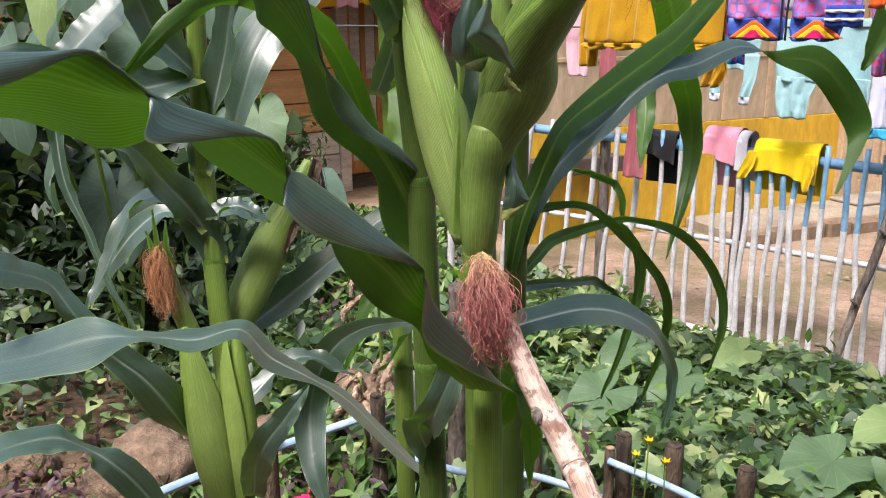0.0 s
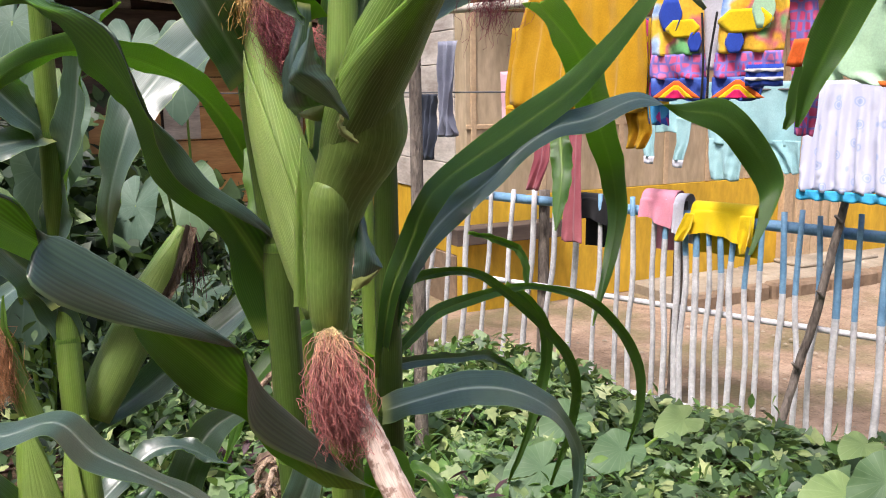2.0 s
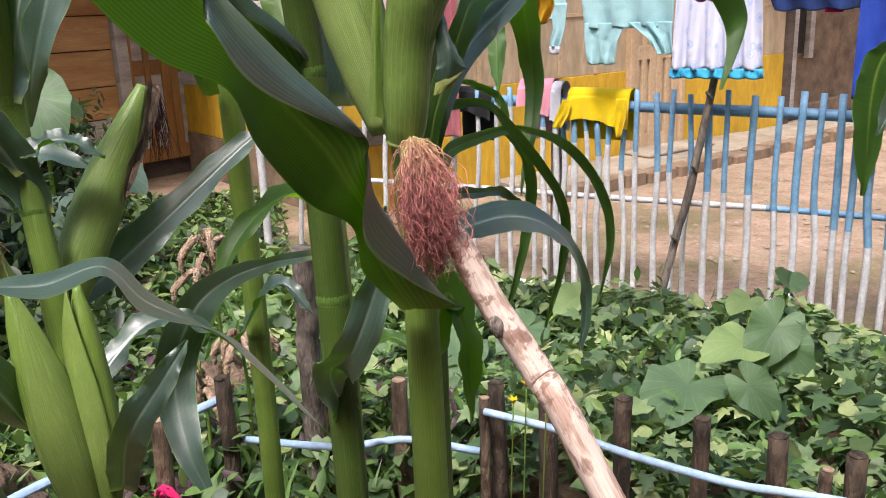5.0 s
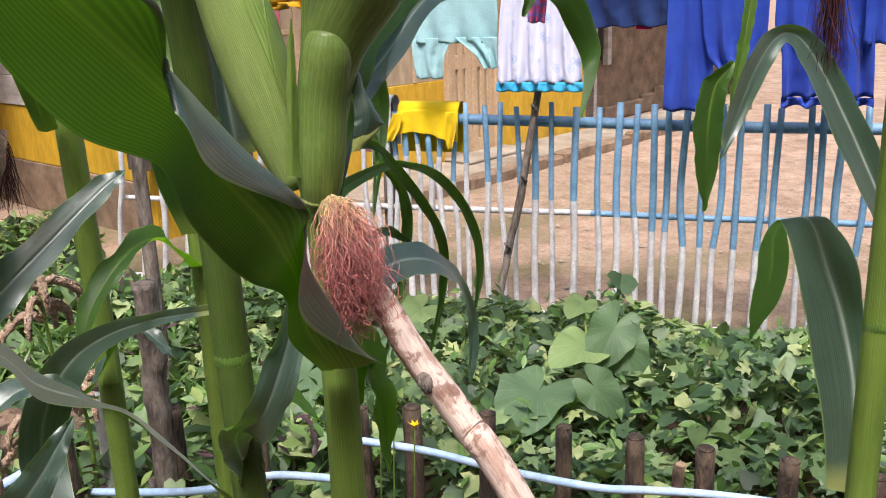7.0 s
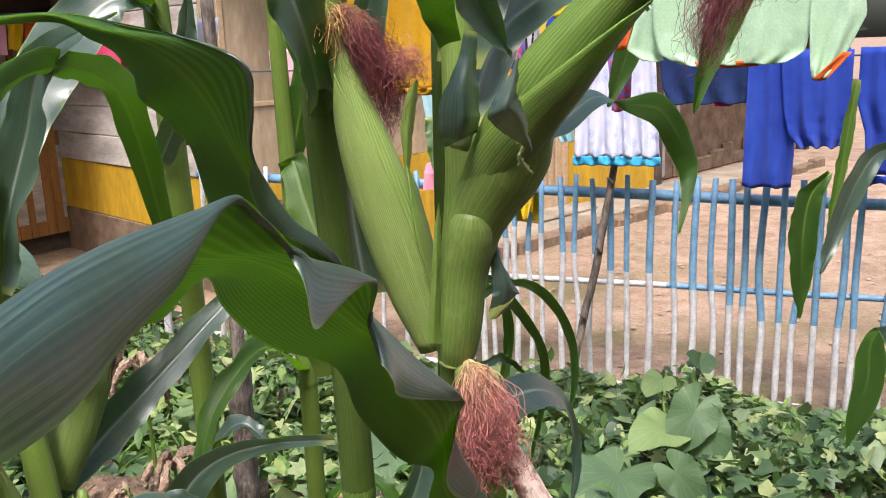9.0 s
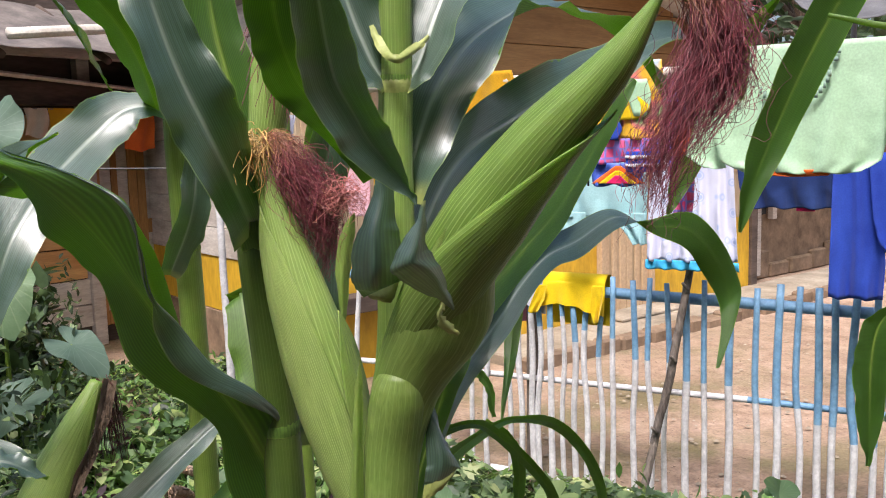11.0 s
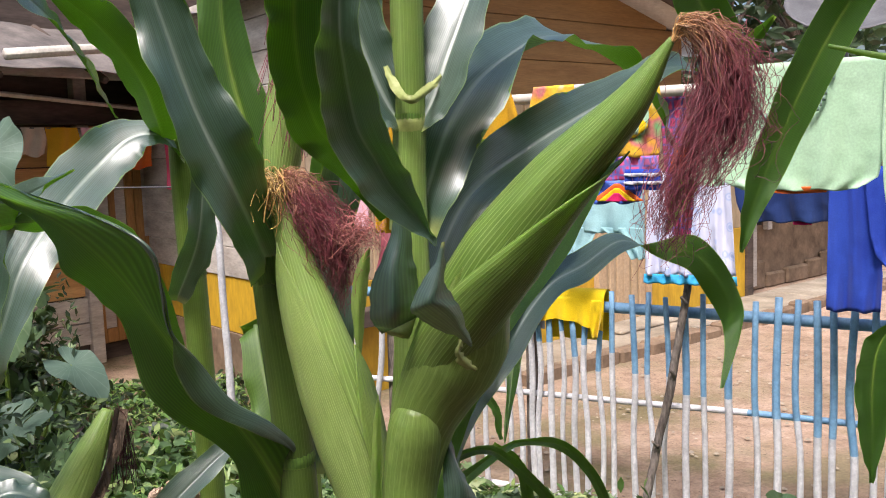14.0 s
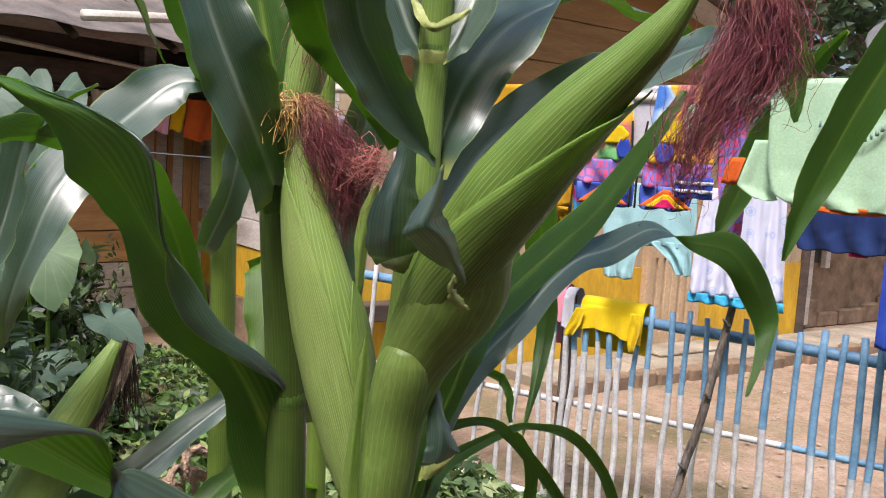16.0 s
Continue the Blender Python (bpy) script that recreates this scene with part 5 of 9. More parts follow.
def printed_jacket():
    g = garment("printed_jacket", LA, -1.04, 1.58, "child's zip jacket with a bright multicoloured print", "jacket")
    cloth(g, "front_panel", C_PRINT_Y, LA, [(1.59, -1.20, -1.09), (1.5, -1.22, -1.075), (1.4, -1.22, -1.07)], 0.006, 2, 0.2, 0.02)
    cloth(g, "front_panel", C_PRINT_P, LA, [(1.402, -1.22, -1.07), (1.34, -1.22, -1.06)], 0.008, 2, 0.2, 0.022, 10)
    cloth(g, "front_panel", C_PRINT_B, LA, [(1.342, -1.218, -1.06), (1.285, -1.21, -1.06)], 0.009, 2, 0.2, 0.024, 10)
    cloth(g, "front_panel", C_PRINT_Y, LA, [(1.59, -1.02, -0.87), (1.5, -1.03, -0.86), (1.4, -1.04, -0.87)], 0.006, 2, 1.2, 0.02)
    cloth(g, "front_panel", C_PRINT_P, LA, [(1.402, -1.04, -0.87), (1.34, -1.045, -0.87)], 0.008, 2, 1.2, 0.022, 10)
    cloth(g, "front_panel", C_PRINT_B, LA, [(1.342, -1.045, -0.9), (1.285, -1.045, -0.92)], 0.009, 2, 1.2, 0.024, 10)
    cloth(g, "lining", C_GREY, LA, [(1.59, -1.12, -0.98), (1.5, -1.11, -1.0), (1.36, -1.085, -1.03)], 0.004, 1, 0, 0.005, label="pale grey fleece lining")
    for sgn, s in ((1, -1.066), (-1, -1.05)):
        tube(g, "zip", [tuple(on_plane(LA, -1.075 if sgn > 0 else -1.035, 1.5, 0.035)), tuple(on_plane(LA, s, 1.38, 0.037)), tuple(on_plane(LA, s, 1.285, 0.04))], [0.003, 0.003], C_BLACK, 10, 6)
    cuff = [(1.37, -0.95, -0.86), (1.318, -0.95, -0.858)]
    cloth(g, "cuff", C_BLUE, LA, cuff, 0.003, 2, 0, 0.045, 6, label="blue and white striped knit cuff")
    for z in (1.355, 1.335):
        cloth(g, "cuff_stripe", C_GREY, LA, [(z + 0.005, -0.951, -0.857), (z - 0.003, -0.951, -0.857)], 0.003, 2, 0, 0.049, 3)
    cloth(g, "sleeve", C_PRINT_P, LA, [(1.56, -0.88, -0.82), (1.4, -0.87, -0.8), (1.25, -0.85, -0.8), (1.2, -0.85, -0.805)], 0.006, 1.5, 0.4, -0.02)
    cloth(g, "sleeve", C_PRINT, LA, [(1.5, -1.26, -1.2), (1.35, -1.25, -1.19), (1.22, -1.24, -1.18)], 0.006, 1.5, 0.4, -0.01)
    # plain printed emblem shapes
    for k, (s, z, w, h, m) in enumerate([(-1.13, 1.465, 0.05, 0.022, C_YELLOW), (-0.965, 1.475, 0.075, 0.028, C_YELLOW), (-1.165, 1.5, 0.035, 0.04, C_BLUE), (-0.99, 1.425, 0.026, 0.026, C_BLUE), (-1.095, 1.43, 0.02, 0.024, C_BLUE), (-0.92, 1.5, 0.03, 0.045, C_MINT)]):
        cloth(g, "emblem", m, LA, [(z + h, s - w * 0.55, s + w * 0.55), (z, s - w, s + w), (z - h, s - w * 0.5, s + w * 0.5)], 0.001, 1, 0, 0.030, 8, 8)
    for a in (-1.14, -0.975):
        for k, m in enumerate((C_ORANGE, C_YELLOW, C_MAGENTA)):
            w = 0.07 - 0.02 * k
            cloth(g, "chevron", m, LA, [(1.335 - 0.012 * k, a - 0.006, a + 0.006), (1.29, a - w, a + w)], 0.002, 1, 0, 0.034 + 0.002 * k, 8, 8)


def mint_shirt():
    c = 3.08
    g = garment("mint_shirt", c, -0.53, 1.585, "mint green jersey shirt with orange trim hung upside down", "shirt")
    cloth(g, "body", C_MINT, c, [(1.592, -0.72, -0.36), (1.5, -0.72, -0.36), (1.4, -0.715, -0.37), (1.345, -0.70, -0.38), (1.318, -0.65, -0.42)], 0.006, 3, 0.6, 0.02, 30, 40)
    cloth(g, "collar", C_ORANGE, c, [(1.326, -0.62, -0.47), (1.312, -0.61, -0.48)], 0.004, 1, 0.2, 0.016, 4, 16, label="orange neck trim")
    cloth(g, "sleeve", C_MINT, c, [(1.46, -0.75, -0.7), (1.36, -0.78, -0.70), (1.33, -0.74, -0.69)], 0.005, 1, 0, 0.01)
    cloth(g, "sleeve_trim", C_ORANGE, c, [(1.42, -0.80, -0.765), (1.36, -0.815, -0.78)], 0.004, 1, 0, 0.014, 6, 8, label="orange sleeve edge")
    cloth(g, "sleeve", C_MINT, c, [(1.59, -0.37, -0.29), (1.42, -0.375, -0.26), (1.33, -0.37, -0.30), (1.285, -0.365, -0.335)], 0.006, 1.5, 0.5, 0.035)
    cloth(g, "sleeve_trim", C_ORANGE, c, [(1.34, -0.305, -0.285), (1.28, -0.365, -0.335)], 0.004, 1, 0, 0.042, 8, 8, label="orange sleeve edge")
    # unreadable print as an arc of plain bars
    for k in range(15):
        a = radians(215 + 9.5 * k)
        s, z = -0.555 + 0.075 * math.cos(a), 1.54 + 0.075 * math.sin(a)
        t = 0.0035 if k % 3 else 0.0022
        cloth(g, "print_bar", C_INK, c, [(z + 0.007, s - t, s + t), (z - 0.007, s - t, s + t)], 0.0, 1, 0, 0.034, 3, 3, depth=0.004)
    for z, w in ((1.568, 0.035), (1.552, 0.03)):
        for k in range(5):
            s = -0.5 + (k - 2) * w * 0.5
            cloth(g, "print_bar", C_INK, c, [(z + 0.005, s - 0.005, s + 0.004), (z - 0.004, s - 0.005, s + 0.004)], 0.0, 1, 0, 0.034, 3, 3, depth=0.004)


def aqua_pyjamas():
    g = garment("aqua_trousers", LB, -1.5, 1.33, "pale aqua fleece pyjama trousers", "trousers")
    cloth(g, "seat", C_AQUA, LB, [(1.335, -1.6, -1.24), (1.2, -1.6, -1.23), (1.1, -1.59, -1.235)], 0.008, 3, 0.4, 0.0)
    cloth(g, "trouser_leg", C_AQUA, LB, [(1.12, -1.59, -1.42), (1.05, -1.585, -1.45), (0.96, -1.575, -1.46)], 0.008, 2, 0.4, 0.004)
    cloth(g, "trouser_leg", C_AQUA, LB, [(1.12, -1.41, -1.235), (1.06, -1.33, -1.235), (1.0, -1.29, -1.235)], 0.008, 2, 1.4, 0.004)
    t = garment("aqua_sweater", LB, -1.76, 1.33, "pale aqua long-sleeved top with grey cuffs", "shirt")
    cloth(t, "body", C_AQUA, LB, [(1.335, -1.9, -1.66), (1.2, -1.88, -1.67), (1.14, -1.86, -1.68)], 0.008, 2, 0.4, 0.0)
    cloth(t, "sleeve", C_AQUA, LB, [(1.2, -1.73, -1.66), (1.1, -1.72, -1.67), (1.03, -1.74, -1.69)], 0.006, 1, 0.4, 0.012)
    cloth(t, "sleeve", C_AQUA, LB, [(1.2, -1.89, -1.82), (1.1, -1.87, -1.82), (1.04, -1.87, -1.82)], 0.006, 1, 0.4, 0.012)
    cloth(t, "cuff", C_GREY, LB, [(1.032, -1.74, -1.69), (1.0, -1.735, -1.695)], 0.004, 1, 0, 0.014, 4, 8)
    cloth(t, "cuff", C_GREY, LB, [(1.042, -1.87, -1.82), (1.01, -1.865, -1.825)], 0.004, 1, 0, 0.014, 4, 8)


def skirt():
    g = garment("print_skirt", LB, -1.07, 1.33, "white and lavender print skirt with a cyan hem", "skirt")
    cloth(g, "body", C_DOTS, LB, [(1.335, -1.2, -0.92), (1.2, -1.215, -0.91), (1.05, -1.225, -0.90), (0.945, -1.23, -0.895)], 0.014, 5, 0.9, 0.02, 26, 44)
    cloth(g, "hem", C_CYAN, LB, [(0.948, -1.232, -0.893), (0.912, -1.235, -0.89)], 0.006, 6, 0.9, 0.026, 6, 44, label="cyan ruffled hem")


def blue_clothes():
    c = 4.7
    g = garment("blue_trousers", c, -0.48, 1.3, "royal blue gathered trousers", "trousers")
    cloth(g, "seat", C_BLUE, c, [(1.335, -0.58, -0.26), (1.2, -0.58, -0.255), (1.12, -0.575, -0.26)], 0.008, 4, 0.2, -0.012)
    cloth(g, "trouser_leg", C_BLUE, c, [(1.33, -0.585, -0.46), (1.1, -0.586, -0.43), (0.98, -0.588, -0.42), (0.853, -0.59, -0.425)], 0.010, 2, 0.4, 0.02)
    cloth(g, "trouser_leg", C_BLUE, c, [(1.33, -0.48, -0.25), (1.12, -0.46, -0.25), (1.04, -0.44, -0.255), (1.0, -0.41, -0.27)], 0.014, 3, 1.2, 0.03)
    h = garment("blue_dress", c, -0.12, 1.3, "dark royal blue dress", "dress")
    cloth(h, "body", C_BLUE, c, [(1.335, -0.23, 0.05), (1.15, -0.23, 0.08), (1.05, -0.2, 0.09), (0.9, -0.19, 0.1)], 0.016, 4, 2.2, 0.0)
    cloth(h, "hem", C_BLUE, c, [(0.902, -0.192, 0.102), (0.87, -0.192, 0.102)], 0.018, 4, 2.2, 0.004, 5)
    cloth(h, "sleeve", C_BLUE, c, [(1.33, 0.04, 0.12), (1.15, 0.05, 0.13), (1.08, 0.05, 0.12)], 0.008, 1.5, 0.5, 0.02, 12, 12)
    n = garment("navy_shorts", c, -0.74, 1.3, "navy blue cotton shorts hung on the line", "shorts")
    cloth(n, "body", C_NAVY, c, [(1.335, -0.9, -0.585), (1.22, -0.885, -0.583), (1.15, -0.86, -0.583)], 0.010, 3, 1.2, 0.0)
    cloth(n, "label_tag", C_MAGENTA, c, [(1.155, -0.7, -0.64), (1.14, -0.7, -0.64)], 0.002, 1, 0, -0.012, 3, 5)


def rail_cloths():
    y = garment("yellow_shirt", FC, -1.57, 0.8, "small yellow shirt draped over the fence rail", "shirt")
    draped(y, "body", C_YELLOW, FC, -1.705, -1.435, 0.81, 0.71, 0.63, 0.04, 0.012, 3, 0.4)
    cloth(y, "sleeve", C_YELLOW, FC, [(0.82, -1.475, -1.43), (0.75, -1.48, -1.43), (0.665, -1.475, -1.45)], 0.008, 1, 0.4, 0.085)
    cloth(y, "sleeve", C_YELLOW, FC, [(0.81, -1.71, -1.67), (0.75, -1.735, -1.68), (0.69, -1.76, -1.715)], 0.006, 1, 0.4, 0.085)
    p = garment("pink_fleece", FC, -1.84, 0.8, "pink and white fleece draped over the fence rail", "fleece")
    draped(p, "body", C_PINK, FC, -1.935, -1.78, 0.84, 0.755, 0.62, 0.045, 0.012, 2, 1.0)
    draped(p, "lining", C_GREY, FC, -1.78, -1.735, 0.83, 0.70, 0.66, 0.045, 0.008, 1, 1.0)
    b = garment("black_shorts", FC, -2.17, 0.8, "black shorts draped over the fence rail", "shorts")
    draped(b, "body", C_BLACK, FC, -2.27, -2.08, 0.815, 0.72, 0.6, 0.03, 0.01, 2, 0.2)
    r = garment("red_leggings", FC, -2.23, 0.8, "dusty red leggings hanging from the line", "leggings")
    cloth(r, "trouser_leg", C_MAROON, LB, [(1.33, -2.25, -2.18), (1.0, -2.25, -2.19), (0.7, -2.28, -2.18), (0.64, -2.285, -2.175)], 0.006, 1.5, 0.3, 0.0)
    cloth(r, "trouser_leg", C_MAROON, LB, [(1.33, -2.42, -2.34), (1.0, -2.44, -2.36), (0.86, -2.49, -2.42)], 0.006, 1.5, 0.9, 0.0)
    d = garment("dark_jeans", LB, -3.0, 1.3, "dark jeans hanging from the line", "jeans")
    cloth(d, "trouser_leg", C_DENIM, LB, [(1.3, -3.1, -3.0), (1.2, -3.11, -3.02), (1.1, -3.1, -3.02), (0.98, -3.11, -3.04)], 0.022, 2.5, 0.2, 0.05)
    cloth(d, "trouser_leg", C_SLATE, LB, [(1.55, -2.98, -2.86), (1.35, -2.98, -2.89), (1.2, -2.97, -2.91), (1.1, -2.98, -2.88)], 0.022, 2.0, 0.8, 0.05)
    w = garment("white_pyjamas", LB, -2.55, 1.3, "white and rose pyjamas hanging from the line", "pyjamas")
    cloth(w, "body", C_ROSE, LB, [(1.4, -2.66, -2.52), (1.2, -2.65, -2.52), (1.08, -2.64, -2.53)], 0.008, 1.5, 0.8, -0.03)


for build in (yellow_shirt, printed_jacket, mint_shirt, aqua_pyjamas, skirt, blue_clothes, rail_cloths):
    build()


def porch_cloths():
    line = thing("porch_line", house_point("L", -1.2, 1.69, 0.3), "cord under the eave hung with small cloths", "washing line")
    tube(line, "cord", [house_point("L", -1.6, 1.72, 0.3), house_point("L", -0.6, 1.705, 0.3), house_point("L", 0.34, 1.705, 0.3), house_point("R", -1.25, 1.705, -1.8), house_point("R", -1.24, 1.72, -0.8)], [0.004] * 3, M_SKIN_STEEL, 30, 6)
    tint = [(-0.62, -0.46, 0.19, C_BEIGE, "beige"), (-0.45, -0.22, 0.27, C_MUSTARD, "mustard yellow"), (-0.2, -0.02, 0.26, C_ROSE, "rose pink"), (-0.01, 0.11, 0.24, C_YELLOW, "yellow"), (0.12, 0.36, 0.3, C_ORANGE, "orange"), (-1.7, -0.95, 0.45, C_MAGENTA, "magenta")]
    for a, b, h, m, col in tint:
        wall_side = col == "magenta"
        g = thing("small_cloth", house_point("R", -1.25, 1.7, (a + b) / 2) if wall_side else house_point("L", (a + b) / 2, 1.7, 0.3), col + " small garment hanging under the eave", "garment", "cloths under the eave")
        vert, faces = [], []
        nz, ns = 12, 16
        for layer in (0, 1):
            for i in range(nz):
                for j in range(ns):
                    f, q = i / (nz - 1), j / (ns - 1)
                    w = 0.012 * math.sin(9 * q + a * 20 + 2 * f)
                    run, drop = a + (b - a) * q + 0.01 * math.sin(5 * f + a), 1.71 - h * f + 0.012 * math.sin(7 * q + a * 9) * f
                    vert.append(house_point("R", -1.255 - w + 0.006 * layer, drop, run) if wall_side else house_point("L", run, drop, 0.31 + w - 0.006 * layer))
        for layer in (0, 1):
            o = layer * nz * ns
            for i in range(nz - 1):
                for j in range(ns - 1):
                    k = (o + i * ns + j, o + i * ns + j + 1, o + (i + 1) * ns + j + 1, o + (i + 1) * ns + j)
                    faces.append(k if layer else k[::-1])
        put("cloth", mesh_of("cloth", vert, faces, m), g)


porch_cloths()


# ---- tree post and stakes ----
def stakes():
    t = thing("tree_stump", (0.02, 2.28, GZ), "rough grey tree trunk standing as a stake", "trunk")
    tube(t, "trunk", [(0.01, 2.28, GZ - 0.05), (0.022, 2.28, 0.3), (0.02, 2.275, 0.5), (0.015, 2.27, 0.66)], [0.032, 0.03, 0.028, 0.027], M_BARK, 40, 12, bend=0.002, ridge=0.08, ridges=7, seed=3)
    b = thing("whitewashed_stake", house_point("L", 1.9, GZ, 2.0), "thin whitewashed stake in the yard", "stake")
    x, y, _ = fit_stake
    tube(b, "stake", [(x, y, GZ - 0.05), (x + 0.01, y, 0.5), (x, y, 1.3)], [0.02, 0.018, 0.016], M_WHITE, 16, 10, bend=0.003, seed=2)


fit_stake = (-0.02, 4.5, 0)
stakes()


# ---- corn plants ----


def stalk(plant, ctrl, radii, nodes=(), mat=None, name="stalk", n=60):
    ob = tube(plant, name, ctrl, radii, mat or M_STALK, n, 24, 0.0, 18)
    for z in nodes:
        p = spline(ctrl, 300)
        i = int(np.argmin(abs(p[:, 2] - z)))
        r = float(np.interp(i / 299, np.linspace(0, 1, len(radii)), radii))
        q = p[i]
        tube(ob, "node", [tuple(q - (0, 0, 0.006)), tuple(q), tuple(q + (0, 0, 0.006))], [r * 1.0, r * 1.05, r * 1.0], M_PALE, 5, 20, caps=False)
    return ob


# -- rails of the near leaves: margins and midrib, from base to tip
LOW_LEAF = [[(0.082, 0.900, 0.959), (0.025, 0.857, 1.005), (-0.014, 0.812, 1.054), (-0.013, 0.790, 1.114), (-0.021, 0.768, 1.138), (-0.082, 0.700, 1.178), (-0.105, 0.652, 1.211), (-0.108, 0.675, 1.233), (-0.112, 0.650, 1.265), (-0.149, 0.578, 1.272), (-0.165, 0.550, 1.278), (-0.166, 0.570, 1.299), (-0.180, 0.556, 1.316), (-0.192, 0.543, 1.326), (-0.214, 0.492, 1.313), (-0.233, 0.450, 1.309), (-0.248, 0.410, 1.309), (-0.258, 0.375, 1.315)],
        [(0.072, 0.900, 0.962), (0.030, 0.861, 1.019), (-0.006, 0.816, 1.076), (-0.012, 0.790, 1.117), (-0.019, 0.770, 1.138), (-0.070, 0.717, 1.184), (-0.103, 0.668, 1.224), (-0.106, 0.675, 1.237), (-0.111, 0.650, 1.263), (-0.139, 0.598, 1.275), (-0.160, 0.569, 1.287), (-0.166, 0.570, 1.301), (-0.179, 0.556, 1.317), (-0.190, 0.543, 1.327), (-0.209, 0.501, 1.323), (-0.229, 0.462, 1.321), (-0.243, 0.424, 1.323), (-0.255, 0.387, 1.324)],
        [(0.063, 0.900, 0.961), (0.029, 0.865, 1.025), (-0.003, 0.820, 1.084), (-0.012, 0.790, 1.118), (-0.017, 0.770, 1.139), (-0.058, 0.745, 1.183), (-0.097, 0.700, 1.228), (-0.106, 0.675, 1.239), (-0.111, 0.650, 1.262), (-0.127, 0.624, 1.277), (-0.153, 0.590, 1.292), (-0.166, 0.570, 1.302), (-0.179, 0.556, 1.317), (-0.190, 0.543, 1.328), (-0.204, 0.525, 1.328), (-0.225, 0.490, 1.329), (-0.242, 0.450, 1.330), (-0.255, 0.410, 1.330)],
        [(0.037, 0.900, 0.963), (0.006, 0.865, 1.017), (-0.011, 0.820, 1.074), (-0.027, 0.790, 1.103), (-0.043, 0.770, 1.131), (-0.071, 0.745, 1.168), (-0.095, 0.710, 1.211), (-0.113, 0.685, 1.230), (-0.147, 0.650, 1.266), (-0.166, 0.612, 1.285), (-0.182, 0.590, 1.296), (-0.197, 0.570, 1.302), (-0.207, 0.556, 1.307), (-0.217, 0.543, 1.312), (-0.230, 0.525, 1.314), (-0.243, 0.490, 1.315), (-0.254, 0.450, 1.318), (-0.265, 0.410, 1.319)],
        [(0.028, 0.910, 0.960), (-0.009, 0.865, 1.012), (-0.021, 0.820, 1.062), (-0.049, 0.800, 1.086), (-0.069, 0.790, 1.106), (-0.089, 0.785, 1.138), (-0.102, 0.780, 1.175), (-0.144, 0.775, 1.196), (-0.176, 0.710, 1.243), (-0.187, 0.684, 1.266), (-0.194, 0.680, 1.265), (-0.212, 0.650, 1.262), (-0.227, 0.646, 1.259), (-0.238, 0.643, 1.262), (-0.248, 0.625, 1.272), (-0.258, 0.580, 1.286), (-0.266, 0.520, 1.296), (-0.276, 0.460, 1.304)]]
ARCH_LEAF = [[(-0.018, 1.062, 1.058), (-0.022, 1.050, 1.124), (-0.028, 1.035, 1.171), (-0.061, 1.008, 1.202), (-0.102, 0.986, 1.234), (-0.117, 0.971, 1.268), (-0.118, 0.950, 1.298), (-0.121, 0.915, 1.337), (-0.127, 0.895, 1.367), (-0.155, 0.915, 1.387), (-0.199, 0.965, 1.400), (-0.247, 1.030, 1.414), (-0.327, 1.090, 1.414)],
        [(-0.018, 1.062, 1.059), (-0.022, 1.050, 1.125), (-0.028, 1.035, 1.172), (-0.054, 1.012, 1.203), (-0.089, 0.992, 1.231), (-0.109, 0.977, 1.267), (-0.118, 0.950, 1.300), (-0.121, 0.915, 1.337), (-0.127, 0.895, 1.367), (-0.155, 0.915, 1.387), (-0.199, 0.965, 1.400), (-0.247, 1.030, 1.414), (-0.327, 1.090, 1.414)],
        [(-0.018, 1.062, 1.060), (-0.022, 1.050, 1.126), (-0.027, 1.035, 1.173), (-0.048, 1.020, 1.205), (-0.079, 1.000, 1.234), (-0.102, 0.985, 1.272), (-0.118, 0.950, 1.301), (-0.121, 0.915, 1.337), (-0.127, 0.895, 1.367), (-0.155, 0.915, 1.386), (-0.199, 0.965, 1.399), (-0.247, 1.030, 1.413), (-0.327, 1.090, 1.414)],
        [(-0.024, 1.062, 1.058), (-0.034, 1.050, 1.116), (-0.055, 1.035, 1.169), (-0.075, 1.020, 1.207), (-0.098, 1.000, 1.245), (-0.116, 0.985, 1.277), (-0.132, 0.970, 1.308), (-0.146, 0.955, 1.336), (-0.165, 0.945, 1.363), (-0.189, 0.955, 1.384), (-0.224, 0.985, 1.400), (-0.262, 1.030, 1.414), (-0.329, 1.090, 1.409)],
        [(-0.053, 1.062, 1.059), (-0.072, 1.050, 1.116), (-0.078, 1.045, 1.165), (-0.101, 1.040, 1.196), (-0.131, 1.030, 1.221), (-0.148, 1.025, 1.253), (-0.157, 1.020, 1.300), (-0.171, 1.015, 1.321), (-0.194, 1.005, 1.343), (-0.200, 1.005, 1.368), (-0.222, 1.015, 1.392), (-0.255, 1.030, 1.406), (-0.329, 1.090, 1.405)]]
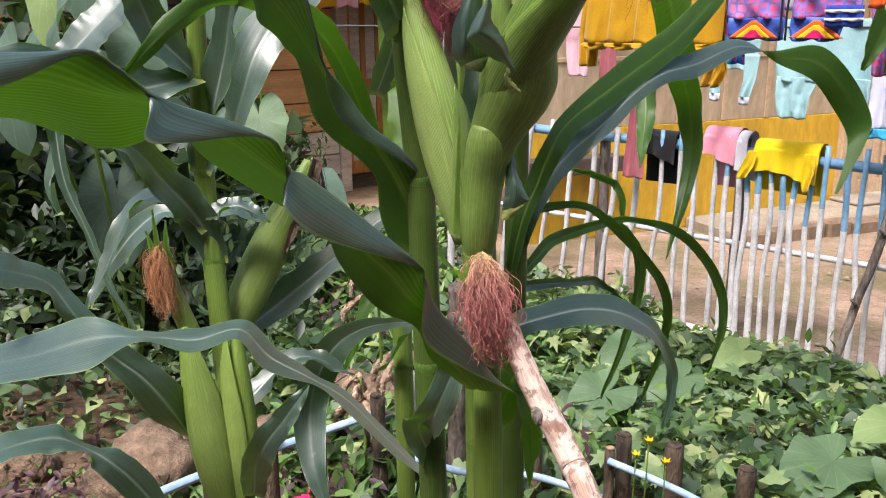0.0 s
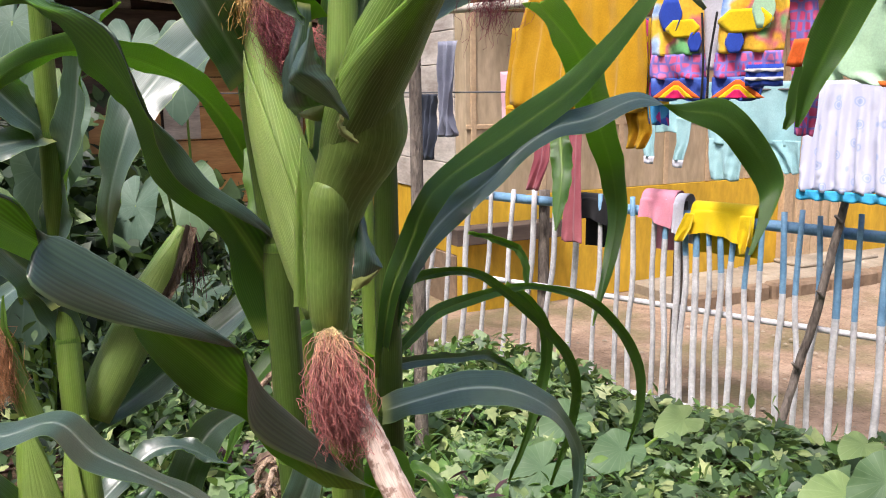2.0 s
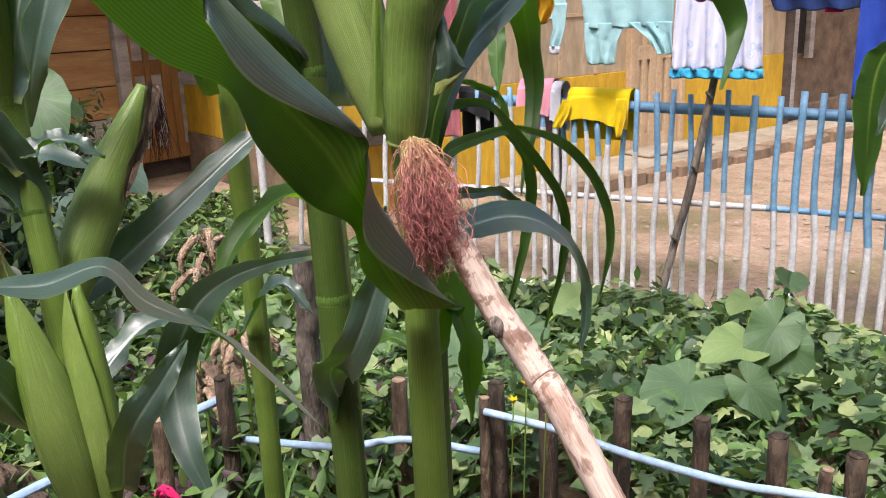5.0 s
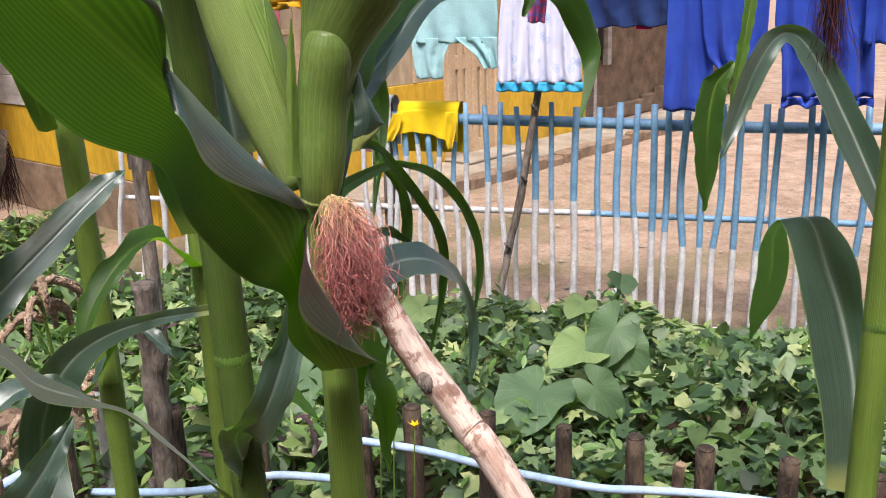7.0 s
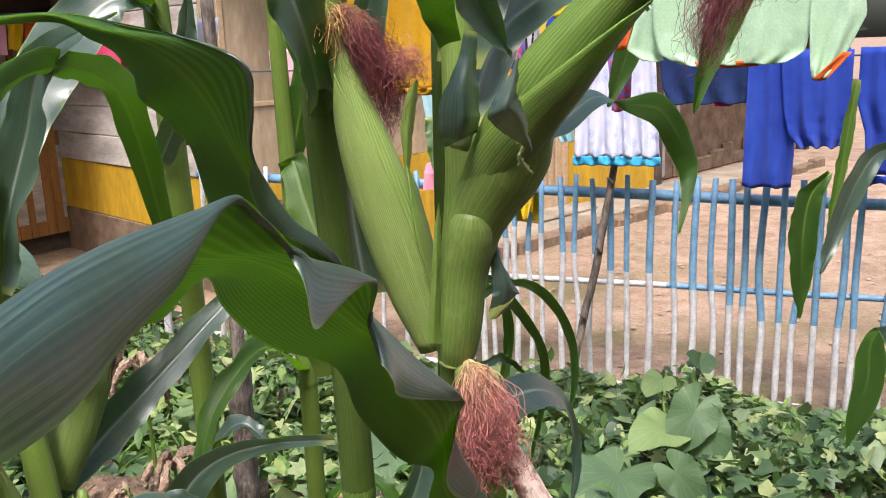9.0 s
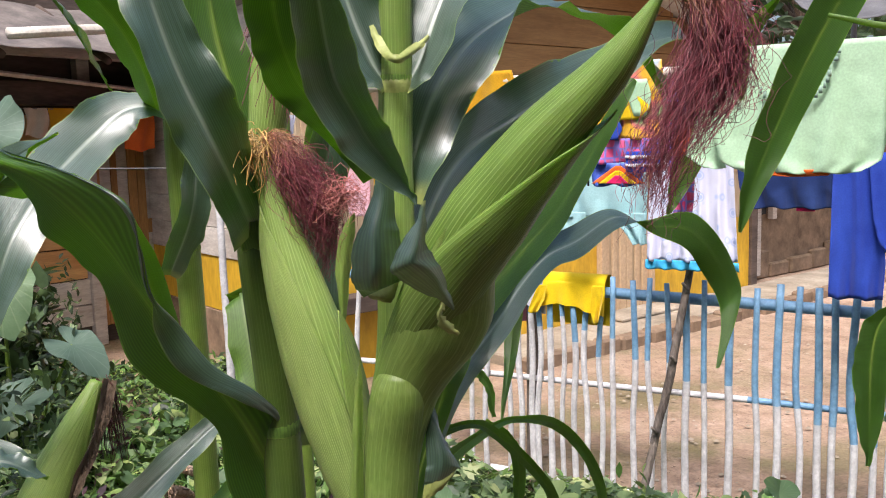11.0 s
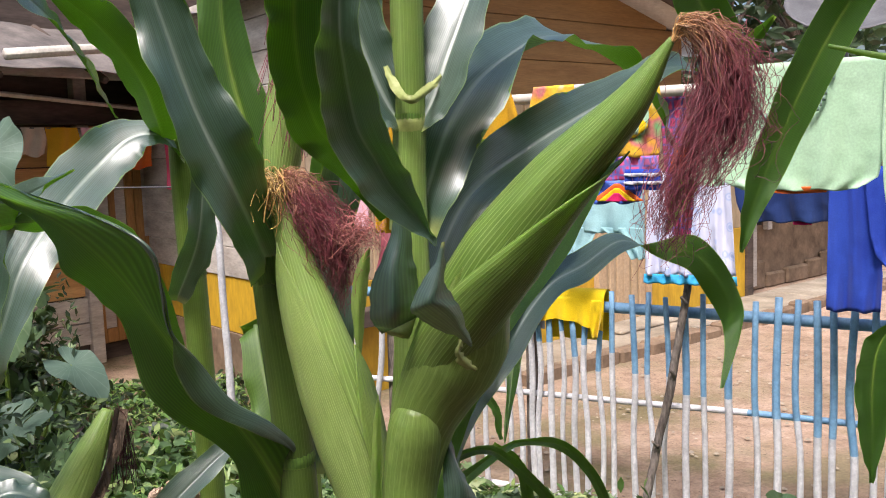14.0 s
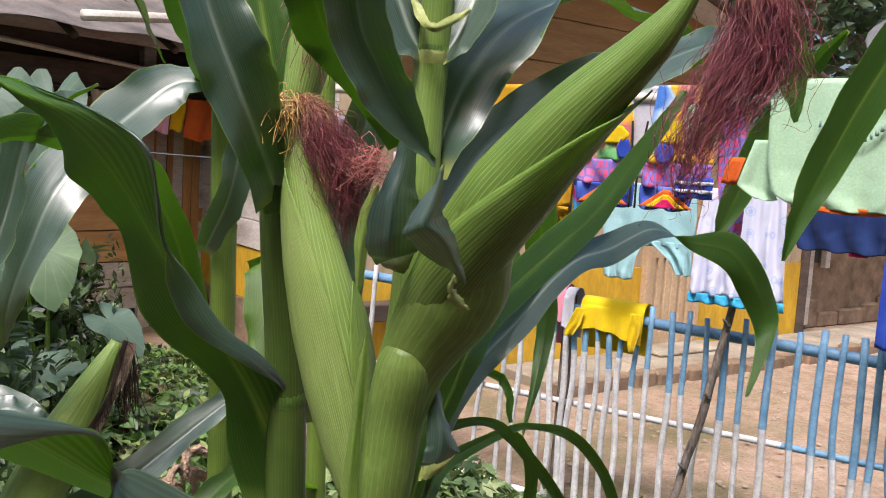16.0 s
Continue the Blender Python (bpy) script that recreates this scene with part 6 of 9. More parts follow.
RIGHT_HIGH_LEAF = [[(0.082, 1.045, 1.017), (0.099, 1.030, 1.107), (0.119, 1.040, 1.151), (0.141, 1.050, 1.191), (0.166, 1.090, 1.216), (0.213, 1.150, 1.236), (0.276, 1.210, 1.271), (0.334, 1.260, 1.309), (0.394, 1.310, 1.368), (0.443, 1.340, 1.428), (0.477, 1.360, 1.476)],
        [(0.076, 1.045, 1.018), (0.091, 1.030, 1.110), (0.110, 1.040, 1.157), (0.130, 1.050, 1.204), (0.153, 1.090, 1.225), (0.198, 1.150, 1.249), (0.260, 1.210, 1.283), (0.323, 1.260, 1.322), (0.384, 1.310, 1.378), (0.435, 1.340, 1.435), (0.473, 1.360, 1.479)],
        [(0.071, 1.045, 1.020), (0.082, 1.030, 1.115), (0.099, 1.040, 1.165), (0.122, 1.050, 1.214), (0.145, 1.090, 1.235), (0.185, 1.150, 1.261), (0.244, 1.210, 1.298), (0.308, 1.260, 1.335), (0.372, 1.310, 1.386), (0.427, 1.340, 1.440), (0.469, 1.360, 1.481)]]
RIGHT_ARCH_LEAF = [[(0.086, 1.050, 1.012), (0.105, 1.045, 1.096), (0.136, 1.070, 1.148), (0.167, 1.100, 1.174), (0.206, 1.120, 1.206), (0.250, 1.160, 1.239), (0.293, 1.200, 1.263), (0.345, 1.240, 1.268), (0.413, 1.280, 1.293), (0.475, 1.320, 1.297), (0.542, 1.330, 1.302), (0.603, 1.350, 1.252), (0.643, 1.370, 1.198), (0.633, 1.360, 1.156), (0.592, 1.340, 1.086)],
        [(0.080, 1.050, 1.014), (0.097, 1.045, 1.102), (0.126, 1.070, 1.156), (0.155, 1.100, 1.185), (0.200, 1.140, 1.215), (0.246, 1.180, 1.250), (0.292, 1.220, 1.273), (0.346, 1.260, 1.283), (0.416, 1.300, 1.305), (0.476, 1.320, 1.289), (0.537, 1.330, 1.279), (0.588, 1.350, 1.236), (0.624, 1.370, 1.185), (0.618, 1.360, 1.147), (0.589, 1.340, 1.085)],
        [(0.074, 1.050, 1.017), (0.088, 1.045, 1.110), (0.115, 1.070, 1.165), (0.142, 1.100, 1.198), (0.188, 1.160, 1.226), (0.240, 1.200, 1.262), (0.289, 1.240, 1.287), (0.345, 1.280, 1.296), (0.420, 1.320, 1.315), (0.479, 1.320, 1.278), (0.529, 1.330, 1.257), (0.567, 1.350, 1.224), (0.606, 1.370, 1.173), (0.606, 1.360, 1.136), (0.586, 1.340, 1.085)]]
PALE_WAVY_LEAF = [[(-0.022, 1.180, 0.705), (-0.074, 1.095, 0.814), (-0.123, 1.035, 0.906), (-0.162, 1.000, 0.947), (-0.194, 0.980, 0.983), (-0.218, 0.965, 1.019), (-0.271, 0.955, 1.017), (-0.307, 0.940, 1.014), (-0.339, 0.949, 1.015), (-0.401, 0.965, 1.025), (-0.462, 0.980, 1.001), (-0.522, 1.000, 0.976), (-0.612, 1.035, 0.939)],
        [(-0.016, 1.150, 0.710), (-0.064, 1.063, 0.814), (-0.112, 1.004, 0.903), (-0.154, 0.967, 0.951), (-0.191, 0.947, 0.983), (-0.218, 0.932, 1.021), (-0.264, 0.923, 1.013), (-0.304, 0.921, 1.016), (-0.331, 0.923, 1.017), (-0.386, 0.936, 1.009), (-0.449, 0.947, 0.987), (-0.510, 0.968, 0.968), (-0.592, 1.000, 0.942)],
        [(-0.011, 1.120, 0.716), (-0.056, 1.025, 0.816), (-0.103, 0.965, 0.902), (-0.144, 0.930, 0.956), (-0.188, 0.910, 0.983), (-0.213, 0.895, 1.024), (-0.261, 0.885, 1.010), (-0.300, 0.900, 1.018), (-0.322, 0.895, 1.020), (-0.376, 0.895, 0.989), (-0.435, 0.910, 0.973), (-0.495, 0.930, 0.960), (-0.574, 0.965, 0.947)]]
DARK_SIDE_LEAF = [[(-0.347, 1.141, 0.788), (-0.349, 1.130, 0.852), (-0.366, 1.098, 0.904), (-0.403, 1.068, 0.955), (-0.438, 1.053, 1.007), (-0.466, 1.050, 1.048), (-0.491, 1.020, 1.077), (-0.503, 0.990, 1.096), (-0.532, 0.947, 1.103)],
        [(-0.351, 1.136, 0.787), (-0.362, 1.104, 0.843), (-0.384, 1.075, 0.901), (-0.423, 1.052, 0.952), (-0.447, 1.037, 1.004), (-0.468, 1.030, 1.043), (-0.483, 0.999, 1.065), (-0.495, 0.970, 1.079), (-0.524, 0.931, 1.100)],
        [(-0.360, 1.144, 0.788), (-0.384, 1.090, 0.838), (-0.405, 1.062, 0.899), (-0.447, 1.060, 0.953), (-0.458, 1.027, 1.002), (-0.466, 1.010, 1.039), (-0.476, 0.980, 1.054), (-0.487, 0.950, 1.063), (-0.515, 0.913, 1.097)]]
LOW_SIDE_LEAF = [[(-0.314, 1.004, 0.711), (-0.344, 0.975, 0.816), (-0.370, 0.945, 0.869), (-0.403, 0.926, 0.890), (-0.434, 0.925, 0.913), (-0.477, 0.895, 0.912), (-0.514, 0.862, 0.894)],
        [(-0.322, 0.996, 0.712), (-0.350, 0.948, 0.817), (-0.371, 0.919, 0.869), (-0.396, 0.911, 0.892), (-0.425, 0.901, 0.908), (-0.464, 0.869, 0.910), (-0.507, 0.850, 0.895)],
        [(-0.332, 0.996, 0.712), (-0.360, 0.925, 0.818), (-0.376, 0.895, 0.870), (-0.389, 0.894, 0.894), (-0.417, 0.875, 0.903), (-0.452, 0.845, 0.909), (-0.500, 0.838, 0.897)]]
CURL_FLAP = [[(0.045, 0.800, 1.369), (0.040, 0.803, 1.355), (0.033, 0.806, 1.345), (0.027, 0.810, 1.331), (0.030, 0.813, 1.324), (0.042, 0.818, 1.315), (0.057, 0.823, 1.307), (0.069, 0.826, 1.298)],
        [(0.046, 0.800, 1.369), (0.043, 0.799, 1.355), (0.040, 0.798, 1.344), (0.037, 0.798, 1.335), (0.042, 0.801, 1.330), (0.052, 0.810, 1.321), (0.061, 0.819, 1.310), (0.070, 0.826, 1.299)],
        [(0.047, 0.800, 1.369), (0.047, 0.803, 1.354), (0.048, 0.806, 1.343), (0.052, 0.810, 1.337), (0.057, 0.813, 1.330), (0.062, 0.818, 1.320), (0.066, 0.823, 1.310), (0.070, 0.826, 1.299)]]
CURL_CUP = [[(0.030, 0.855, 1.389), (0.026, 0.860, 1.367), (0.019, 0.865, 1.350), (0.014, 0.870, 1.334), (0.013, 0.872, 1.318), (0.016, 0.875, 1.308), (0.022, 0.880, 1.301)],
        [(0.034, 0.855, 1.388), (0.032, 0.854, 1.367), (0.027, 0.851, 1.350), (0.026, 0.850, 1.335), (0.026, 0.852, 1.320), (0.028, 0.861, 1.309), (0.031, 0.872, 1.306)],
        [(0.040, 0.855, 1.387), (0.041, 0.860, 1.363), (0.044, 0.865, 1.347), (0.047, 0.870, 1.333), (0.048, 0.872, 1.322), (0.048, 0.875, 1.314), (0.048, 0.880, 1.310)]]
CURL_LIP = [[(0.026, 0.880, 1.300), (0.035, 0.878, 1.297), (0.041, 0.880, 1.296), (0.045, 0.884, 1.301)],
        [(0.025, 0.880, 1.302), (0.033, 0.874, 1.301), (0.040, 0.876, 1.302), (0.047, 0.884, 1.307)],
        [(0.025, 0.880, 1.303), (0.032, 0.878, 1.306), (0.039, 0.880, 1.309), (0.048, 0.884, 1.311)]]
TORN_EDGE = [[(0.062, 0.830, 1.304), (0.060, 0.832, 1.293), (0.063, 0.834, 1.285), (0.075, 0.836, 1.279)],
        [(0.064, 0.830, 1.303), (0.061, 0.829, 1.295), (0.066, 0.831, 1.287), (0.075, 0.836, 1.280)],
        [(0.066, 0.830, 1.301), (0.064, 0.832, 1.295), (0.069, 0.834, 1.289), (0.076, 0.836, 1.281)]]
SPLIT_HUSK_A = [[(0.068, 0.845, 1.324), (0.075, 0.842, 1.332), (0.082, 0.838, 1.346), (0.087, 0.834, 1.357), (0.092, 0.830, 1.374)],
        [(0.063, 0.845, 1.324), (0.067, 0.841, 1.335), (0.076, 0.837, 1.348), (0.082, 0.833, 1.359), (0.091, 0.830, 1.375)],
        [(0.057, 0.845, 1.324), (0.061, 0.842, 1.336), (0.069, 0.838, 1.349), (0.078, 0.834, 1.361), (0.091, 0.830, 1.376)]]
SPLIT_HUSK_B = [[(0.076, 0.845, 1.303), (0.079, 0.841, 1.323), (0.083, 0.836, 1.339), (0.087, 0.832, 1.352), (0.092, 0.830, 1.365)],
        [(0.072, 0.845, 1.303), (0.075, 0.841, 1.323), (0.078, 0.836, 1.339), (0.084, 0.832, 1.353), (0.091, 0.830, 1.365)],
        [(0.066, 0.845, 1.303), (0.069, 0.841, 1.325), (0.074, 0.836, 1.340), (0.082, 0.832, 1.354), (0.091, 0.830, 1.366)]]
THIN_ARCH_A = [[(0.095, 1.080, 1.027), (0.125, 1.120, 1.044), (0.154, 1.180, 1.050), (0.233, 1.270, 1.052), (0.289, 1.330, 1.044), (0.370, 1.400, 1.004), (0.420, 1.430, 0.954), (0.456, 1.450, 0.889), (0.463, 1.450, 0.823), (0.441, 1.430, 0.759)],
        [(0.092, 1.083, 1.029), (0.120, 1.123, 1.048), (0.150, 1.183, 1.056), (0.231, 1.273, 1.058), (0.290, 1.333, 1.048), (0.374, 1.403, 1.010), (0.427, 1.433, 0.958), (0.465, 1.453, 0.890), (0.470, 1.453, 0.820), (0.444, 1.433, 0.757)],
        [(0.089, 1.080, 1.033), (0.114, 1.120, 1.055), (0.146, 1.180, 1.065), (0.229, 1.270, 1.065), (0.290, 1.330, 1.053), (0.376, 1.400, 1.018), (0.433, 1.430, 0.964), (0.472, 1.450, 0.893), (0.475, 1.450, 0.820), (0.444, 1.430, 0.758)]]
THIN_ARCH_B = [[(0.094, 1.100, 1.096), (0.127, 1.120, 1.107), (0.180, 1.160, 1.103), (0.230, 1.220, 1.061), (0.296, 1.280, 0.987), (0.330, 1.310, 0.928), (0.332, 1.320, 0.863), (0.303, 1.300, 0.767)],
        [(0.093, 1.103, 1.098), (0.126, 1.123, 1.111), (0.182, 1.163, 1.107), (0.234, 1.223, 1.065), (0.302, 1.283, 0.991), (0.338, 1.313, 0.928), (0.339, 1.323, 0.860), (0.305, 1.303, 0.765)],
        [(0.091, 1.100, 1.102), (0.124, 1.120, 1.118), (0.182, 1.160, 1.113), (0.238, 1.220, 1.071), (0.307, 1.280, 0.996), (0.344, 1.310, 0.931), (0.345, 1.320, 0.860), (0.305, 1.300, 0.766)]]
THIN_ARCH_C = [[(0.238, 1.300, 1.057), (0.273, 1.330, 1.023), (0.296, 1.360, 0.972), (0.296, 1.370, 0.912), (0.279, 1.360, 0.844), (0.248, 1.340, 0.752)],
        [(0.240, 1.303, 1.059), (0.278, 1.333, 1.026), (0.305, 1.363, 0.973), (0.305, 1.373, 0.909), (0.285, 1.363, 0.841), (0.249, 1.343, 0.750)],
        [(0.242, 1.300, 1.063), (0.283, 1.330, 1.031), (0.313, 1.360, 0.975), (0.312, 1.370, 0.908), (0.291, 1.360, 0.839), (0.250, 1.340, 0.751)]]
SMALL_HOOK = [[(0.193, 1.360, 1.120), (0.225, 1.380, 1.106), (0.261, 1.400, 1.087), (0.273, 1.400, 1.068), (0.280, 1.400, 1.031)],
        [(0.194, 1.363, 1.121), (0.227, 1.383, 1.110), (0.265, 1.403, 1.091), (0.279, 1.403, 1.069), (0.284, 1.403, 1.030)],
        [(0.194, 1.360, 1.124), (0.228, 1.380, 1.115), (0.268, 1.400, 1.097), (0.284, 1.400, 1.071), (0.286, 1.400, 1.031)]]
DARK_STRAP = [[(0.086, 1.070, 1.015), (0.119, 1.100, 1.011), (0.167, 1.140, 1.003), (0.209, 1.180, 0.991), (0.249, 1.200, 0.960)],
        [(0.085, 1.076, 1.020), (0.119, 1.106, 1.017), (0.168, 1.146, 1.007), (0.212, 1.186, 0.995), (0.251, 1.206, 0.960)],
        [(0.083, 1.070, 1.028), (0.118, 1.100, 1.026), (0.166, 1.140, 1.015), (0.212, 1.180, 1.002), (0.251, 1.200, 0.963)]]
BROAD_PALE_LEAF = [[(0.082, 0.970, 0.996), (0.119, 0.990, 0.996), (0.168, 1.030, 0.990), (0.211, 1.070, 0.973), (0.253, 1.112, 0.949), (0.290, 1.160, 0.912), (0.312, 1.187, 0.860), (0.314, 1.193, 0.817), (0.307, 1.181, 0.778)],
        [(0.081, 1.006, 0.996), (0.119, 1.026, 1.000), (0.172, 1.066, 0.997), (0.221, 1.106, 0.980), (0.267, 1.146, 0.948), (0.300, 1.176, 0.909), (0.322, 1.196, 0.857), (0.322, 1.196, 0.814), (0.310, 1.186, 0.775)],
        [(0.078, 1.030, 1.001), (0.117, 1.050, 1.010), (0.173, 1.090, 1.009), (0.230, 1.130, 0.991), (0.279, 1.168, 0.951), (0.308, 1.180, 0.912), (0.329, 1.193, 0.860), (0.326, 1.187, 0.817), (0.310, 1.179, 0.778)]]
SILVER_LEAF = [[(-0.628, 1.498, 0.855), (-0.599, 1.484, 0.897), (-0.555, 1.465, 0.942), (-0.503, 1.440, 0.996), (-0.463, 1.433, 1.032), (-0.419, 1.438, 1.024), (-0.359, 1.430, 1.038), (-0.328, 1.435, 1.030), (-0.299, 1.447, 1.020)],
        [(-0.635, 1.506, 0.853), (-0.614, 1.496, 0.898), (-0.577, 1.486, 0.947), (-0.525, 1.466, 1.004), (-0.472, 1.456, 1.039), (-0.424, 1.456, 1.028), (-0.366, 1.456, 1.046), (-0.329, 1.456, 1.036), (-0.300, 1.456, 1.020)],
        [(-0.637, 1.502, 0.856), (-0.623, 1.496, 0.903), (-0.595, 1.495, 0.956), (-0.543, 1.480, 1.016), (-0.478, 1.467, 1.049), (-0.426, 1.462, 1.036), (-0.370, 1.470, 1.058), (-0.326, 1.465, 1.045), (-0.298, 1.453, 1.023)]]
THIN_HANGING_LEAF = [[(-0.627, 1.420, 1.224), (-0.631, 1.420, 1.160), (-0.620, 1.410, 1.092), (-0.588, 1.400, 1.025), (-0.552, 1.380, 0.941), (-0.503, 1.360, 0.863)],
        [(-0.622, 1.426, 1.224), (-0.622, 1.426, 1.161), (-0.612, 1.416, 1.094), (-0.584, 1.406, 1.026), (-0.548, 1.386, 0.942), (-0.503, 1.366, 0.862)],
        [(-0.611, 1.420, 1.225), (-0.608, 1.420, 1.164), (-0.600, 1.410, 1.098), (-0.574, 1.400, 1.031), (-0.540, 1.380, 0.946), (-0.498, 1.360, 0.866)]]
UPPER_SIDE_LEAF = [[(-0.493, 1.185, 1.266), (-0.461, 1.180, 1.293), (-0.433, 1.190, 1.322), (-0.410, 1.210, 1.352), (-0.388, 1.232, 1.388)],
        [(-0.514, 1.206, 1.273), (-0.488, 1.206, 1.305), (-0.458, 1.216, 1.337), (-0.433, 1.236, 1.366), (-0.407, 1.256, 1.399)],
        [(-0.530, 1.215, 1.280), (-0.510, 1.220, 1.318), (-0.480, 1.230, 1.353), (-0.452, 1.250, 1.380), (-0.421, 1.268, 1.409)]]
DROOP_LEAF = [[(-0.025, 1.120, 0.966), (-0.078, 1.200, 0.941), (-0.134, 1.260, 0.914), (-0.189, 1.280, 0.878), (-0.225, 1.280, 0.813), (-0.234, 1.260, 0.748), (-0.214, 1.220, 0.685), (-0.189, 1.200, 0.646)],
        [(-0.025, 1.126, 0.958), (-0.078, 1.206, 0.930), (-0.129, 1.266, 0.897), (-0.171, 1.286, 0.860), (-0.202, 1.286, 0.802), (-0.210, 1.266, 0.745), (-0.198, 1.226, 0.686), (-0.182, 1.206, 0.645)],
        [(-0.025, 1.120, 0.955), (-0.076, 1.200, 0.923), (-0.123, 1.260, 0.885), (-0.152, 1.280, 0.846), (-0.176, 1.280, 0.796), (-0.184, 1.260, 0.748), (-0.180, 1.220, 0.692), (-0.173, 1.200, 0.651)]]
LIGULE = [[(0.043, 0.935, 1.486), (0.045, 0.922, 1.469), (0.055, 0.908, 1.457), (0.072, 0.918, 1.465), (0.088, 0.935, 1.478)],
        [(0.044, 0.933, 1.486), (0.048, 0.920, 1.470), (0.055, 0.906, 1.460), (0.070, 0.916, 1.467), (0.086, 0.933, 1.479)],
        [(0.046, 0.935, 1.487), (0.051, 0.922, 1.473), (0.055, 0.908, 1.463), (0.068, 0.918, 1.470), (0.086, 0.935, 1.480)]]
EDGE_FOLDED_LEAF = [[(1.136, 1.280, 0.321), (1.109, 1.290, 0.493), (1.074, 1.305, 0.655), (1.045, 1.315, 0.767), (1.019, 1.325, 0.852), (1.002, 1.332, 0.870), (0.966, 1.328, 0.837), (0.948, 1.320, 0.772), (0.937, 1.315, 0.708), (0.940, 1.315, 0.659)],
        [(1.202, 1.280, 0.294), (1.199, 1.290, 0.494), (1.167, 1.305, 0.647), (1.120, 1.315, 0.764), (1.081, 1.325, 0.855), (1.043, 1.332, 0.868), (0.996, 1.328, 0.849), (0.985, 1.320, 0.776), (0.957, 1.315, 0.717), (0.941, 1.315, 0.661)],
        [(1.248, 1.280, 0.287), (1.225, 1.290, 0.535), (1.223, 1.305, 0.647), (1.195, 1.315, 0.773), (1.135, 1.325, 0.850), (1.088, 1.332, 0.862), (1.027, 1.328, 0.850), (1.030, 1.320, 0.789), (1.005, 1.315, 0.729), (0.943, 1.315, 0.662)]]
EDGE_ARCH_LEAF = [[(1.182, 1.210, 0.865), (1.132, 1.220, 0.961), (1.069, 1.230, 1.061), (1.000, 1.240, 1.157), (0.935, 1.245, 1.207), (0.870, 1.245, 1.206), (0.818, 1.240, 1.166), (0.793, 1.240, 1.107), (0.774, 1.235, 1.047), (0.770, 1.235, 1.021)],
        [(1.159, 1.216, 0.857), (1.102, 1.226, 0.951), (1.041, 1.236, 1.051), (0.978, 1.246, 1.145), (0.930, 1.251, 1.193), (0.889, 1.251, 1.194), (0.847, 1.246, 1.155), (0.818, 1.246, 1.098), (0.789, 1.241, 1.042), (0.778, 1.241, 1.019)],
        [(1.120, 1.210, 0.854), (1.058, 1.220, 0.946), (0.999, 1.230, 1.044), (0.942, 1.240, 1.136), (0.912, 1.245, 1.180), (0.895, 1.245, 1.182), (0.864, 1.240, 1.145), (0.831, 1.240, 1.092), (0.793, 1.235, 1.039), (0.774, 1.235, 1.020)]]
EDGE_DARK_LEAF = [[(0.917, 1.375, 1.152), (0.859, 1.375, 1.121), (0.841, 1.375, 1.057), (0.849, 1.375, 0.977), (0.870, 1.375, 0.896)],
        [(0.929, 1.381, 1.147), (0.890, 1.381, 1.110), (0.878, 1.381, 1.049), (0.879, 1.381, 0.972), (0.878, 1.381, 0.894)],
        [(0.930, 1.375, 1.144), (0.910, 1.375, 1.101), (0.905, 1.375, 1.045), (0.899, 1.375, 0.969), (0.875, 1.375, 0.895)]]
EDGE_BRIGHT_STRIP = [[(0.840, 1.260, 1.311), (0.825, 1.260, 1.240), (0.817, 1.260, 1.183), (0.809, 1.260, 1.128), (0.806, 1.260, 1.081)],
        [(0.850, 1.262, 1.310), (0.839, 1.262, 1.237), (0.830, 1.262, 1.180), (0.819, 1.262, 1.126), (0.810, 1.262, 1.080)],
        [(0.855, 1.260, 1.308), (0.849, 1.260, 1.235), (0.840, 1.260, 1.178), (0.825, 1.260, 1.125), (0.810, 1.260, 1.080)]]
SHANK_FLAP = [[(0.066, 0.902, 1.224), (0.066, 0.897, 1.195), (0.065, 0.892, 1.177), (0.063, 0.892, 1.164), (0.062, 0.895, 1.155)],
        [(0.069, 0.902, 1.222), (0.074, 0.891, 1.196), (0.076, 0.886, 1.181), (0.074, 0.888, 1.165), (0.069, 0.895, 1.155)],
        [(0.073, 0.902, 1.220), (0.080, 0.897, 1.190), (0.089, 0.892, 1.172), (0.086, 0.892, 1.167), (0.076, 0.895, 1.158)]]
SHANK_LIP = [[(0.061, 0.893, 1.149), (0.068, 0.891, 1.151), (0.078, 0.892, 1.157), (0.088, 0.894, 1.168)],
        [(0.062, 0.893, 1.154), (0.070, 0.889, 1.157), (0.082, 0.890, 1.164), (0.089, 0.894, 1.170)],
        [(0.063, 0.893, 1.159), (0.071, 0.889, 1.163), (0.085, 0.892, 1.169), (0.089, 0.894, 1.171)]]
TOP_FRONT_LEAF = [[(-0.020, 0.735, 1.534), (-0.026, 0.745, 1.504), (-0.029, 0.750, 1.483), (-0.030, 0.757, 1.468), (-0.028, 0.765, 1.451), (-0.024, 0.772, 1.434), (-0.014, 0.780, 1.415), (-0.004, 0.787, 1.400), (0.012, 0.793, 1.386), (0.029, 0.798, 1.375), (0.041, 0.800, 1.367)],
        [(-0.014, 0.739, 1.535), (-0.017, 0.749, 1.505), (-0.017, 0.756, 1.484), (-0.014, 0.765, 1.469), (-0.010, 0.775, 1.452), (-0.005, 0.782, 1.435), (0.005, 0.790, 1.419), (0.014, 0.795, 1.404), (0.027, 0.799, 1.388), (0.036, 0.801, 1.377), (0.041, 0.800, 1.367)],
        [(-0.007, 0.735, 1.535), (-0.007, 0.745, 1.505), (-0.009, 0.750, 1.484), (-0.002, 0.757, 1.468), (0.003, 0.765, 1.450), (0.009, 0.772, 1.434), (0.018, 0.780, 1.419), (0.025, 0.787, 1.406), (0.033, 0.793, 1.390), (0.038, 0.798, 1.377), (0.042, 0.800, 1.367)]]
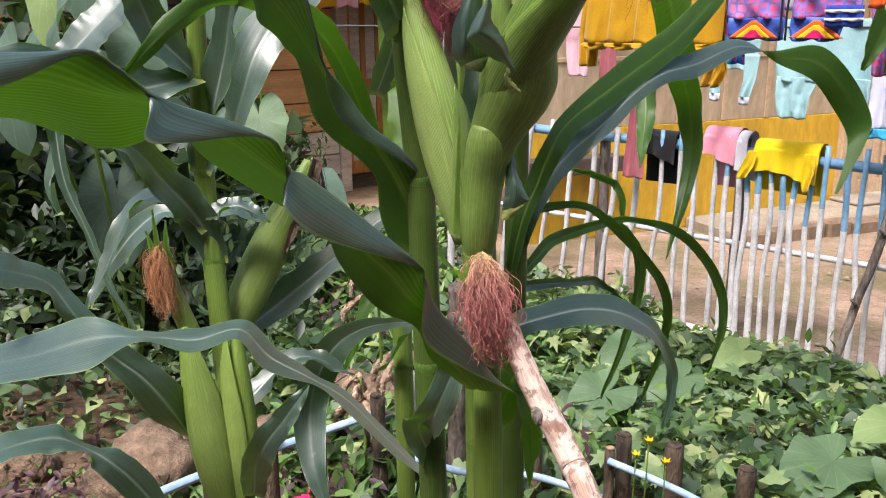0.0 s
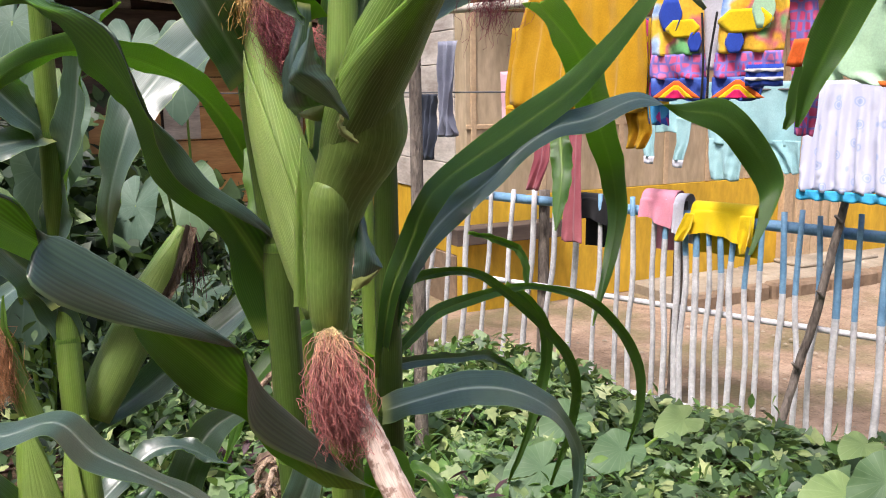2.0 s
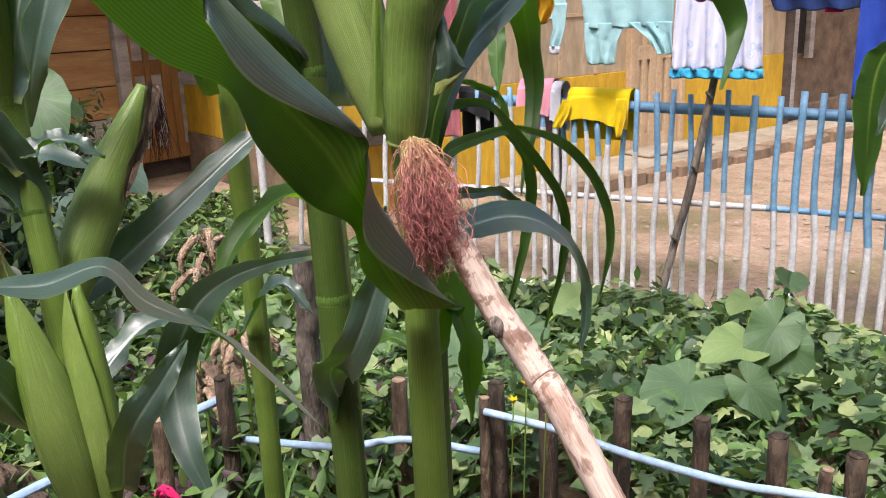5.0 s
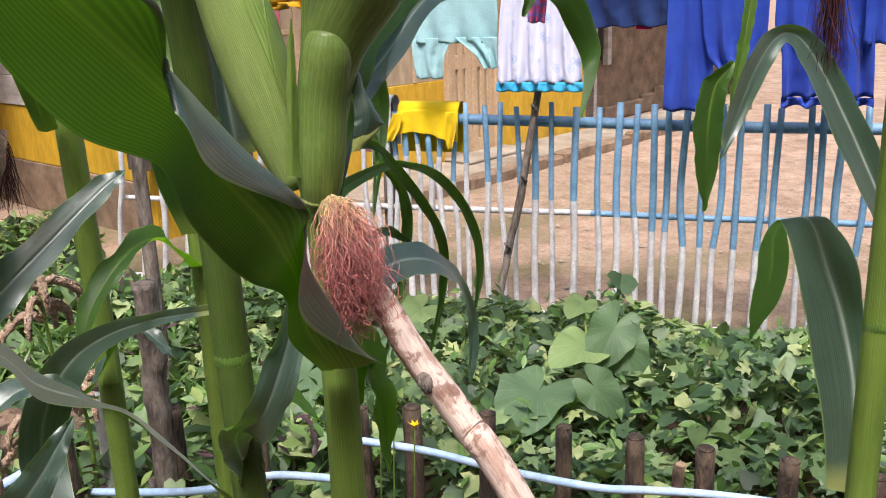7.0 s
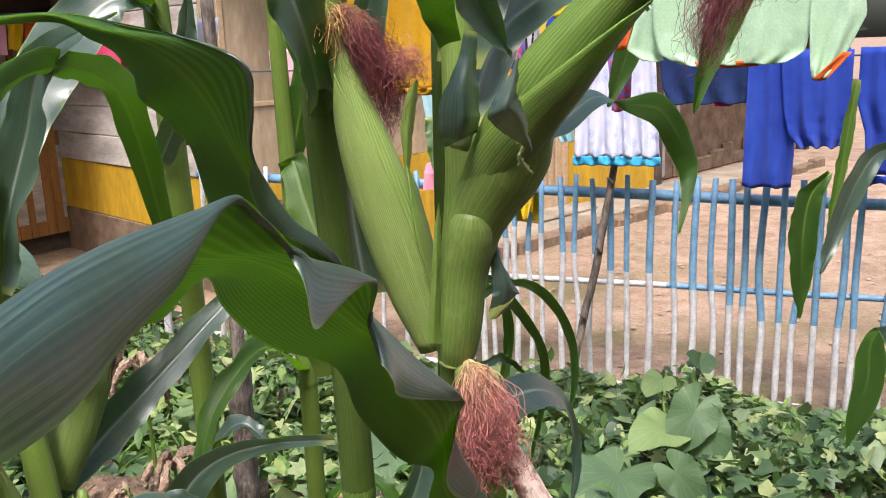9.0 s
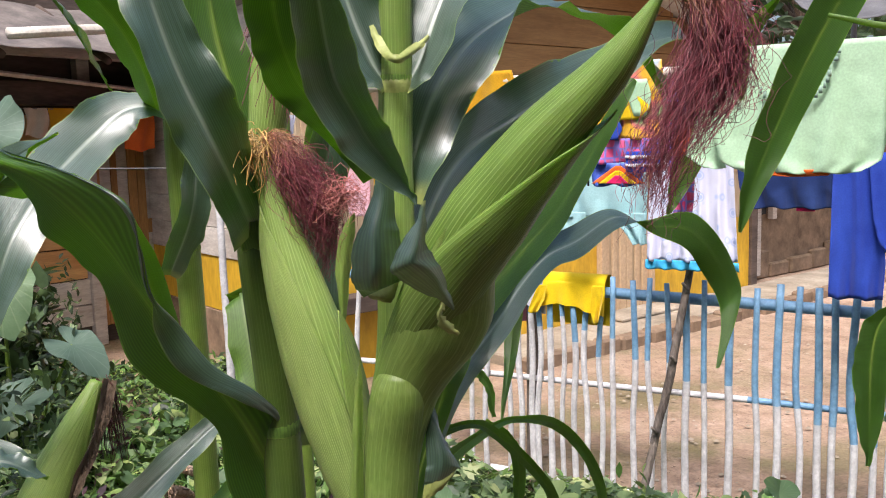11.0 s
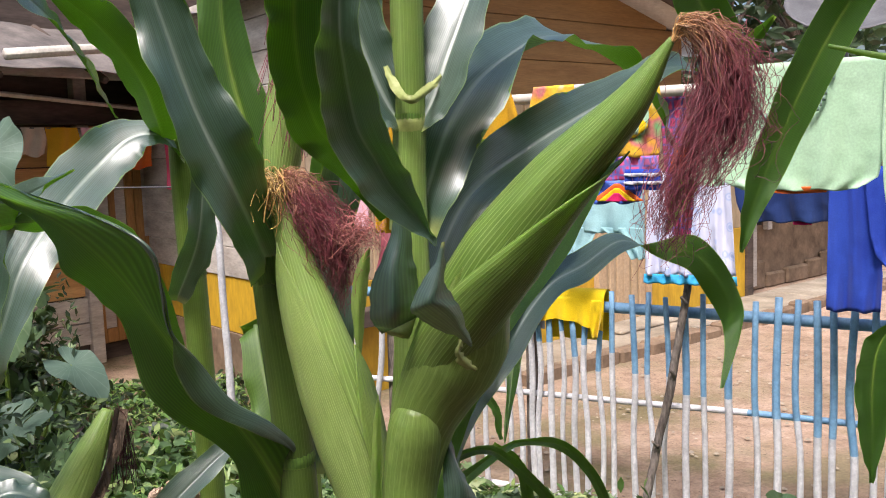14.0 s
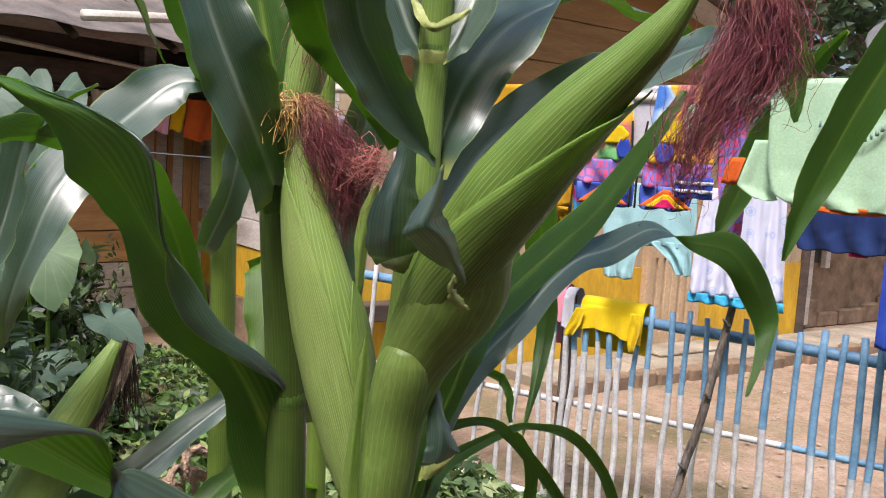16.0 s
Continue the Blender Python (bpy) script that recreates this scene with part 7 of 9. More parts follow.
TOP_GREEN_LEAF = [[(-0.051, 0.750, 1.531), (-0.053, 0.770, 1.503), (-0.052, 0.775, 1.487), (-0.050, 0.785, 1.465), (-0.046, 0.795, 1.448), (-0.038, 0.810, 1.433), (-0.024, 0.830, 1.421), (-0.007, 0.855, 1.410), (0.011, 0.885, 1.395), (0.029, 0.905, 1.376)],
        [(-0.037, 0.754, 1.533), (-0.037, 0.776, 1.505), (-0.037, 0.783, 1.489), (-0.034, 0.795, 1.468), (-0.029, 0.805, 1.452), (-0.021, 0.820, 1.437), (-0.008, 0.838, 1.426), (0.008, 0.861, 1.414), (0.023, 0.889, 1.398), (0.039, 0.905, 1.380)],
        [(-0.024, 0.750, 1.533), (-0.018, 0.770, 1.504), (-0.018, 0.775, 1.488), (-0.016, 0.785, 1.468), (-0.013, 0.795, 1.452), (-0.006, 0.810, 1.439), (0.006, 0.830, 1.427), (0.022, 0.855, 1.415), (0.036, 0.885, 1.400), (0.049, 0.905, 1.381)]]
HANG_DARK = [[(0.923, 1.245, 1.823), (0.858, 1.295, 1.768), (0.842, 1.355, 1.702), (0.792, 1.395, 1.617), (0.738, 1.415, 1.511), (0.704, 1.435, 1.400), (0.688, 1.440, 1.322), (0.690, 1.445, 1.258)],
        [(0.944, 1.253, 1.817), (0.885, 1.303, 1.758), (0.876, 1.363, 1.691), (0.831, 1.403, 1.603), (0.779, 1.423, 1.497), (0.739, 1.443, 1.389), (0.710, 1.448, 1.317), (0.697, 1.453, 1.257)],
        [(0.948, 1.245, 1.803), (0.898, 1.295, 1.742), (0.897, 1.355, 1.675), (0.857, 1.395, 1.585), (0.808, 1.415, 1.482), (0.762, 1.435, 1.378), (0.722, 1.440, 1.312), (0.694, 1.445, 1.257)]]
HANG_LIGHT = [[(1.154, 2.000, 1.704), (1.130, 2.080, 1.660), (1.085, 2.120, 1.575), (1.037, 2.150, 1.472), (1.004, 2.170, 1.360), (0.989, 2.175, 1.278), (0.985, 2.176, 1.219)],
        [(1.164, 2.008, 1.702), (1.155, 2.088, 1.650), (1.123, 2.128, 1.562), (1.082, 2.158, 1.456), (1.045, 2.178, 1.347), (1.014, 2.183, 1.270), (0.994, 2.184, 1.217)],
        [(1.163, 2.000, 1.698), (1.169, 2.080, 1.638), (1.150, 2.120, 1.547), (1.118, 2.150, 1.440), (1.076, 2.170, 1.333), (1.031, 2.175, 1.263), (0.993, 2.176, 1.217)]]
HANG_NEAR = [[(0.408, 1.200, 1.706), (0.428, 1.230, 1.658), (0.464, 1.260, 1.609), (0.502, 1.280, 1.559), (0.534, 1.290, 1.520), (0.564, 1.300, 1.488), (0.593, 1.300, 1.446)],
        [(0.424, 1.206, 1.711), (0.452, 1.236, 1.666), (0.495, 1.266, 1.623), (0.538, 1.286, 1.574), (0.567, 1.296, 1.531), (0.588, 1.306, 1.493), (0.599, 1.306, 1.447)],
        [(0.435, 1.200, 1.712), (0.469, 1.230, 1.670), (0.518, 1.260, 1.634), (0.567, 1.280, 1.587), (0.593, 1.290, 1.540), (0.604, 1.300, 1.497), (0.597, 1.300, 1.447)]]
HUSK_SPIKE = [[(0.021, 0.905, 1.131), (0.021, 0.900, 1.186), (0.022, 0.897, 1.228), (0.021, 0.895, 1.254)],
        [(0.014, 0.902, 1.134), (0.016, 0.897, 1.188), (0.018, 0.895, 1.230), (0.020, 0.895, 1.254)],
        [(0.009, 0.905, 1.133), (0.013, 0.900, 1.188), (0.016, 0.897, 1.230), (0.020, 0.895, 1.254)]]
SILK_SIDE_HUSK = [[(0.024, 0.975, 1.267), (0.029, 0.972, 1.309), (0.033, 0.970, 1.337), (0.033, 0.968, 1.351)],
        [(0.021, 0.973, 1.268), (0.022, 0.968, 1.310), (0.027, 0.967, 1.339), (0.032, 0.968, 1.351)],
        [(0.020, 0.975, 1.269), (0.017, 0.972, 1.310), (0.023, 0.970, 1.338), (0.032, 0.968, 1.351)]]
# -- end of rails


def corn_front():
    c = thing("corn_plant", (0.052, 0.945, GZ), "tall corn plant with two full ears and pink silk", "corn", "corn plants")
    stalk(c, [(0.054, 0.95, GZ - 0.03), (0.054, 0.94, 0.5), (0.052, 0.932, 0.8), (0.049, 0.928, 0.98), (0.044, 0.93, 1.118)], [0.02, 0.0185, 0.0165, 0.0155, 0.0145], (0.98,))
    shank = [(0.0395, 0.917, 1.110), (0.041, 0.908, 1.15), (0.0435, 0.9035, 1.19), (0.0465, 0.8945, 1.225), (0.0485, 0.890, 1.252)]
    tube(c, "ear_shank", shank, [0.0152, 0.0182, 0.0194, 0.0198, 0.02, 0.02, 0.02, 0.02, 0.0199, 0.0197, 0.0182, 0.0145, 0.004], M_HUSK_OUT, 80, 36, label="swollen pale green shank with a rounded top")
    tube(c, "shank_ring", [(0.0393, 0.918, 1.106), (0.0394, 0.9175, 1.109), (0.0396, 0.9165, 1.113)], [0.0128, 0.0161, 0.0156], M_COLLAR, 8, 28, label="yellowish ring at the base of the shank")
    stalk(c, [(0.049, 0.92, 1.2), (0.055, 0.924, 1.27), (0.057, 0.934, 1.34), (0.06, 0.94, 1.41), (0.062, 0.94, 1.45), (0.064, 0.94, 1.6), (0.066, 0.94, 1.78)], [0.018, 0.0158, 0.0142, 0.013, 0.0125, 0.012, 0.011], (1.446,), M_HUSK_OUT)
    el = [(0.03, 0.94, 1.115), (0.008, 0.965, 1.214), (-0.014, 0.983, 1.311), (-0.037, 1.0, 1.405)]
    rl = [0.012, 0.0205, 0.025, 0.0262, 0.0238, 0.0192, 0.0145, 0.0102, 0.0065]
    tube(c, "ear", el, rl, M_HUSK, 60, 48, 0.003, 22, label="plump ear in pale green husk")
    husk_leaf(c, el[:3] + [(-0.026, 0.99, 1.36)], rl[:8], 150, -150, M_HUSK, "loose husk leaf", 0.002)
    husk_leaf(c, el[:2] + [(-0.006, 0.975, 1.27)], [0.012, 0.0215, 0.026, 0.027, 0.0265], 90, -40, M_HUSK_OUT, "outer husk leaf", 0.002)
    er = [(0.052, 0.912, 1.224), (0.060, 0.896, 1.264), (0.0755, 0.873, 1.308), (0.098, 0.843, 1.356), (0.127, 0.811, 1.404), (0.158, 0.782, 1.445), (0.179, 0.765, 1.483)]
    rr = [0.010, 0.0195, 0.0258, 0.0266, 0.0203, 0.0122, 0.002]
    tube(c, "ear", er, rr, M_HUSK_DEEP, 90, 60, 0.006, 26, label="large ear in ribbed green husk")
    tube(c, "sheath", [(0.0395, 0.914, 1.116), (0.0415, 0.9085, 1.16), (0.0455, 0.905, 1.195), (0.0535, 0.902, 1.228), (0.063, 0.896, 1.252), (0.0735, 0.888, 1.273), (0.0795, 0.882, 1.290), (0.0815, 0.876, 1.305), (0.0845, 0.866, 1.323)], [0.0152, 0.0196, 0.0212, 0.0245, 0.029, 0.0335, 0.0345, 0.0315, 0.0265], M_HUSK_OUT, 60, 48, caps=False, label="smooth sheath from the shank to the ear", oval=[0.98, 0.96, 0.93, 0.86, 0.82, 0.8, 0.82, 0.88, 0.98])
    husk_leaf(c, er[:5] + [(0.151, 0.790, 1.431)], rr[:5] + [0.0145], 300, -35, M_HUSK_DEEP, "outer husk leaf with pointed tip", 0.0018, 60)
    lane = [(0.179, 0.764, 1.482), (0.186, 0.760, 1.491), (0.200, 0.757, 1.478), (0.205, 0.756, 1.452), (0.195, 0.757, 1.427), (0.181, 0.758, 1.402), (0.173, 0.760, 1.379), (0.171, 0.761, 1.358)]
    strands(c, "silk", (0, 0, 0), (0, 0, 1), M_SILK_DARK, 420, 0.2, 0.3, 0.2, 0.00024, 0.1, 2, "long dark red silk with blond roots", seg=44, lane=lane, lane_r=0.0078)
    lane = [(0.180, 0.762, 1.484), (0.196, 0.757, 1.490), (0.211, 0.754, 1.468), (0.216, 0.753, 1.442), (0.210, 0.754, 1.421), (0.195, 0.756, 1.410)]
    strands(c, "silk", (0, 0, 0), (0, 0, 1), M_SILK_DARK, 220, 0.2, 0.3, 0.2, 0.00024, 0.1, 21, seg=36, lane=lane, lane_r=0.0058)
    lane = [(-0.033, 1.000, 1.401), (-0.022, 0.990, 1.406), (-0.009, 0.985, 1.385), (0.005, 0.985, 1.358), (0.013, 0.987, 1.335), (0.014, 0.990, 1.305)]
    strands(c, "silk", (0, 0, 0), (0, 0, 1), M_SILK_DARK, 430, 0.17, 0.35, 0.26, 0.00026, 0.10, 3, "dark red silk with blond tuft", seg=36, lane=lane, lane_r=0.0125)
    lane = [(-0.003, 0.985, 1.372), (0.013, 0.980, 1.360), (0.031, 0.975, 1.364), (0.039, 0.975, 1.348)]
    strands(c, "silk", (0, 0, 0), (0, 0, 1), M_SILK_PINK, 80, 0.17, 0.35, 0.26, 0.00034, 0.10, 4, seg=22, lane=lane, lane_r=0.008)
    strands(c, "silk_tuft", (-0.04, 0.995, 1.405), (-0.1, -0.5, 0.7), M_SILK_BLOND, 110, 0.036, 0.5, 0.4, 0.0005, 0.2, 5, "dry blond silk tuft")
    # the young ear below, with pink silk
    tube(c, "young_ear", [(0.043, 0.912, 1.112), (0.044, 0.9, 1.095), (0.048, 0.896, 1.06)], [0.008, 0.012, 0.006], M_HUSK_OUT, 12, 18)
    lane = [(0.043, 0.896, 1.112), (0.044, 0.88, 1.098), (0.048, 0.874, 1.06), (0.052, 0.876, 1.035), (0.055, 0.88, 1.005)]
    strands(c, "silk", (0, 0, 0), (0, 0, 1), M_SILK_PINK, 620, 0.1, 0.4, 0.4, 0.00036, 0.1, 7, "pink silk with pale blond top", seg=34, lane=lane, lane_r=0.0195)
    # leaves
    loft(c, LOW_LEAF, (M_LEAF_LOW, M_LEAF), len(LOW_LEAF) - 2, 150, 0.0012, seed=1)
    loft(c, TOP_GREEN_LEAF, (M_LEAF_LOW, M_LEAF), 1, 70, 0.0014, seed=51)
    loft(c, TOP_FRONT_LEAF, (M_LEAF, M_LEAF_LOW), 1, 70, 0.0012, seed=52)
    loft(c, CURL_FLAP, (M_LEAF, M_LEAF_LOW), 1, 40, 0.0005, "leaf_curl", rib=False, seed=2)
    loft(c, CURL_CUP, (M_LEAF, M_LEAF_LOW), 1, 40, 0.0005, "leaf_curl", rib=False, seed=3)
    loft(c, CURL_LIP, (M_COLLAR, M_COLLAR), 1, 20, 0.0003, "leaf_lip", "pale yellow lip of the leaf base", False, 4)
    loft(c, SHANK_FLAP, (M_LEAF, M_LEAF_LOW), 1, 40, 0.0006, "leaf_curl", rib=False, seed=44)
    loft(c, SHANK_LIP, (M_COLLAR, M_COLLAR), 1, 30, 0.0004, "leaf_lip", "pale yellow lip of the leaf base", False, 45)
    loft(c, TORN_EDGE, (M_COLLAR, M_COLLAR), 1, 24, 0.0008, "torn_edge", "frayed tan edge of the sheath", False, 5)
    leaf(c, [(0.064, 0.945, 1.36), (0.1, 0.96, 1.447), (0.165, 1.02, 1.5), (0.27, 1.13, 1.535), (0.4, 1.22, 1.5), (0.5, 1.3, 1.42)], 0.07, face=[(-0.35, -0.8, 0.4), (-0.3, -0.5, 0.8)], fold=0.3, wave=0.2, waves=2.6)
    leaf(c, [(0.065, 0.935, 1.31), (0.118, 0.99, 1.382), (0.185, 1.02, 1.423), (0.27, 1.05, 1.462), (0.37, 1.1, 1.5), (0.45, 1.15, 1.5)], 0.062, face=[(-0.3, -0.8, 0.4), (0, -0.7, 0.7)], fold=0.3, wave=0.15, waves=2.6)
    leaf(c, [(0.066, 0.934, 1.44), (0.08, 0.932, 1.465), (0.098, 0.94, 1.505), (0.13, 0.96, 1.56), (0.19, 1.0, 1.61), (0.28, 1.05, 1.62)], 0.055, face=[(-0.6, -0.7, 0.2), (-0.5, -0.6, 0.5)], fold=0.3, wave=0.05, base=0.25, twist=0.05)
    leaf(c, [(0.056, 0.936, 1.443), (0.042, 0.934, 1.465), (0.026, 0.938, 1.51), (0.012, 0.94, 1.57), (0.0, 0.94, 1.66)], 0.055, face=[(0.2, -0.9, 0.2)], fold=0.2, wave=0.05, base=0.35, peak=0.2)
    loft(c, LIGULE, (M_COLLAR, M_COLLAR), 1, 40, 0.0006, "ligule", "pale yellow ligule round the stalk", False, 43)
    tube(c, "collar", [(0.0612, 0.94, 1.438), (0.0616, 0.94, 1.442), (0.062, 0.94, 1.446), (0.0624, 0.94, 1.451)], [0.0124, 0.0131, 0.0133, 0.0122], M_COLLAR, 12, 24, caps=False, label="pale yellow leaf collar")
    loft(c, SPLIT_HUSK_A, (M_HUSK, M_HUSK), 1, 40, 0.0004, "husk_tip", "split pale husk tip", False, 40)
    loft(c, HUSK_SPIKE, (M_HUSK_OUT, M_HUSK_OUT), 1, 30, 0.0004, "husk_tip", "narrow husk blade between the ears", False, 60)
    loft(c, SILK_SIDE_HUSK, (M_HUSK_OUT, M_HUSK_OUT), 1, 30, 0.0004, "husk_tip", "narrow husk blade beside the silk", False, 61)
    loft(c, SPLIT_HUSK_B, (M_HUSK, M_HUSK), 1, 40, 0.0004, "husk_tip", "split pale husk tip", False, 41)
    leaf(c, [(0.06, 0.95, 0.9), (0.085, 0.97, 0.95), (0.1, 0.96, 0.9), (0.1, 0.95, 0.82)], 0.045, face=[(0.3, -0.7, 0.4)], fold=0.3, wave=0.08, mats=(M_LEAF_LOW, M_LEAF_LOW))
    return c


def corn_behind():
    c = thing("corn_plant", (-0.012, 1.06, GZ), "corn plant with a long arching leaf close behind the ears", "corn", "corn plants")
    stalk(c, [(-0.008, 1.065, GZ - 0.03), (-0.012, 1.06, 0.6), (-0.018, 1.055, 0.9), (-0.026, 1.05, 1.169), (-0.038, 1.035, 1.34), (-0.025, 1.03, 1.42)], [0.019, 0.018, 0.0175, 0.017, 0.0165, 0.014], (1.165, 0.93), M_STALK_SHADED)
    tube(c, "ear", [(-0.03, 1.03, 1.39), (-0.015, 1.03, 1.48), (0.0, 1.02, 1.6)], [0.012, 0.018, 0.017, 0.01], M_HUSK, 30, 32, 0.012, 16, label="slim upper ear")
    strands(c, "silk", (-0.008, 1.0, 1.6), (-0.03, -0.15, -0.6), M_SILK_DARK, 140, 0.16, 0.12, 0.3, 0.00045, 0.08, 9, "thin dark red silk")
    loft(c, ARCH_LEAF, (M_LEAF_LOW, M_LEAF), len(ARCH_LEAF) - 2, 130, 0.0012, seed=6)
    leaf(c, [(-0.04, 1.02, 1.335), (-0.066, 0.965, 1.4), (-0.092, 0.945, 1.462), (-0.115, 0.94, 1.54), (-0.15, 0.93, 1.64)], 0.06, face=[(0.15, -0.9, 0.3)], fold=0.3, wave=0.15, waves=2.4, base=0.75)
    leaf(c, [(-0.03, 1.04, 1.36), (-0.05, 1.04, 1.44), (-0.065, 1.05, 1.53), (-0.06, 1.05, 1.65)], 0.06, face=[(-0.1, 0.9, 0.3)], fold=0.2, wave=0.07, waves=1.5, base=0.8)
    leaf(c, [(-0.03, 1.05, 1.16), (-0.045, 1.08, 1.22), (-0.05, 1.12, 1.27), (-0.045, 1.15, 1.2)], 0.04, face=[(0, 0.9, 0.3)], fold=0.2, mats=(M_PALE, M_PALE))
    leaf(c, [(0.02, 1.12, 1.12), (0.018, 1.15, 1.22), (0.025, 1.15, 1.33), (0.05, 1.13, 1.45), (0.08, 1.1, 1.58)], 0.06, face=[(0.2, -0.9, 0.2)], fold=0.25, base=0.9)
    leaf(c, [(-0.036, 1.02, 1.32), (-0.04, 1.012, 1.345), (-0.036, 1.01, 1.375)], 0.03, face=[(0, -0.9, 0.2)], fold=-0.4, base=0.9, mats=(M_PALE, M_PALE), wave=0.0, waves=0.5, twist=0.0, rib=False, name="collar", label="pale leaf collar")
    leaf(c, [(-0.015, 1.05, 0.8), (-0.03, 1.02, 0.86), (-0.01, 0.98, 0.9), (0.02, 0.97, 0.98), (0.03, 0.98, 1.04)], 0.05, face=[(0.2, -0.9, 0.3)], fold=0.3)
    # drooping leaf with a bright midrib towards the left
    loft(c, DROOP_LEAF, (M_LEAF, M_LEAF_LOW), 1, 80, 0.0012, seed=30)
    return c


def corn_right_behind():
    c = thing("corn_plant", (0.088, 1.06, GZ), "corn plant whose long leaves arch toward the fence", "corn", "corn plants")
    stalk(c, [(0.09, 1.06, GZ - 0.03), (0.088, 1.06, 0.7), (0.088, 1.05, 1.1), (0.09, 1.05, 1.4)], [0.016, 0.015, 0.0135, 0.011], (0.98,), M_STALK_SHADED)
    loft(c, RIGHT_ARCH_LEAF, (M_LEAF, M_LEAF_LOW), 1, 120, 0.0018, seed=7)
    loft(c, RIGHT_HIGH_LEAF, (M_LEAF_LOW, M_LEAF), 1, 100, 0.0014, seed=8)
    loft(c, THIN_ARCH_A, (M_LEAF_LOW, M_LEAF), 1, 70, 0.0012, seed=20)
    loft(c, THIN_ARCH_B, (M_LEAF_LOW, M_LEAF), 1, 70, 0.0012, seed=21)
    loft(c, THIN_ARCH_C, (M_LEAF_LOW, M_LEAF), 1, 70, 0.0012, seed=22)
    loft(c, SMALL_HOOK, (M_LEAF_LOW, M_LEAF), 1, 70, 0.0012, seed=23)
    loft(c, DARK_STRAP, (M_LEAF, M_LEAF_LOW), 1, 70, 0.0012, seed=24)
    loft(c, BROAD_PALE_LEAF, (M_LEAF, M_LEAF_LOW), 1, 70, 0.0012, seed=25)
    leaf(c, [(0.3, 1.42, 1.44), (0.43, 1.8, 1.38), (0.52, 2.05, 1.25), (0.59, 2.2, 1.12), (0.6, 2.2, 0.98), (0.525, 2.08, 0.78)], 0.085, face=[(0.2, 0.9, 0.3)], fold=0.25, wave=0.08)
    leaf(c, [(0.42, 1.95, 1.24), (0.418, 1.9, 1.15), (0.39, 1.8, 1.05)], 0.05, face=[(0.2, 0.9, 0.2)], fold=0.2)
    return c


def corn_yard():
    c = thing("corn_plant", (-0.14, 1.8, GZ), "slender corn plant with a silvery arching leaf", "corn", "corn plants")
    stalk(c, [(-0.1, 1.82, GZ - 0.03), (-0.1, 1.81, 0.6), (-0.108, 1.8, 1.1), (-0.115, 1.8, 1.4), (-0.12, 1.8, 1.75)], [0.02, 0.021, 0.021, 0.022, 0.016], (0.62, 1.24), M_STALK)
    leaf(c, [(-0.112, 1.785, 1.43), (-0.145, 1.765, 1.468), (-0.192, 1.755, 1.465), (-0.24, 1.725, 1.422), (-0.291, 1.642, 1.358), (-0.329, 1.587, 1.293), (-0.356, 1.577, 1.221), (-0.388, 1.6, 1.14), (-0.41, 1.65, 1.06)], 0.115, face=[(0.0, -0.5, 0.85), (0.0, -0.75, 0.65), (0.0, -0.85, 0.5), (0.0, -0.85, 0.5), (0.1, -0.9, 0.45)], fold=0.15, wave=0.08, twist=0.06, base=0.25, peak=0.42)
    leaf(c, [(-0.14, 1.78, 1.2), (-0.1, 1.72, 1.3), (-0.085, 1.7, 1.4), (-0.075, 1.68, 1.48)], 0.055, face=[(0.2, -0.9, 0.3)], fold=0.3)
    leaf(c, [(-0.14, 1.78, 1.08), (-0.18, 1.55, 1.28), (-0.22, 1.3, 1.36), (-0.3, 1.15, 1.36), (-0.4, 1.05, 1.25)], 0.055, face=[(0, 0.8, 0.5)], fold=0.3)
    leaf(c, [(-0.14, 1.78, 1.46), (-0.165, 1.62, 1.55), (-0.22, 1.53, 1.62), (-0.3, 1.45, 1.66), (-0.4, 1.4, 1.6)], 0.07, face=[(0.1, 0.5, 0.8)], fold=0.3)
    leaf(c, [(-0.3, 1.3, 1.64), (-0.25, 1.42, 1.6), (-0.235, 1.6, 1.57), (-0.212, 1.8, 1.5)], 0.04, face=[(0.2, -0.8, 0.3)], fold=0.2, base=1.0)
    leaf(c, [(-0.14, 1.78, 0.62), (-0.06, 1.7, 0.75), (0.0, 1.65, 0.7)], 0.045, fold=0.3)
    # a second thin stem beside it
    d = thing("corn_plant", (0.06, 1.9, GZ), "thin corn stem with ragged lower leaves", "corn", "corn plants")
    stalk(d, [(0.06, 1.62, GZ - 0.03), (0.05, 1.6, 0.5), (0.045, 1.58, 0.82), (0.03, 1.56, 1.5)], [0.016, 0.016, 0.015, 0.012], (0.55, 0.85), M_STALK)
    leaf(d, [(0.05, 1.6, 0.85), (-0.03, 1.5, 0.95), (-0.12, 1.42, 0.9), (-0.17, 1.38, 0.78)], 0.05, mats=(M_LEAF_LOW, M_LEAF_LOW), fold=0.3)
    leaf(d, [(0.05, 1.6, 0.6), (0.12, 1.55, 0.68), (0.2, 1.5, 0.6)], 0.04, mats=(M_LEAF_LOW, M_LEAF_LOW), fold=0.3)
    leaf(d, [(0.04, 1.58, 1.2), (0.07, 1.55, 1.35), (0.08, 1.5, 1.5)], 0.05, mats=(M_PALE, M_LEAF_LOW), face=[(0, 0.9, 0.3)], fold=0.3)
    return c


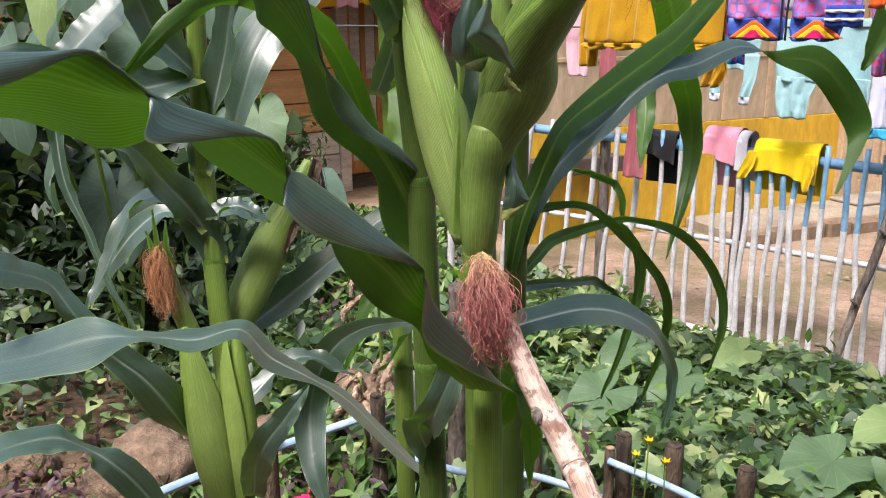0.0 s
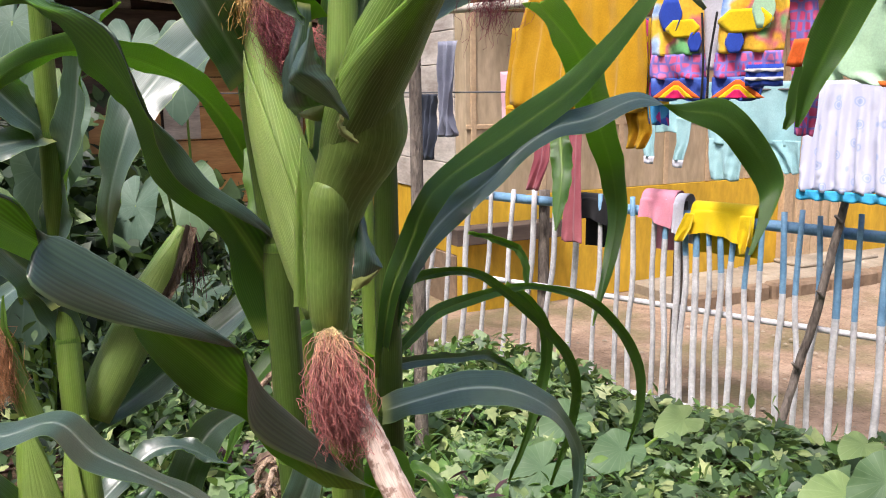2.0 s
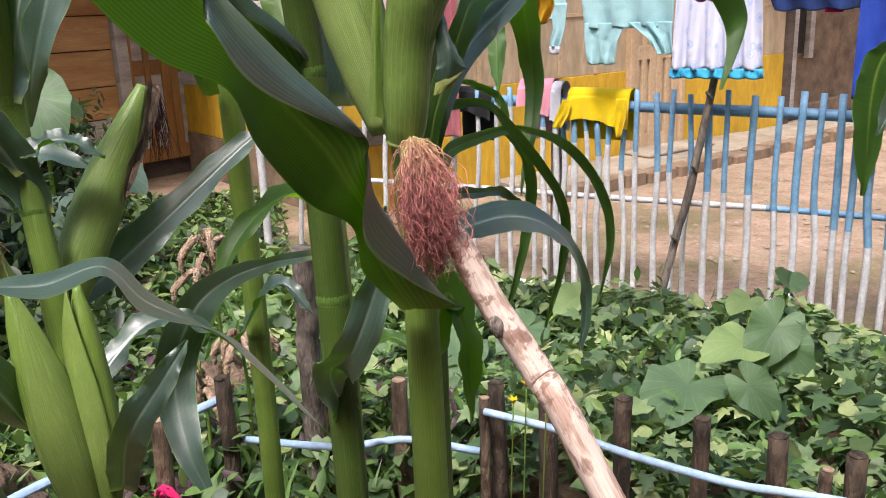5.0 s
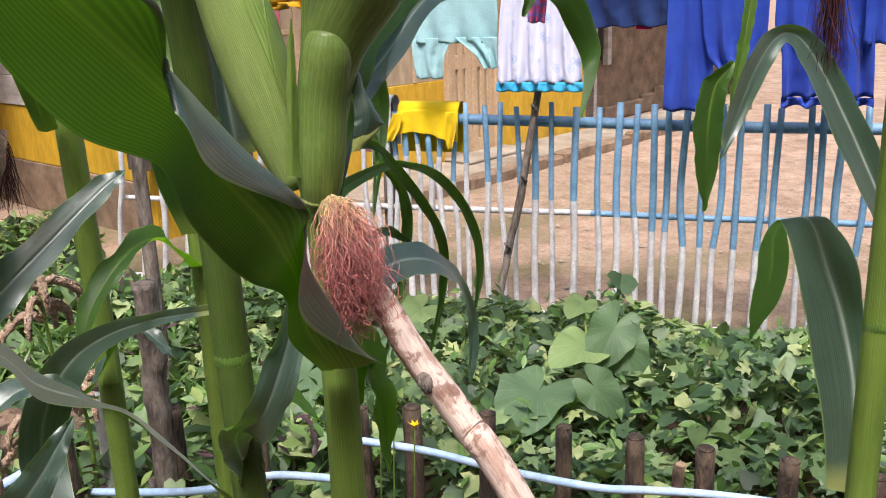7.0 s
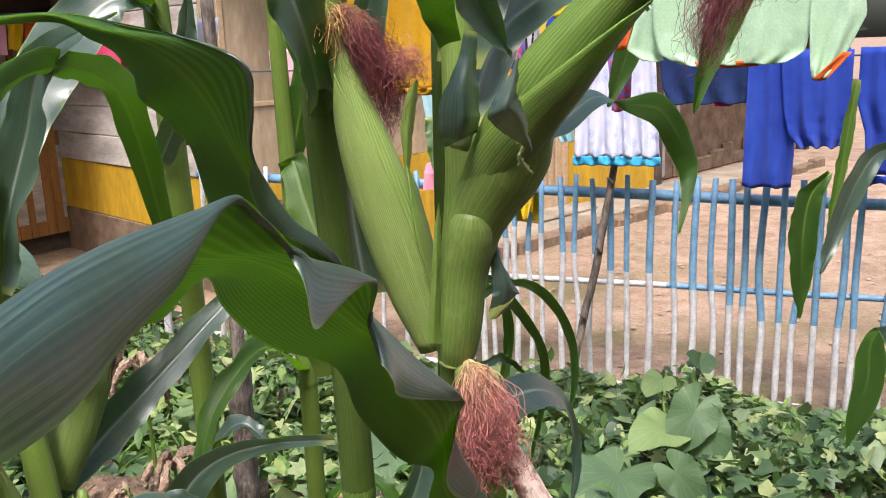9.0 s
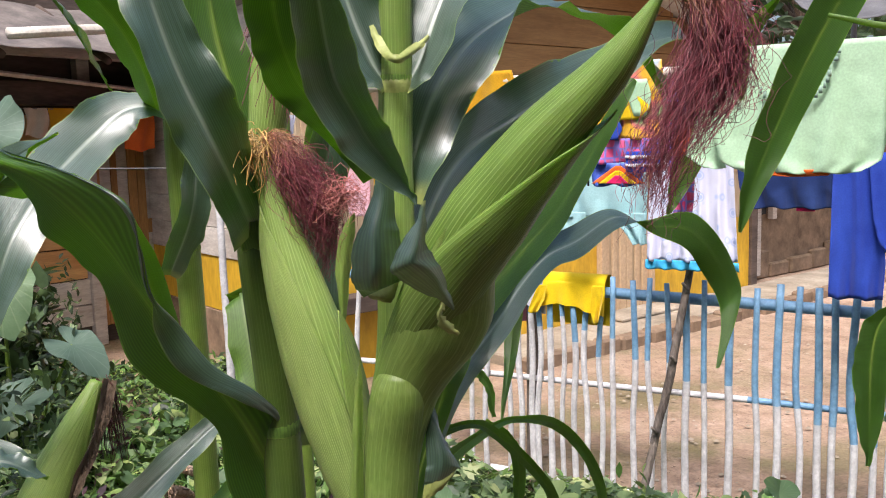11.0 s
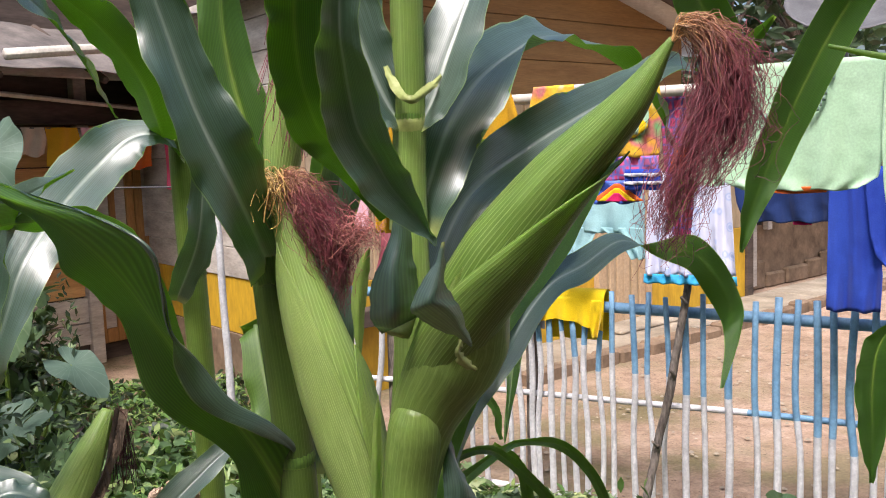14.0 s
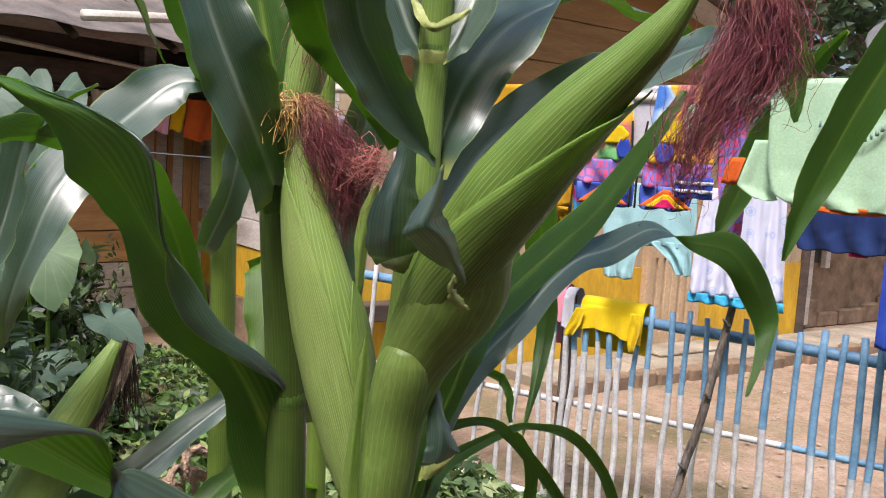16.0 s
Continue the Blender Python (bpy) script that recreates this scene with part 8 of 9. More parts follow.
def corn_left():
    c = thing("corn_plant", (-0.34, 1.28, GZ), "corn plant with three ears and rust-brown silk", "corn", "corn plants")
    stalk(c, [(-0.3, 1.2, GZ - 0.03), (-0.315, 1.22, 0.6), (-0.33, 1.25, 0.9), (-0.352, 1.3, 1.1), (-0.345, 1.29, 1.3), (-0.335, 1.27, 1.6)], [0.02, 0.018, 0.0162, 0.015, 0.0138, 0.0115], (1.0, 1.13, 1.27), M_STALK)
    ll = [(-0.327, 1.3, 0.885), (-0.272, 1.36, 1.012), (-0.213, 1.395, 1.132)]
    tube(c, "ear", ll, [0.022, 0.029, 0.0315, 0.0295, 0.024, 0.017, 0.008], M_HUSK_OUT, 50, 44, 0.004, 20, label="plump green ear with dried tip")
    husk_leaf(c, ll, [0.022, 0.0295, 0.032, 0.029, 0.022, 0.012], 130, -70, M_HUSK_OUT, "outer husk leaf", 0.002)
    strands(c, "silk", (-0.208, 1.395, 1.125), (0.35, -0.2, -0.6), M_SILK_BLACK, 60, 0.09, 0.2, 0.4, 0.0006, 0.06, 12, "withered dark silk")
    leaf(c, [(-0.2, 1.385, 1.135), (-0.212, 1.362, 1.085), (-0.236, 1.342, 1.03), (-0.25, 1.335, 0.99)], 0.02, face=[(0.6, -0.7, 0.1)], fold=0.5, wave=0.1, waves=2, base=0.9, mats=(M_POST_BROWN, M_POST_DARK), name="dry_husk", label="dried brown husk edge", rib=False)
    for tip, bot, r in (((-0.352, 1.15, 0.945), (-0.3, 1.1, 0.7), 0.0285), ((-0.287, 1.165, 0.94), (-0.276, 1.11, 0.7), 0.0245)):
        mid = tuple((a + b) / 2 for a, b in zip(tip, bot))
        tube(c, "ear", [bot, mid, tip], [r * 0.5, r * 0.82, r * 0.94, r * 0.94, r * 0.84, r * 0.7, r * 0.5, r * 0.15], M_STALK, 30, 36, 0.0, 18, label="green ear in tight husk")
        husk_leaf(c, [bot, mid, tip], [r * 0.5, r * 0.82, r * 0.95, r * 0.95, r * 0.84, r * 0.6], 140, -60 if tip[0] < -0.32 else -120, M_HUSK_OUT, "outer husk leaf", 0.0015)
    tube(c, "ear", [(-0.36, 1.2, 0.92), (-0.38, 1.2, 0.98), (-0.392, 1.2, 1.05)], [0.014, 0.013, 0.007], M_HUSK_OUT, 20, 20)
    lane = [(-0.386, 1.195, 1.052), (-0.392, 1.185, 1.03), (-0.388, 1.178, 0.99), (-0.377, 1.175, 0.95)]
    strands(c, "silk", (0, 0, 0), (0, 0, 1), M_SILK_BROWN, 420, 0.095, 0.35, 0.5, 0.00035, 0.06, 14, "rust-brown silk", seg=16, lane=lane, lane_r=0.0078)
    for dx, dz in ((0.0, 0.07), (0.012, 0.055), (-0.008, 0.04)):
        leaf(c, [(-0.384 + dx, 1.19, 1.02), (-0.389 + dx, 1.185, 1.045), (-0.393 + dx * 1.4, 1.185, 1.03 + dz)], 0.012, face=[(-0.2, -0.9, 0.2)], fold=0.3, wave=0.02, waves=1, mats=(M_PALE, M_LEAF_LOW), name="husk_tip", rib=False, n=16)
    loft(c, PALE_WAVY_LEAF, (M_LEAF, M_LEAF_LOW), 1, 120, 0.0015, seed=9)
    leaf(c, [(-0.343, 1.3, 0.86), (-0.269, 1.37, 0.905), (-0.202, 1.4, 0.955), (-0.098, 1.44, 1.035), (-0.06, 1.45, 1.06)], 0.062, face=[(-0.2, -0.8, 0.5)], fold=0.3, wave=0.06)
    loft(c, DARK_SIDE_LEAF, (M_LEAF, M_LEAF_LOW), 1, 80, 0.0015, seed=10)
    loft(c, LOW_SIDE_LEAF, (M_LEAF, M_LEAF_LOW), 1, 80, 0.0015, seed=11)
    leaf(c, [(-0.345, 1.27, 1.05), (-0.4, 1.28, 1.1), (-0.46, 1.3, 1.08), (-0.5, 1.28, 1.0), (-0.53, 1.25, 0.93)], 0.05, fold=0.3, wave=0.08)
    leaf(c, [(-0.345, 1.27, 1.07), (-0.3, 1.275, 1.085), (-0.255, 1.28, 1.06)], 0.04, fold=0.3)
    leaf(c, [(-0.335, 1.28, 0.995), (-0.357, 1.265, 1.07), (-0.385, 1.228, 1.128), (-0.41, 1.17, 1.19), (-0.46, 1.1, 1.22)], 0.062, face=[(0.2, -0.9, 0.4)], fold=0.25, wave=0.1, base=0.5)
    leaf(c, [(-0.35, 1.29, 1.13), (-0.335, 1.29, 1.2), (-0.3, 1.26, 1.3), (-0.27, 1.22, 1.38), (-0.2, 1.15, 1.42)], 0.062, face=[(-0.3, -0.8, 0.4)], fold=0.3, wave=0.08)
    leaf(c, [(-0.345, 1.285, 1.27), (-0.385, 1.24, 1.33), (-0.41, 1.2, 1.4), (-0.5, 1.1, 1.45)], 0.06, face=[(0.2, -0.8, 0.5)], fold=0.3, wave=0.08)
    leaf(c, [(-0.345, 1.285, 1.27), (-0.42, 1.2, 1.26), (-0.5, 1.12, 1.3), (-0.6, 1.0, 1.3)], 0.06, face=[(0.2, -0.7, 0.6)], fold=0.3, wave=0.08)
    leaf(c, [(-0.26, 1.1, 0.72), (-0.24, 1.06, 0.8), (-0.2, 1.05, 0.86), (-0.17, 1.06, 0.9)], 0.045, face=[(0.2, -0.8, 0.4)], fold=0.3)
    leaf(c, [(-0.3, 1.2, 0.8), (-0.22, 1.25, 0.86), (-0.14, 1.28, 0.82)], 0.045, fold=0.3)
    loft(c, SILVER_LEAF, (M_LEAF, M_LEAF_LOW), 1, 70, 0.0012, seed=31)
    loft(c, THIN_HANGING_LEAF, (M_LEAF, M_LEAF_LOW), 1, 70, 0.0012, seed=32)
    loft(c, UPPER_SIDE_LEAF, (M_LEAF, M_LEAF_LOW), 1, 70, 0.0012, seed=33)
    return c


def corn_edge():
    c = thing("corn_plant", (0.6, 0.85, GZ), "corn plant whose upper leaves hang over the washing", "corn", "corn plants")
    stalk(c, [(0.66, 0.85, GZ - 0.03), (0.655, 0.85, 0.7), (0.65, 0.85, 1.2), (0.645, 0.85, 1.75)], [0.018, 0.017, 0.016, 0.012], (0.9, 1.2), M_STALK)
    loft(c, HANG_DARK, (M_LEAF_LOW, M_LEAF), 1, 80, 0.0016, seed=55)
    loft(c, HANG_LIGHT, (M_LEAF_LOW, M_LEAF), 1, 80, 0.0018, seed=56)
    loft(c, HANG_NEAR, (M_LEAF_LOW, M_LEAF), 1, 60, 0.0014, seed=57)
    tube(c, "tassel_branch", [(0.62, 0.9, 1.48), (0.534, 0.964, 1.492), (0.483, 1.005, 1.509)], [0.0035, 0.0035, 0.002], M_PALE, 14, 8, 0.3, 3)
    return c


def corn_far_edge():
    c = thing("corn_plant", (1.228, 1.280, GZ), "corn plant with folded leaves and dark withered silk", "corn", "corn plants")
    stalk(c, [(1.238, 1.280, GZ - 0.03), (1.228, 1.280, 0.6), (1.228, 1.280, 1.1), (1.218, 1.280, 1.7)], [0.02, 0.019, 0.017, 0.012], (0.7, 1.0), M_STALK)
    loft(c, EDGE_FOLDED_LEAF, (M_LEAF_LOW, M_LEAF), 1, 90, 0.0014, seed=50)
    loft(c, EDGE_ARCH_LEAF, (M_LEAF, M_LEAF_LOW), 1, 90, 0.0014, seed=51)
    loft(c, EDGE_DARK_LEAF, (M_LEAF_LOW, M_LEAF), 1, 60, 0.0014, seed=52)
    loft(c, EDGE_BRIGHT_STRIP, (M_PALE, M_LEAF_LOW), 1, 60, 0.001, seed=53)
    tube(c, "ear", [(1.218, 1.280, 1.2), (1.188, 1.270, 1.3), (0.998, 1.250, 1.351)], [0.016, 0.024, 0.014], M_HUSK_OUT, 20, 24)
    strands(c, "silk", (0.993, 1.250, 1.331), (-0.05, -0.1, -0.8), M_SILK_BLACK, 170, 0.19, 0.13, 0.3, 0.0007, 0.07, 17, "withered dark silk")
    return c


for build in (corn_front, corn_behind, corn_right_behind, corn_yard, corn_left, corn_edge, corn_far_edge):
    build()


def propping_branch():
    t = thing("peeled_branch", (0.3, 0.6, GZ), "pale peeled branch leaning against the corn stalk", "branch")
    tube(t, "branch", [(0.06, 0.885, 1.06), (0.085, 0.87, 1.0), (0.127, 0.838, 0.92), (0.155, 0.8, 0.86), (0.3, 0.66, 0.5), (0.52, 0.45, GZ - 0.02)], [0.0085, 0.0125, 0.0135, 0.0135, 0.0145, 0.0155], M_BARK_PALE, 70, 16, ridge=0.05, ridges=3, bend=0.0004, seed=6)
    tube(t, "knot", [(0.098, 0.852, 0.97), (0.098, 0.848, 0.96), (0.1, 0.846, 0.95)], [0.004, 0.0075, 0.004], M_BARK, 8, 12)


propping_branch()


# ---- garden plants ----
HEART_ANGLE = [radians(v) for v in (0, 14, 32, 55, 80, 105, 130, 150, 163, 172, 180)]
HEART_REACH = [1.0, 0.88, 0.72, 0.60, 0.54, 0.53, 0.56, 0.60, 0.54, 0.32, 0.07]


def big_leaf_mesh(name, length, mat, cup=0.16, droop=0.35, wave=0.045, seed=0):
    """A large heart-shaped leaf with veins as ridges; the stalk joins at the origin, the tip points along +y."""
    rng = np.random.RandomState(seed)
    nr, na = 8, 60
    vert, faces, uv = [(0, 0, 0)], [], [(0.5, 0)]
    for i in range(1, nr + 1):
        f = i / nr
        for j in range(na):
            th = 2 * math.pi * j / na
            a = (th + math.pi) % (2 * math.pi) - math.pi
            r = float(np.interp(abs(a), HEART_ANGLE, HEART_REACH)) * (1 + 0.025 * math.sin(4 * a + 2 * seed) + 0.02 * math.sin(9 * a + seed))
            r *= length * f
            x, y = r * math.sin(a) * 0.95, r * math.cos(a)
            vein = 0.01 * length * max(0, math.cos(9 * a)) ** 6
            z = -droop * (max(0, y) / length) ** 2 * length + cup * abs(x) * 0.6 - vein * f + wave * length * math.sin(5 * a + seed) * f ** 3
            vert.append((x, y, z))
            uv.append((abs(a) / math.pi, f))
    for j in range(na):
        faces.append((0, 1 + j, 1 + (j + 1) % na))
    for i in range(nr - 1):
        for j in range(na):
            a = 1 + i * na + j
            b = 1 + i * na + (j + 1) % na
            faces.append((a, a + na, b + na, b))
    return mesh_of(name, vert, faces, mat, uv)


def taro(name, base, leaves, label, cat="plant", mat=None):
    t = thing(name, base, label, cat, "broad-leaved plants in the garden")
    for k, (x, y, z, ln, yaw, tilt, roll_, m) in enumerate(leaves):
        mid = ((x + base[0]) / 2 + 0.02, (y + base[1]) / 2, (z + base[2]) * 0.55)
        st = tube(t, "leaf_stalk", [base, mid, (x, y, z)], [0.009, 0.007, 0.005], M_STALK, 14, 8)
        lf = put("leaf", big_leaf_mesh("leaf", ln, m, seed=k), t)
        lf.matrix_basis = pose(x, y, z, tilt, roll_, yaw)
    return t


def taro_patch(name, base, leaves, label):
    """Leaves by the end of the stalk, the tip and the way that the blade faces."""
    t = thing(name, base, label, "plant", "broad-leaved plants in the garden")
    for k, (at, tip, face, mat) in enumerate(leaves):
        a, y = Vector(at), Vector(tip) - Vector(at)
        ln = y.length
        y.normalize()
        x = y.cross(Vector(face)).normalized()
        z = x.cross(y)
        mid = Vector(base).lerp(a, 0.55) + Vector((0.02, 0.02, 0.03))
        tube(t, "leaf_stalk", [base, tuple(mid), tuple(a - z * 0.004)], [0.008, 0.006, 0.004], M_STALK, 14, 8)
        lf = put("leaf", big_leaf_mesh("leaf", ln, mat, 0.22, 0.25, 0.05, seed=k * 3 + 1), t)
        lf.matrix_basis = Matrix((x, y, z)).transposed().to_4x4()
        lf.matrix_basis.translation = a
    return t


taro_patch("taro", (1.3, 2.3, GZ), [((1.325, 2.22, 0.305), (1.22, 2.18, 0.212), (-0.25, -0.8, 0.5), M_TARO), ((1.24, 2.25, 0.255), (1.10, 2.19, 0.275), (0.1, -0.35, 0.9), M_TARO_Y), ((1.02, 2.16, 0.195), (0.85, 2.04, 0.185), (-0.1, -0.22, 0.95), M_TARO), ((1.137, 2.05, 0.225), (1.20, 1.99, 0.148), (-0.3, -0.7, 0.6), M_TARO), ((1.35, 2.21, 0.25), (1.355, 2.12, 0.14), (-0.6, -0.7, 0.2), M_TARO), ((1.46, 2.58, 0.25), (1.37, 2.52, 0.255), (-0.1, -0.35, 0.9), M_TARO_Y), ((1.525, 2.46, 0.335), (1.475, 2.43, 0.395), (0.75, -0.6, 0.2), M_TARO), ((1.53, 2.46, 0.335), (1.61, 2.48, 0.355), (0.0, -0.45, 0.9), M_TARO)], "light green taro with heart-shaped leaves")
taro_patch("taro", (0.6, 2.75, GZ), [((0.50, 2.66, 0.17), (0.36, 2.55, 0.13), (-0.2, -0.55, 0.8), M_TARO), ((0.78, 2.8, 0.16), (0.66, 2.72, 0.14), (0.1, -0.5, 0.85), M_TARO), ((1.05, 3.02, 0.17), (0.94, 2.95, 0.16), (0.0, -0.5, 0.85), M_TARO_Y), ((0.66, 3.1, 0.15), (0.54, 3.0, 0.12), (0.0, -0.6, 0.75), M_TARO)], "low taro with broad leaves among the creepers")
taro("elephant_ear", (-1.25, 3.25, GZ), [(-1.04, 3.05, 1.28, 0.27, 165, -75, 0, M_ELEPHANT), (-1.28, 2.95, 1.5, 0.22, 150, -60, 0, M_TARO_Y), (-1.29, 3.38, 1.58, 0.3, 170, -70, -10, M_ELEPHANT), (-1.2, 2.8, 1.36, 0.24, 120, -70, 0, M_ELEPHANT), (-1.12, 3.1, 1.08, 0.28, 150, -75, 10, M_ELEPHANT), (-1.35, 3.0, 0.95, 0.3, 120, -70, 0, M_ELEPHANT), (-1.5, 3.1, 1.2, 0.3, 150, -70, 0, M_ELEPHANT), (-1.2, 3.1, 0.75, 0.26, 200, -60, 0, M_ELEPHANT)], "tall elephant ear with huge grey-green leaves")
taro("elephant_ear", (-0.98, 4.4, GZ), [(-0.92, 4.2, 0.9, 0.26, 190, -45, 10, M_TARO), (-0.92, 4.23, 1.5, 0.3, 165, -65, 0, M_ELEPHANT), (-0.95, 3.6, 1.5, 0.22, 180, -60, 0, M_ELEPHANT), (-0.66, 4.2, 0.6, 0.2, 230, -25, 15, M_ELEPHANT), (-1.2, 4.3, 0.8, 0.3, 150, -60, 0, M_ELEPHANT), (-0.85, 4.0, 0.42, 0.24, 130, -30, -15, M_ELEPHANT), (-0.68, 4.0, 0.3, 0.2, 140, -30, 0, M_TARO), (-1.05, 4.0, 0.45, 0.26, 170, -45, 0, M_ELEPHANT)], "elephant ear with broad green leaves by the house")


def cover(n, region, zlo, zhi, size, seed, tilt=0.6):
    """Random leaf places within region(x, y), which gives the height of the growth there or None."""
    rng = np.random.RandomState(seed)
    out = []
    while len(out) < n:
        x, y = rng.uniform(-3.6, 3.8), rng.uniform(0.9, 6.4)
        h = region(x, y)
        if h is None:
            continue
        z = GZ + h * rng.uniform(zlo, zhi)
        out.append((x, y, z, size * rng.uniform(0.6, 1.25), rng.uniform(0, 2 * math.pi), rng.normal(-0.15, tilt), rng.normal(0, tilt * 0.7)))
    return out


def lumps(x, y, k=1.0):
    return 0.5 + 0.5 * noise.noise(Vector((x * 2.1 * k + 7, y * 2.1 * k, 1.3))) + 0.3 * noise.noise(Vector((x * 6 * k, y * 6 * k, 4.0)))


def bed_right(x, y):
    c = x + y
    if 2.55 < c < 4.86 and x > 0.22 and x - y < 1.9:
        edge = min(1, (4.95 - c) / 0.5)
        return (0.05 + 0.25 * max(0.1, lumps(x, y))) * edge
    return None


def bed_middle(x, y):
    if -0.9 < x < 0.4 and 2.0 < y < 4.6 and x + y < 4.4:
        return 0.06 + 0.26 * max(0, lumps(x, y))
    return None


def bed_left(x, y):
    if -3.4 < x < -0.35 and 2.6 < y < 6.2 and x < -0.45 - 0.12 * (y - 2.6):
        return 0.1 + 0.5 * max(0, lumps(x, y)) * min(1.2, 0.5 + (-x - 0.4) * 0.9)
    return None


def litter(x, y):
    if -1.8 < x < 0.4 and 1.3 < y < 3.4:
        return 0.03
    return None


scatter("sweet_potato_vines", M_SWEET, LOBED, cover(4200, bed_right, 0.4, 1.2, 0.066, 1, 0.55), "dense green sweet potato creepers in the bed", "vines")
scatter("sweet_potato_vines", M_SWEET, HEART, cover(4300, bed_right, 0.3, 1.15, 0.06, 2, 0.6), "heart-leaved green creepers in the bed", "vines")
scatter("weeds", M_GRASS, OVAL, cover(2600, bed_right, 0.5, 1.35, 0.055, 31, 0.7), "narrow-leaved weeds among the creepers", "weeds")
scatter("weeds", M_GRASS, OVAL, cover(2600, bed_middle, 0.2, 1.2, 0.07, 3), "small-leaved green weeds between the stalks", "weeds")
scatter("creepers", M_SWEET, HEART, cover(1800, bed_middle, 0.3, 1.0, 0.075, 4), "green creepers under the corn", "creepers")
scatter("purple_weeds", M_PURPLE, OVAL, [p for p in cover(1500, bed_middle, 0.4, 1.25, 0.06, 5) if noise.noise(Vector((p[0] * 1.8, p[1] * 1.8, 9))) > 0.05], "purple-leaved weeds", "weeds")
def bed_edge(x, y):
    if -1.7 < x < -0.3 and 1.5 < y < 2.7:
        return 0.02 + 0.14 * max(0, lumps(x, y, 1.6))
    return None


scatter("purple_weeds", M_PURPLE, OVAL, cover(1500, bed_edge, 0.2, 1.2, 0.045, 11), "brownish purple weeds round the rocks", "weeds")
scatter("weeds", M_GRASS, OVAL, cover(900, bed_edge, 0.2, 1.2, 0.04, 12), "low green weeds round the rocks", "weeds")
scatter("bushes", M_BUSH_SHADED, OVAL, cover(11000, bed_left, 0.15, 1.7, 0.06, 6, 0.8), "leafy shrubs along the house, coloured as in deep shade", "shrubs")
scatter("undergrowth", M_SWEET, HEART, cover(5200, bed_left, 0.1, 0.85, 0.055, 7, 0.6), "broad-leaved green undergrowth", "undergrowth")


def thicket(x, y):
    if -3.3 < x < -1.05 and 3.3 < y < 6.2 and y < 6.6 + 0.3 * x:
        return 1.75 * min(1.0, 0.45 + 0.5 * (-x - 1.0)) * (0.7 + 0.3 * lumps(x, y))
    return None


scatter("thicket", M_BUSH_SHADED, HEART, cover(5200, thicket, 0.1, 1.0, 0.13, 21, 0.7), "broad-leaved thicket beside the wooden house, coloured as in deep shade", "shrubs")


def bed_back(x, y):
    if -1.3 < x < 0.1 and 4.2 < y < 6.7:
        return 0.02 + 0.22 * max(0, lumps(x, y)) * min(1, (6.9 - y) / 1.2)
    return None


scatter("weeds", M_GRASS, OVAL, cover(2600, bed_back, 0.1, 1.1, 0.06, 13), "green weeds along the foot of the house", "weeds")
scatter("weeds", M_BUSH_SHADED, HEART, cover(1500, bed_back, 0.1, 1.1, 0.055, 14), "leafy weeds along the house, coloured as in deep shade", "weeds")
scatter("grass_tufts", M_GRASS, BLADE, [(x, y, GZ, s * 2.6, yw, 0.9 + t * 0.4, r) for x, y, z, s, yw, t, r in cover(1500, bed_middle, 0, 0.1, 0.09, 8, 0.5)], "long grass blades between the stalks", "grass")
scatter("leaf_litter", M_PURPLE, HEART, [(x, y, GZ + 0.015, s, yw, t * 0.3, r * 0.3) for x, y, z, s, yw, t, r in cover(500, litter, 0, 1, 0.05, 9)], "dry brown fallen leaves on the soil", "leaves")


def yellow_flowers():
    rng = random.Random(5)
    for x, y, z in ((0.44, 1.8, 0.43), (0.47, 1.76, 0.40), (0.42, 1.83, 0.38)):
        f = thing("flower", (x, y, z), "small yellow flower among green leaves", "flower", "yellow flowers")
        tube(f, "stem", [(x, y + 0.03, 0.1), (x, y, z)], [0.002, 0.0015], M_STALK, 6, 6)
        for k in range(6):
            a = 2 * math.pi * k / 6
            p = put("petal", mesh_of("petal", np.asarray(OVAL[0]) * 0.022, OVAL[1], C_YELLOW), f)
            p.matrix_basis = pose(x, y, z, 60, 0, math.degrees(a))


yellow_flowers()


def amaranth():
    rng = np.random.RandomState(7)
    for bx, by, h, m, lab in ((-0.2, 2.27, 0.72, M_SEED, "beige"), (-0.26, 2.35, 0.36, M_SEED, "rusty"), (-0.15, 2.3, 0.45, M_SEED, "rusty"), (-0.36, 2.02, 0.2, C_MAGENTA, "crimson"), (-0.24, 1.9, 0.12, M_SEED, "beige")):
        t = thing("amaranth", (bx, by, GZ), lab + " amaranth with drooping seed heads", "plant", "amaranths")
        tube(t, "stem", [(bx, by, GZ), (bx + 0.01, by, h * 0.6), (bx, by, h)], [0.006, 0.005, 0.003], M_STALK, 10, 8)
        for k in range(7):
            a = rng.uniform(0, 2 * math.pi)
            l = rng.uniform(0.05, 0.1)
            z0 = h - rng.uniform(0, 0.12)
            pts = [(bx, by, z0), (bx + 0.4 * l * math.cos(a), by + 0.4 * l * math.sin(a), z0 + 0.025), (bx + l * math.cos(a), by + l * math.sin(a), z0 - 0.01), (bx + 1.1 * l * math.cos(a), by + 1.1 * l * math.sin(a), z0 - 0.05)]
            r = rng.uniform(0.007, 0.011)
            hd = tube(t, "seed_head", pts, [r * 0.5, r, r * 0.95, r * 0.4], m, 26, 14, 0.0, 5)
            for v in hd.data.vertices:
                v.co += Vector(rng.normal(0, 0.0018, 3))


amaranth()


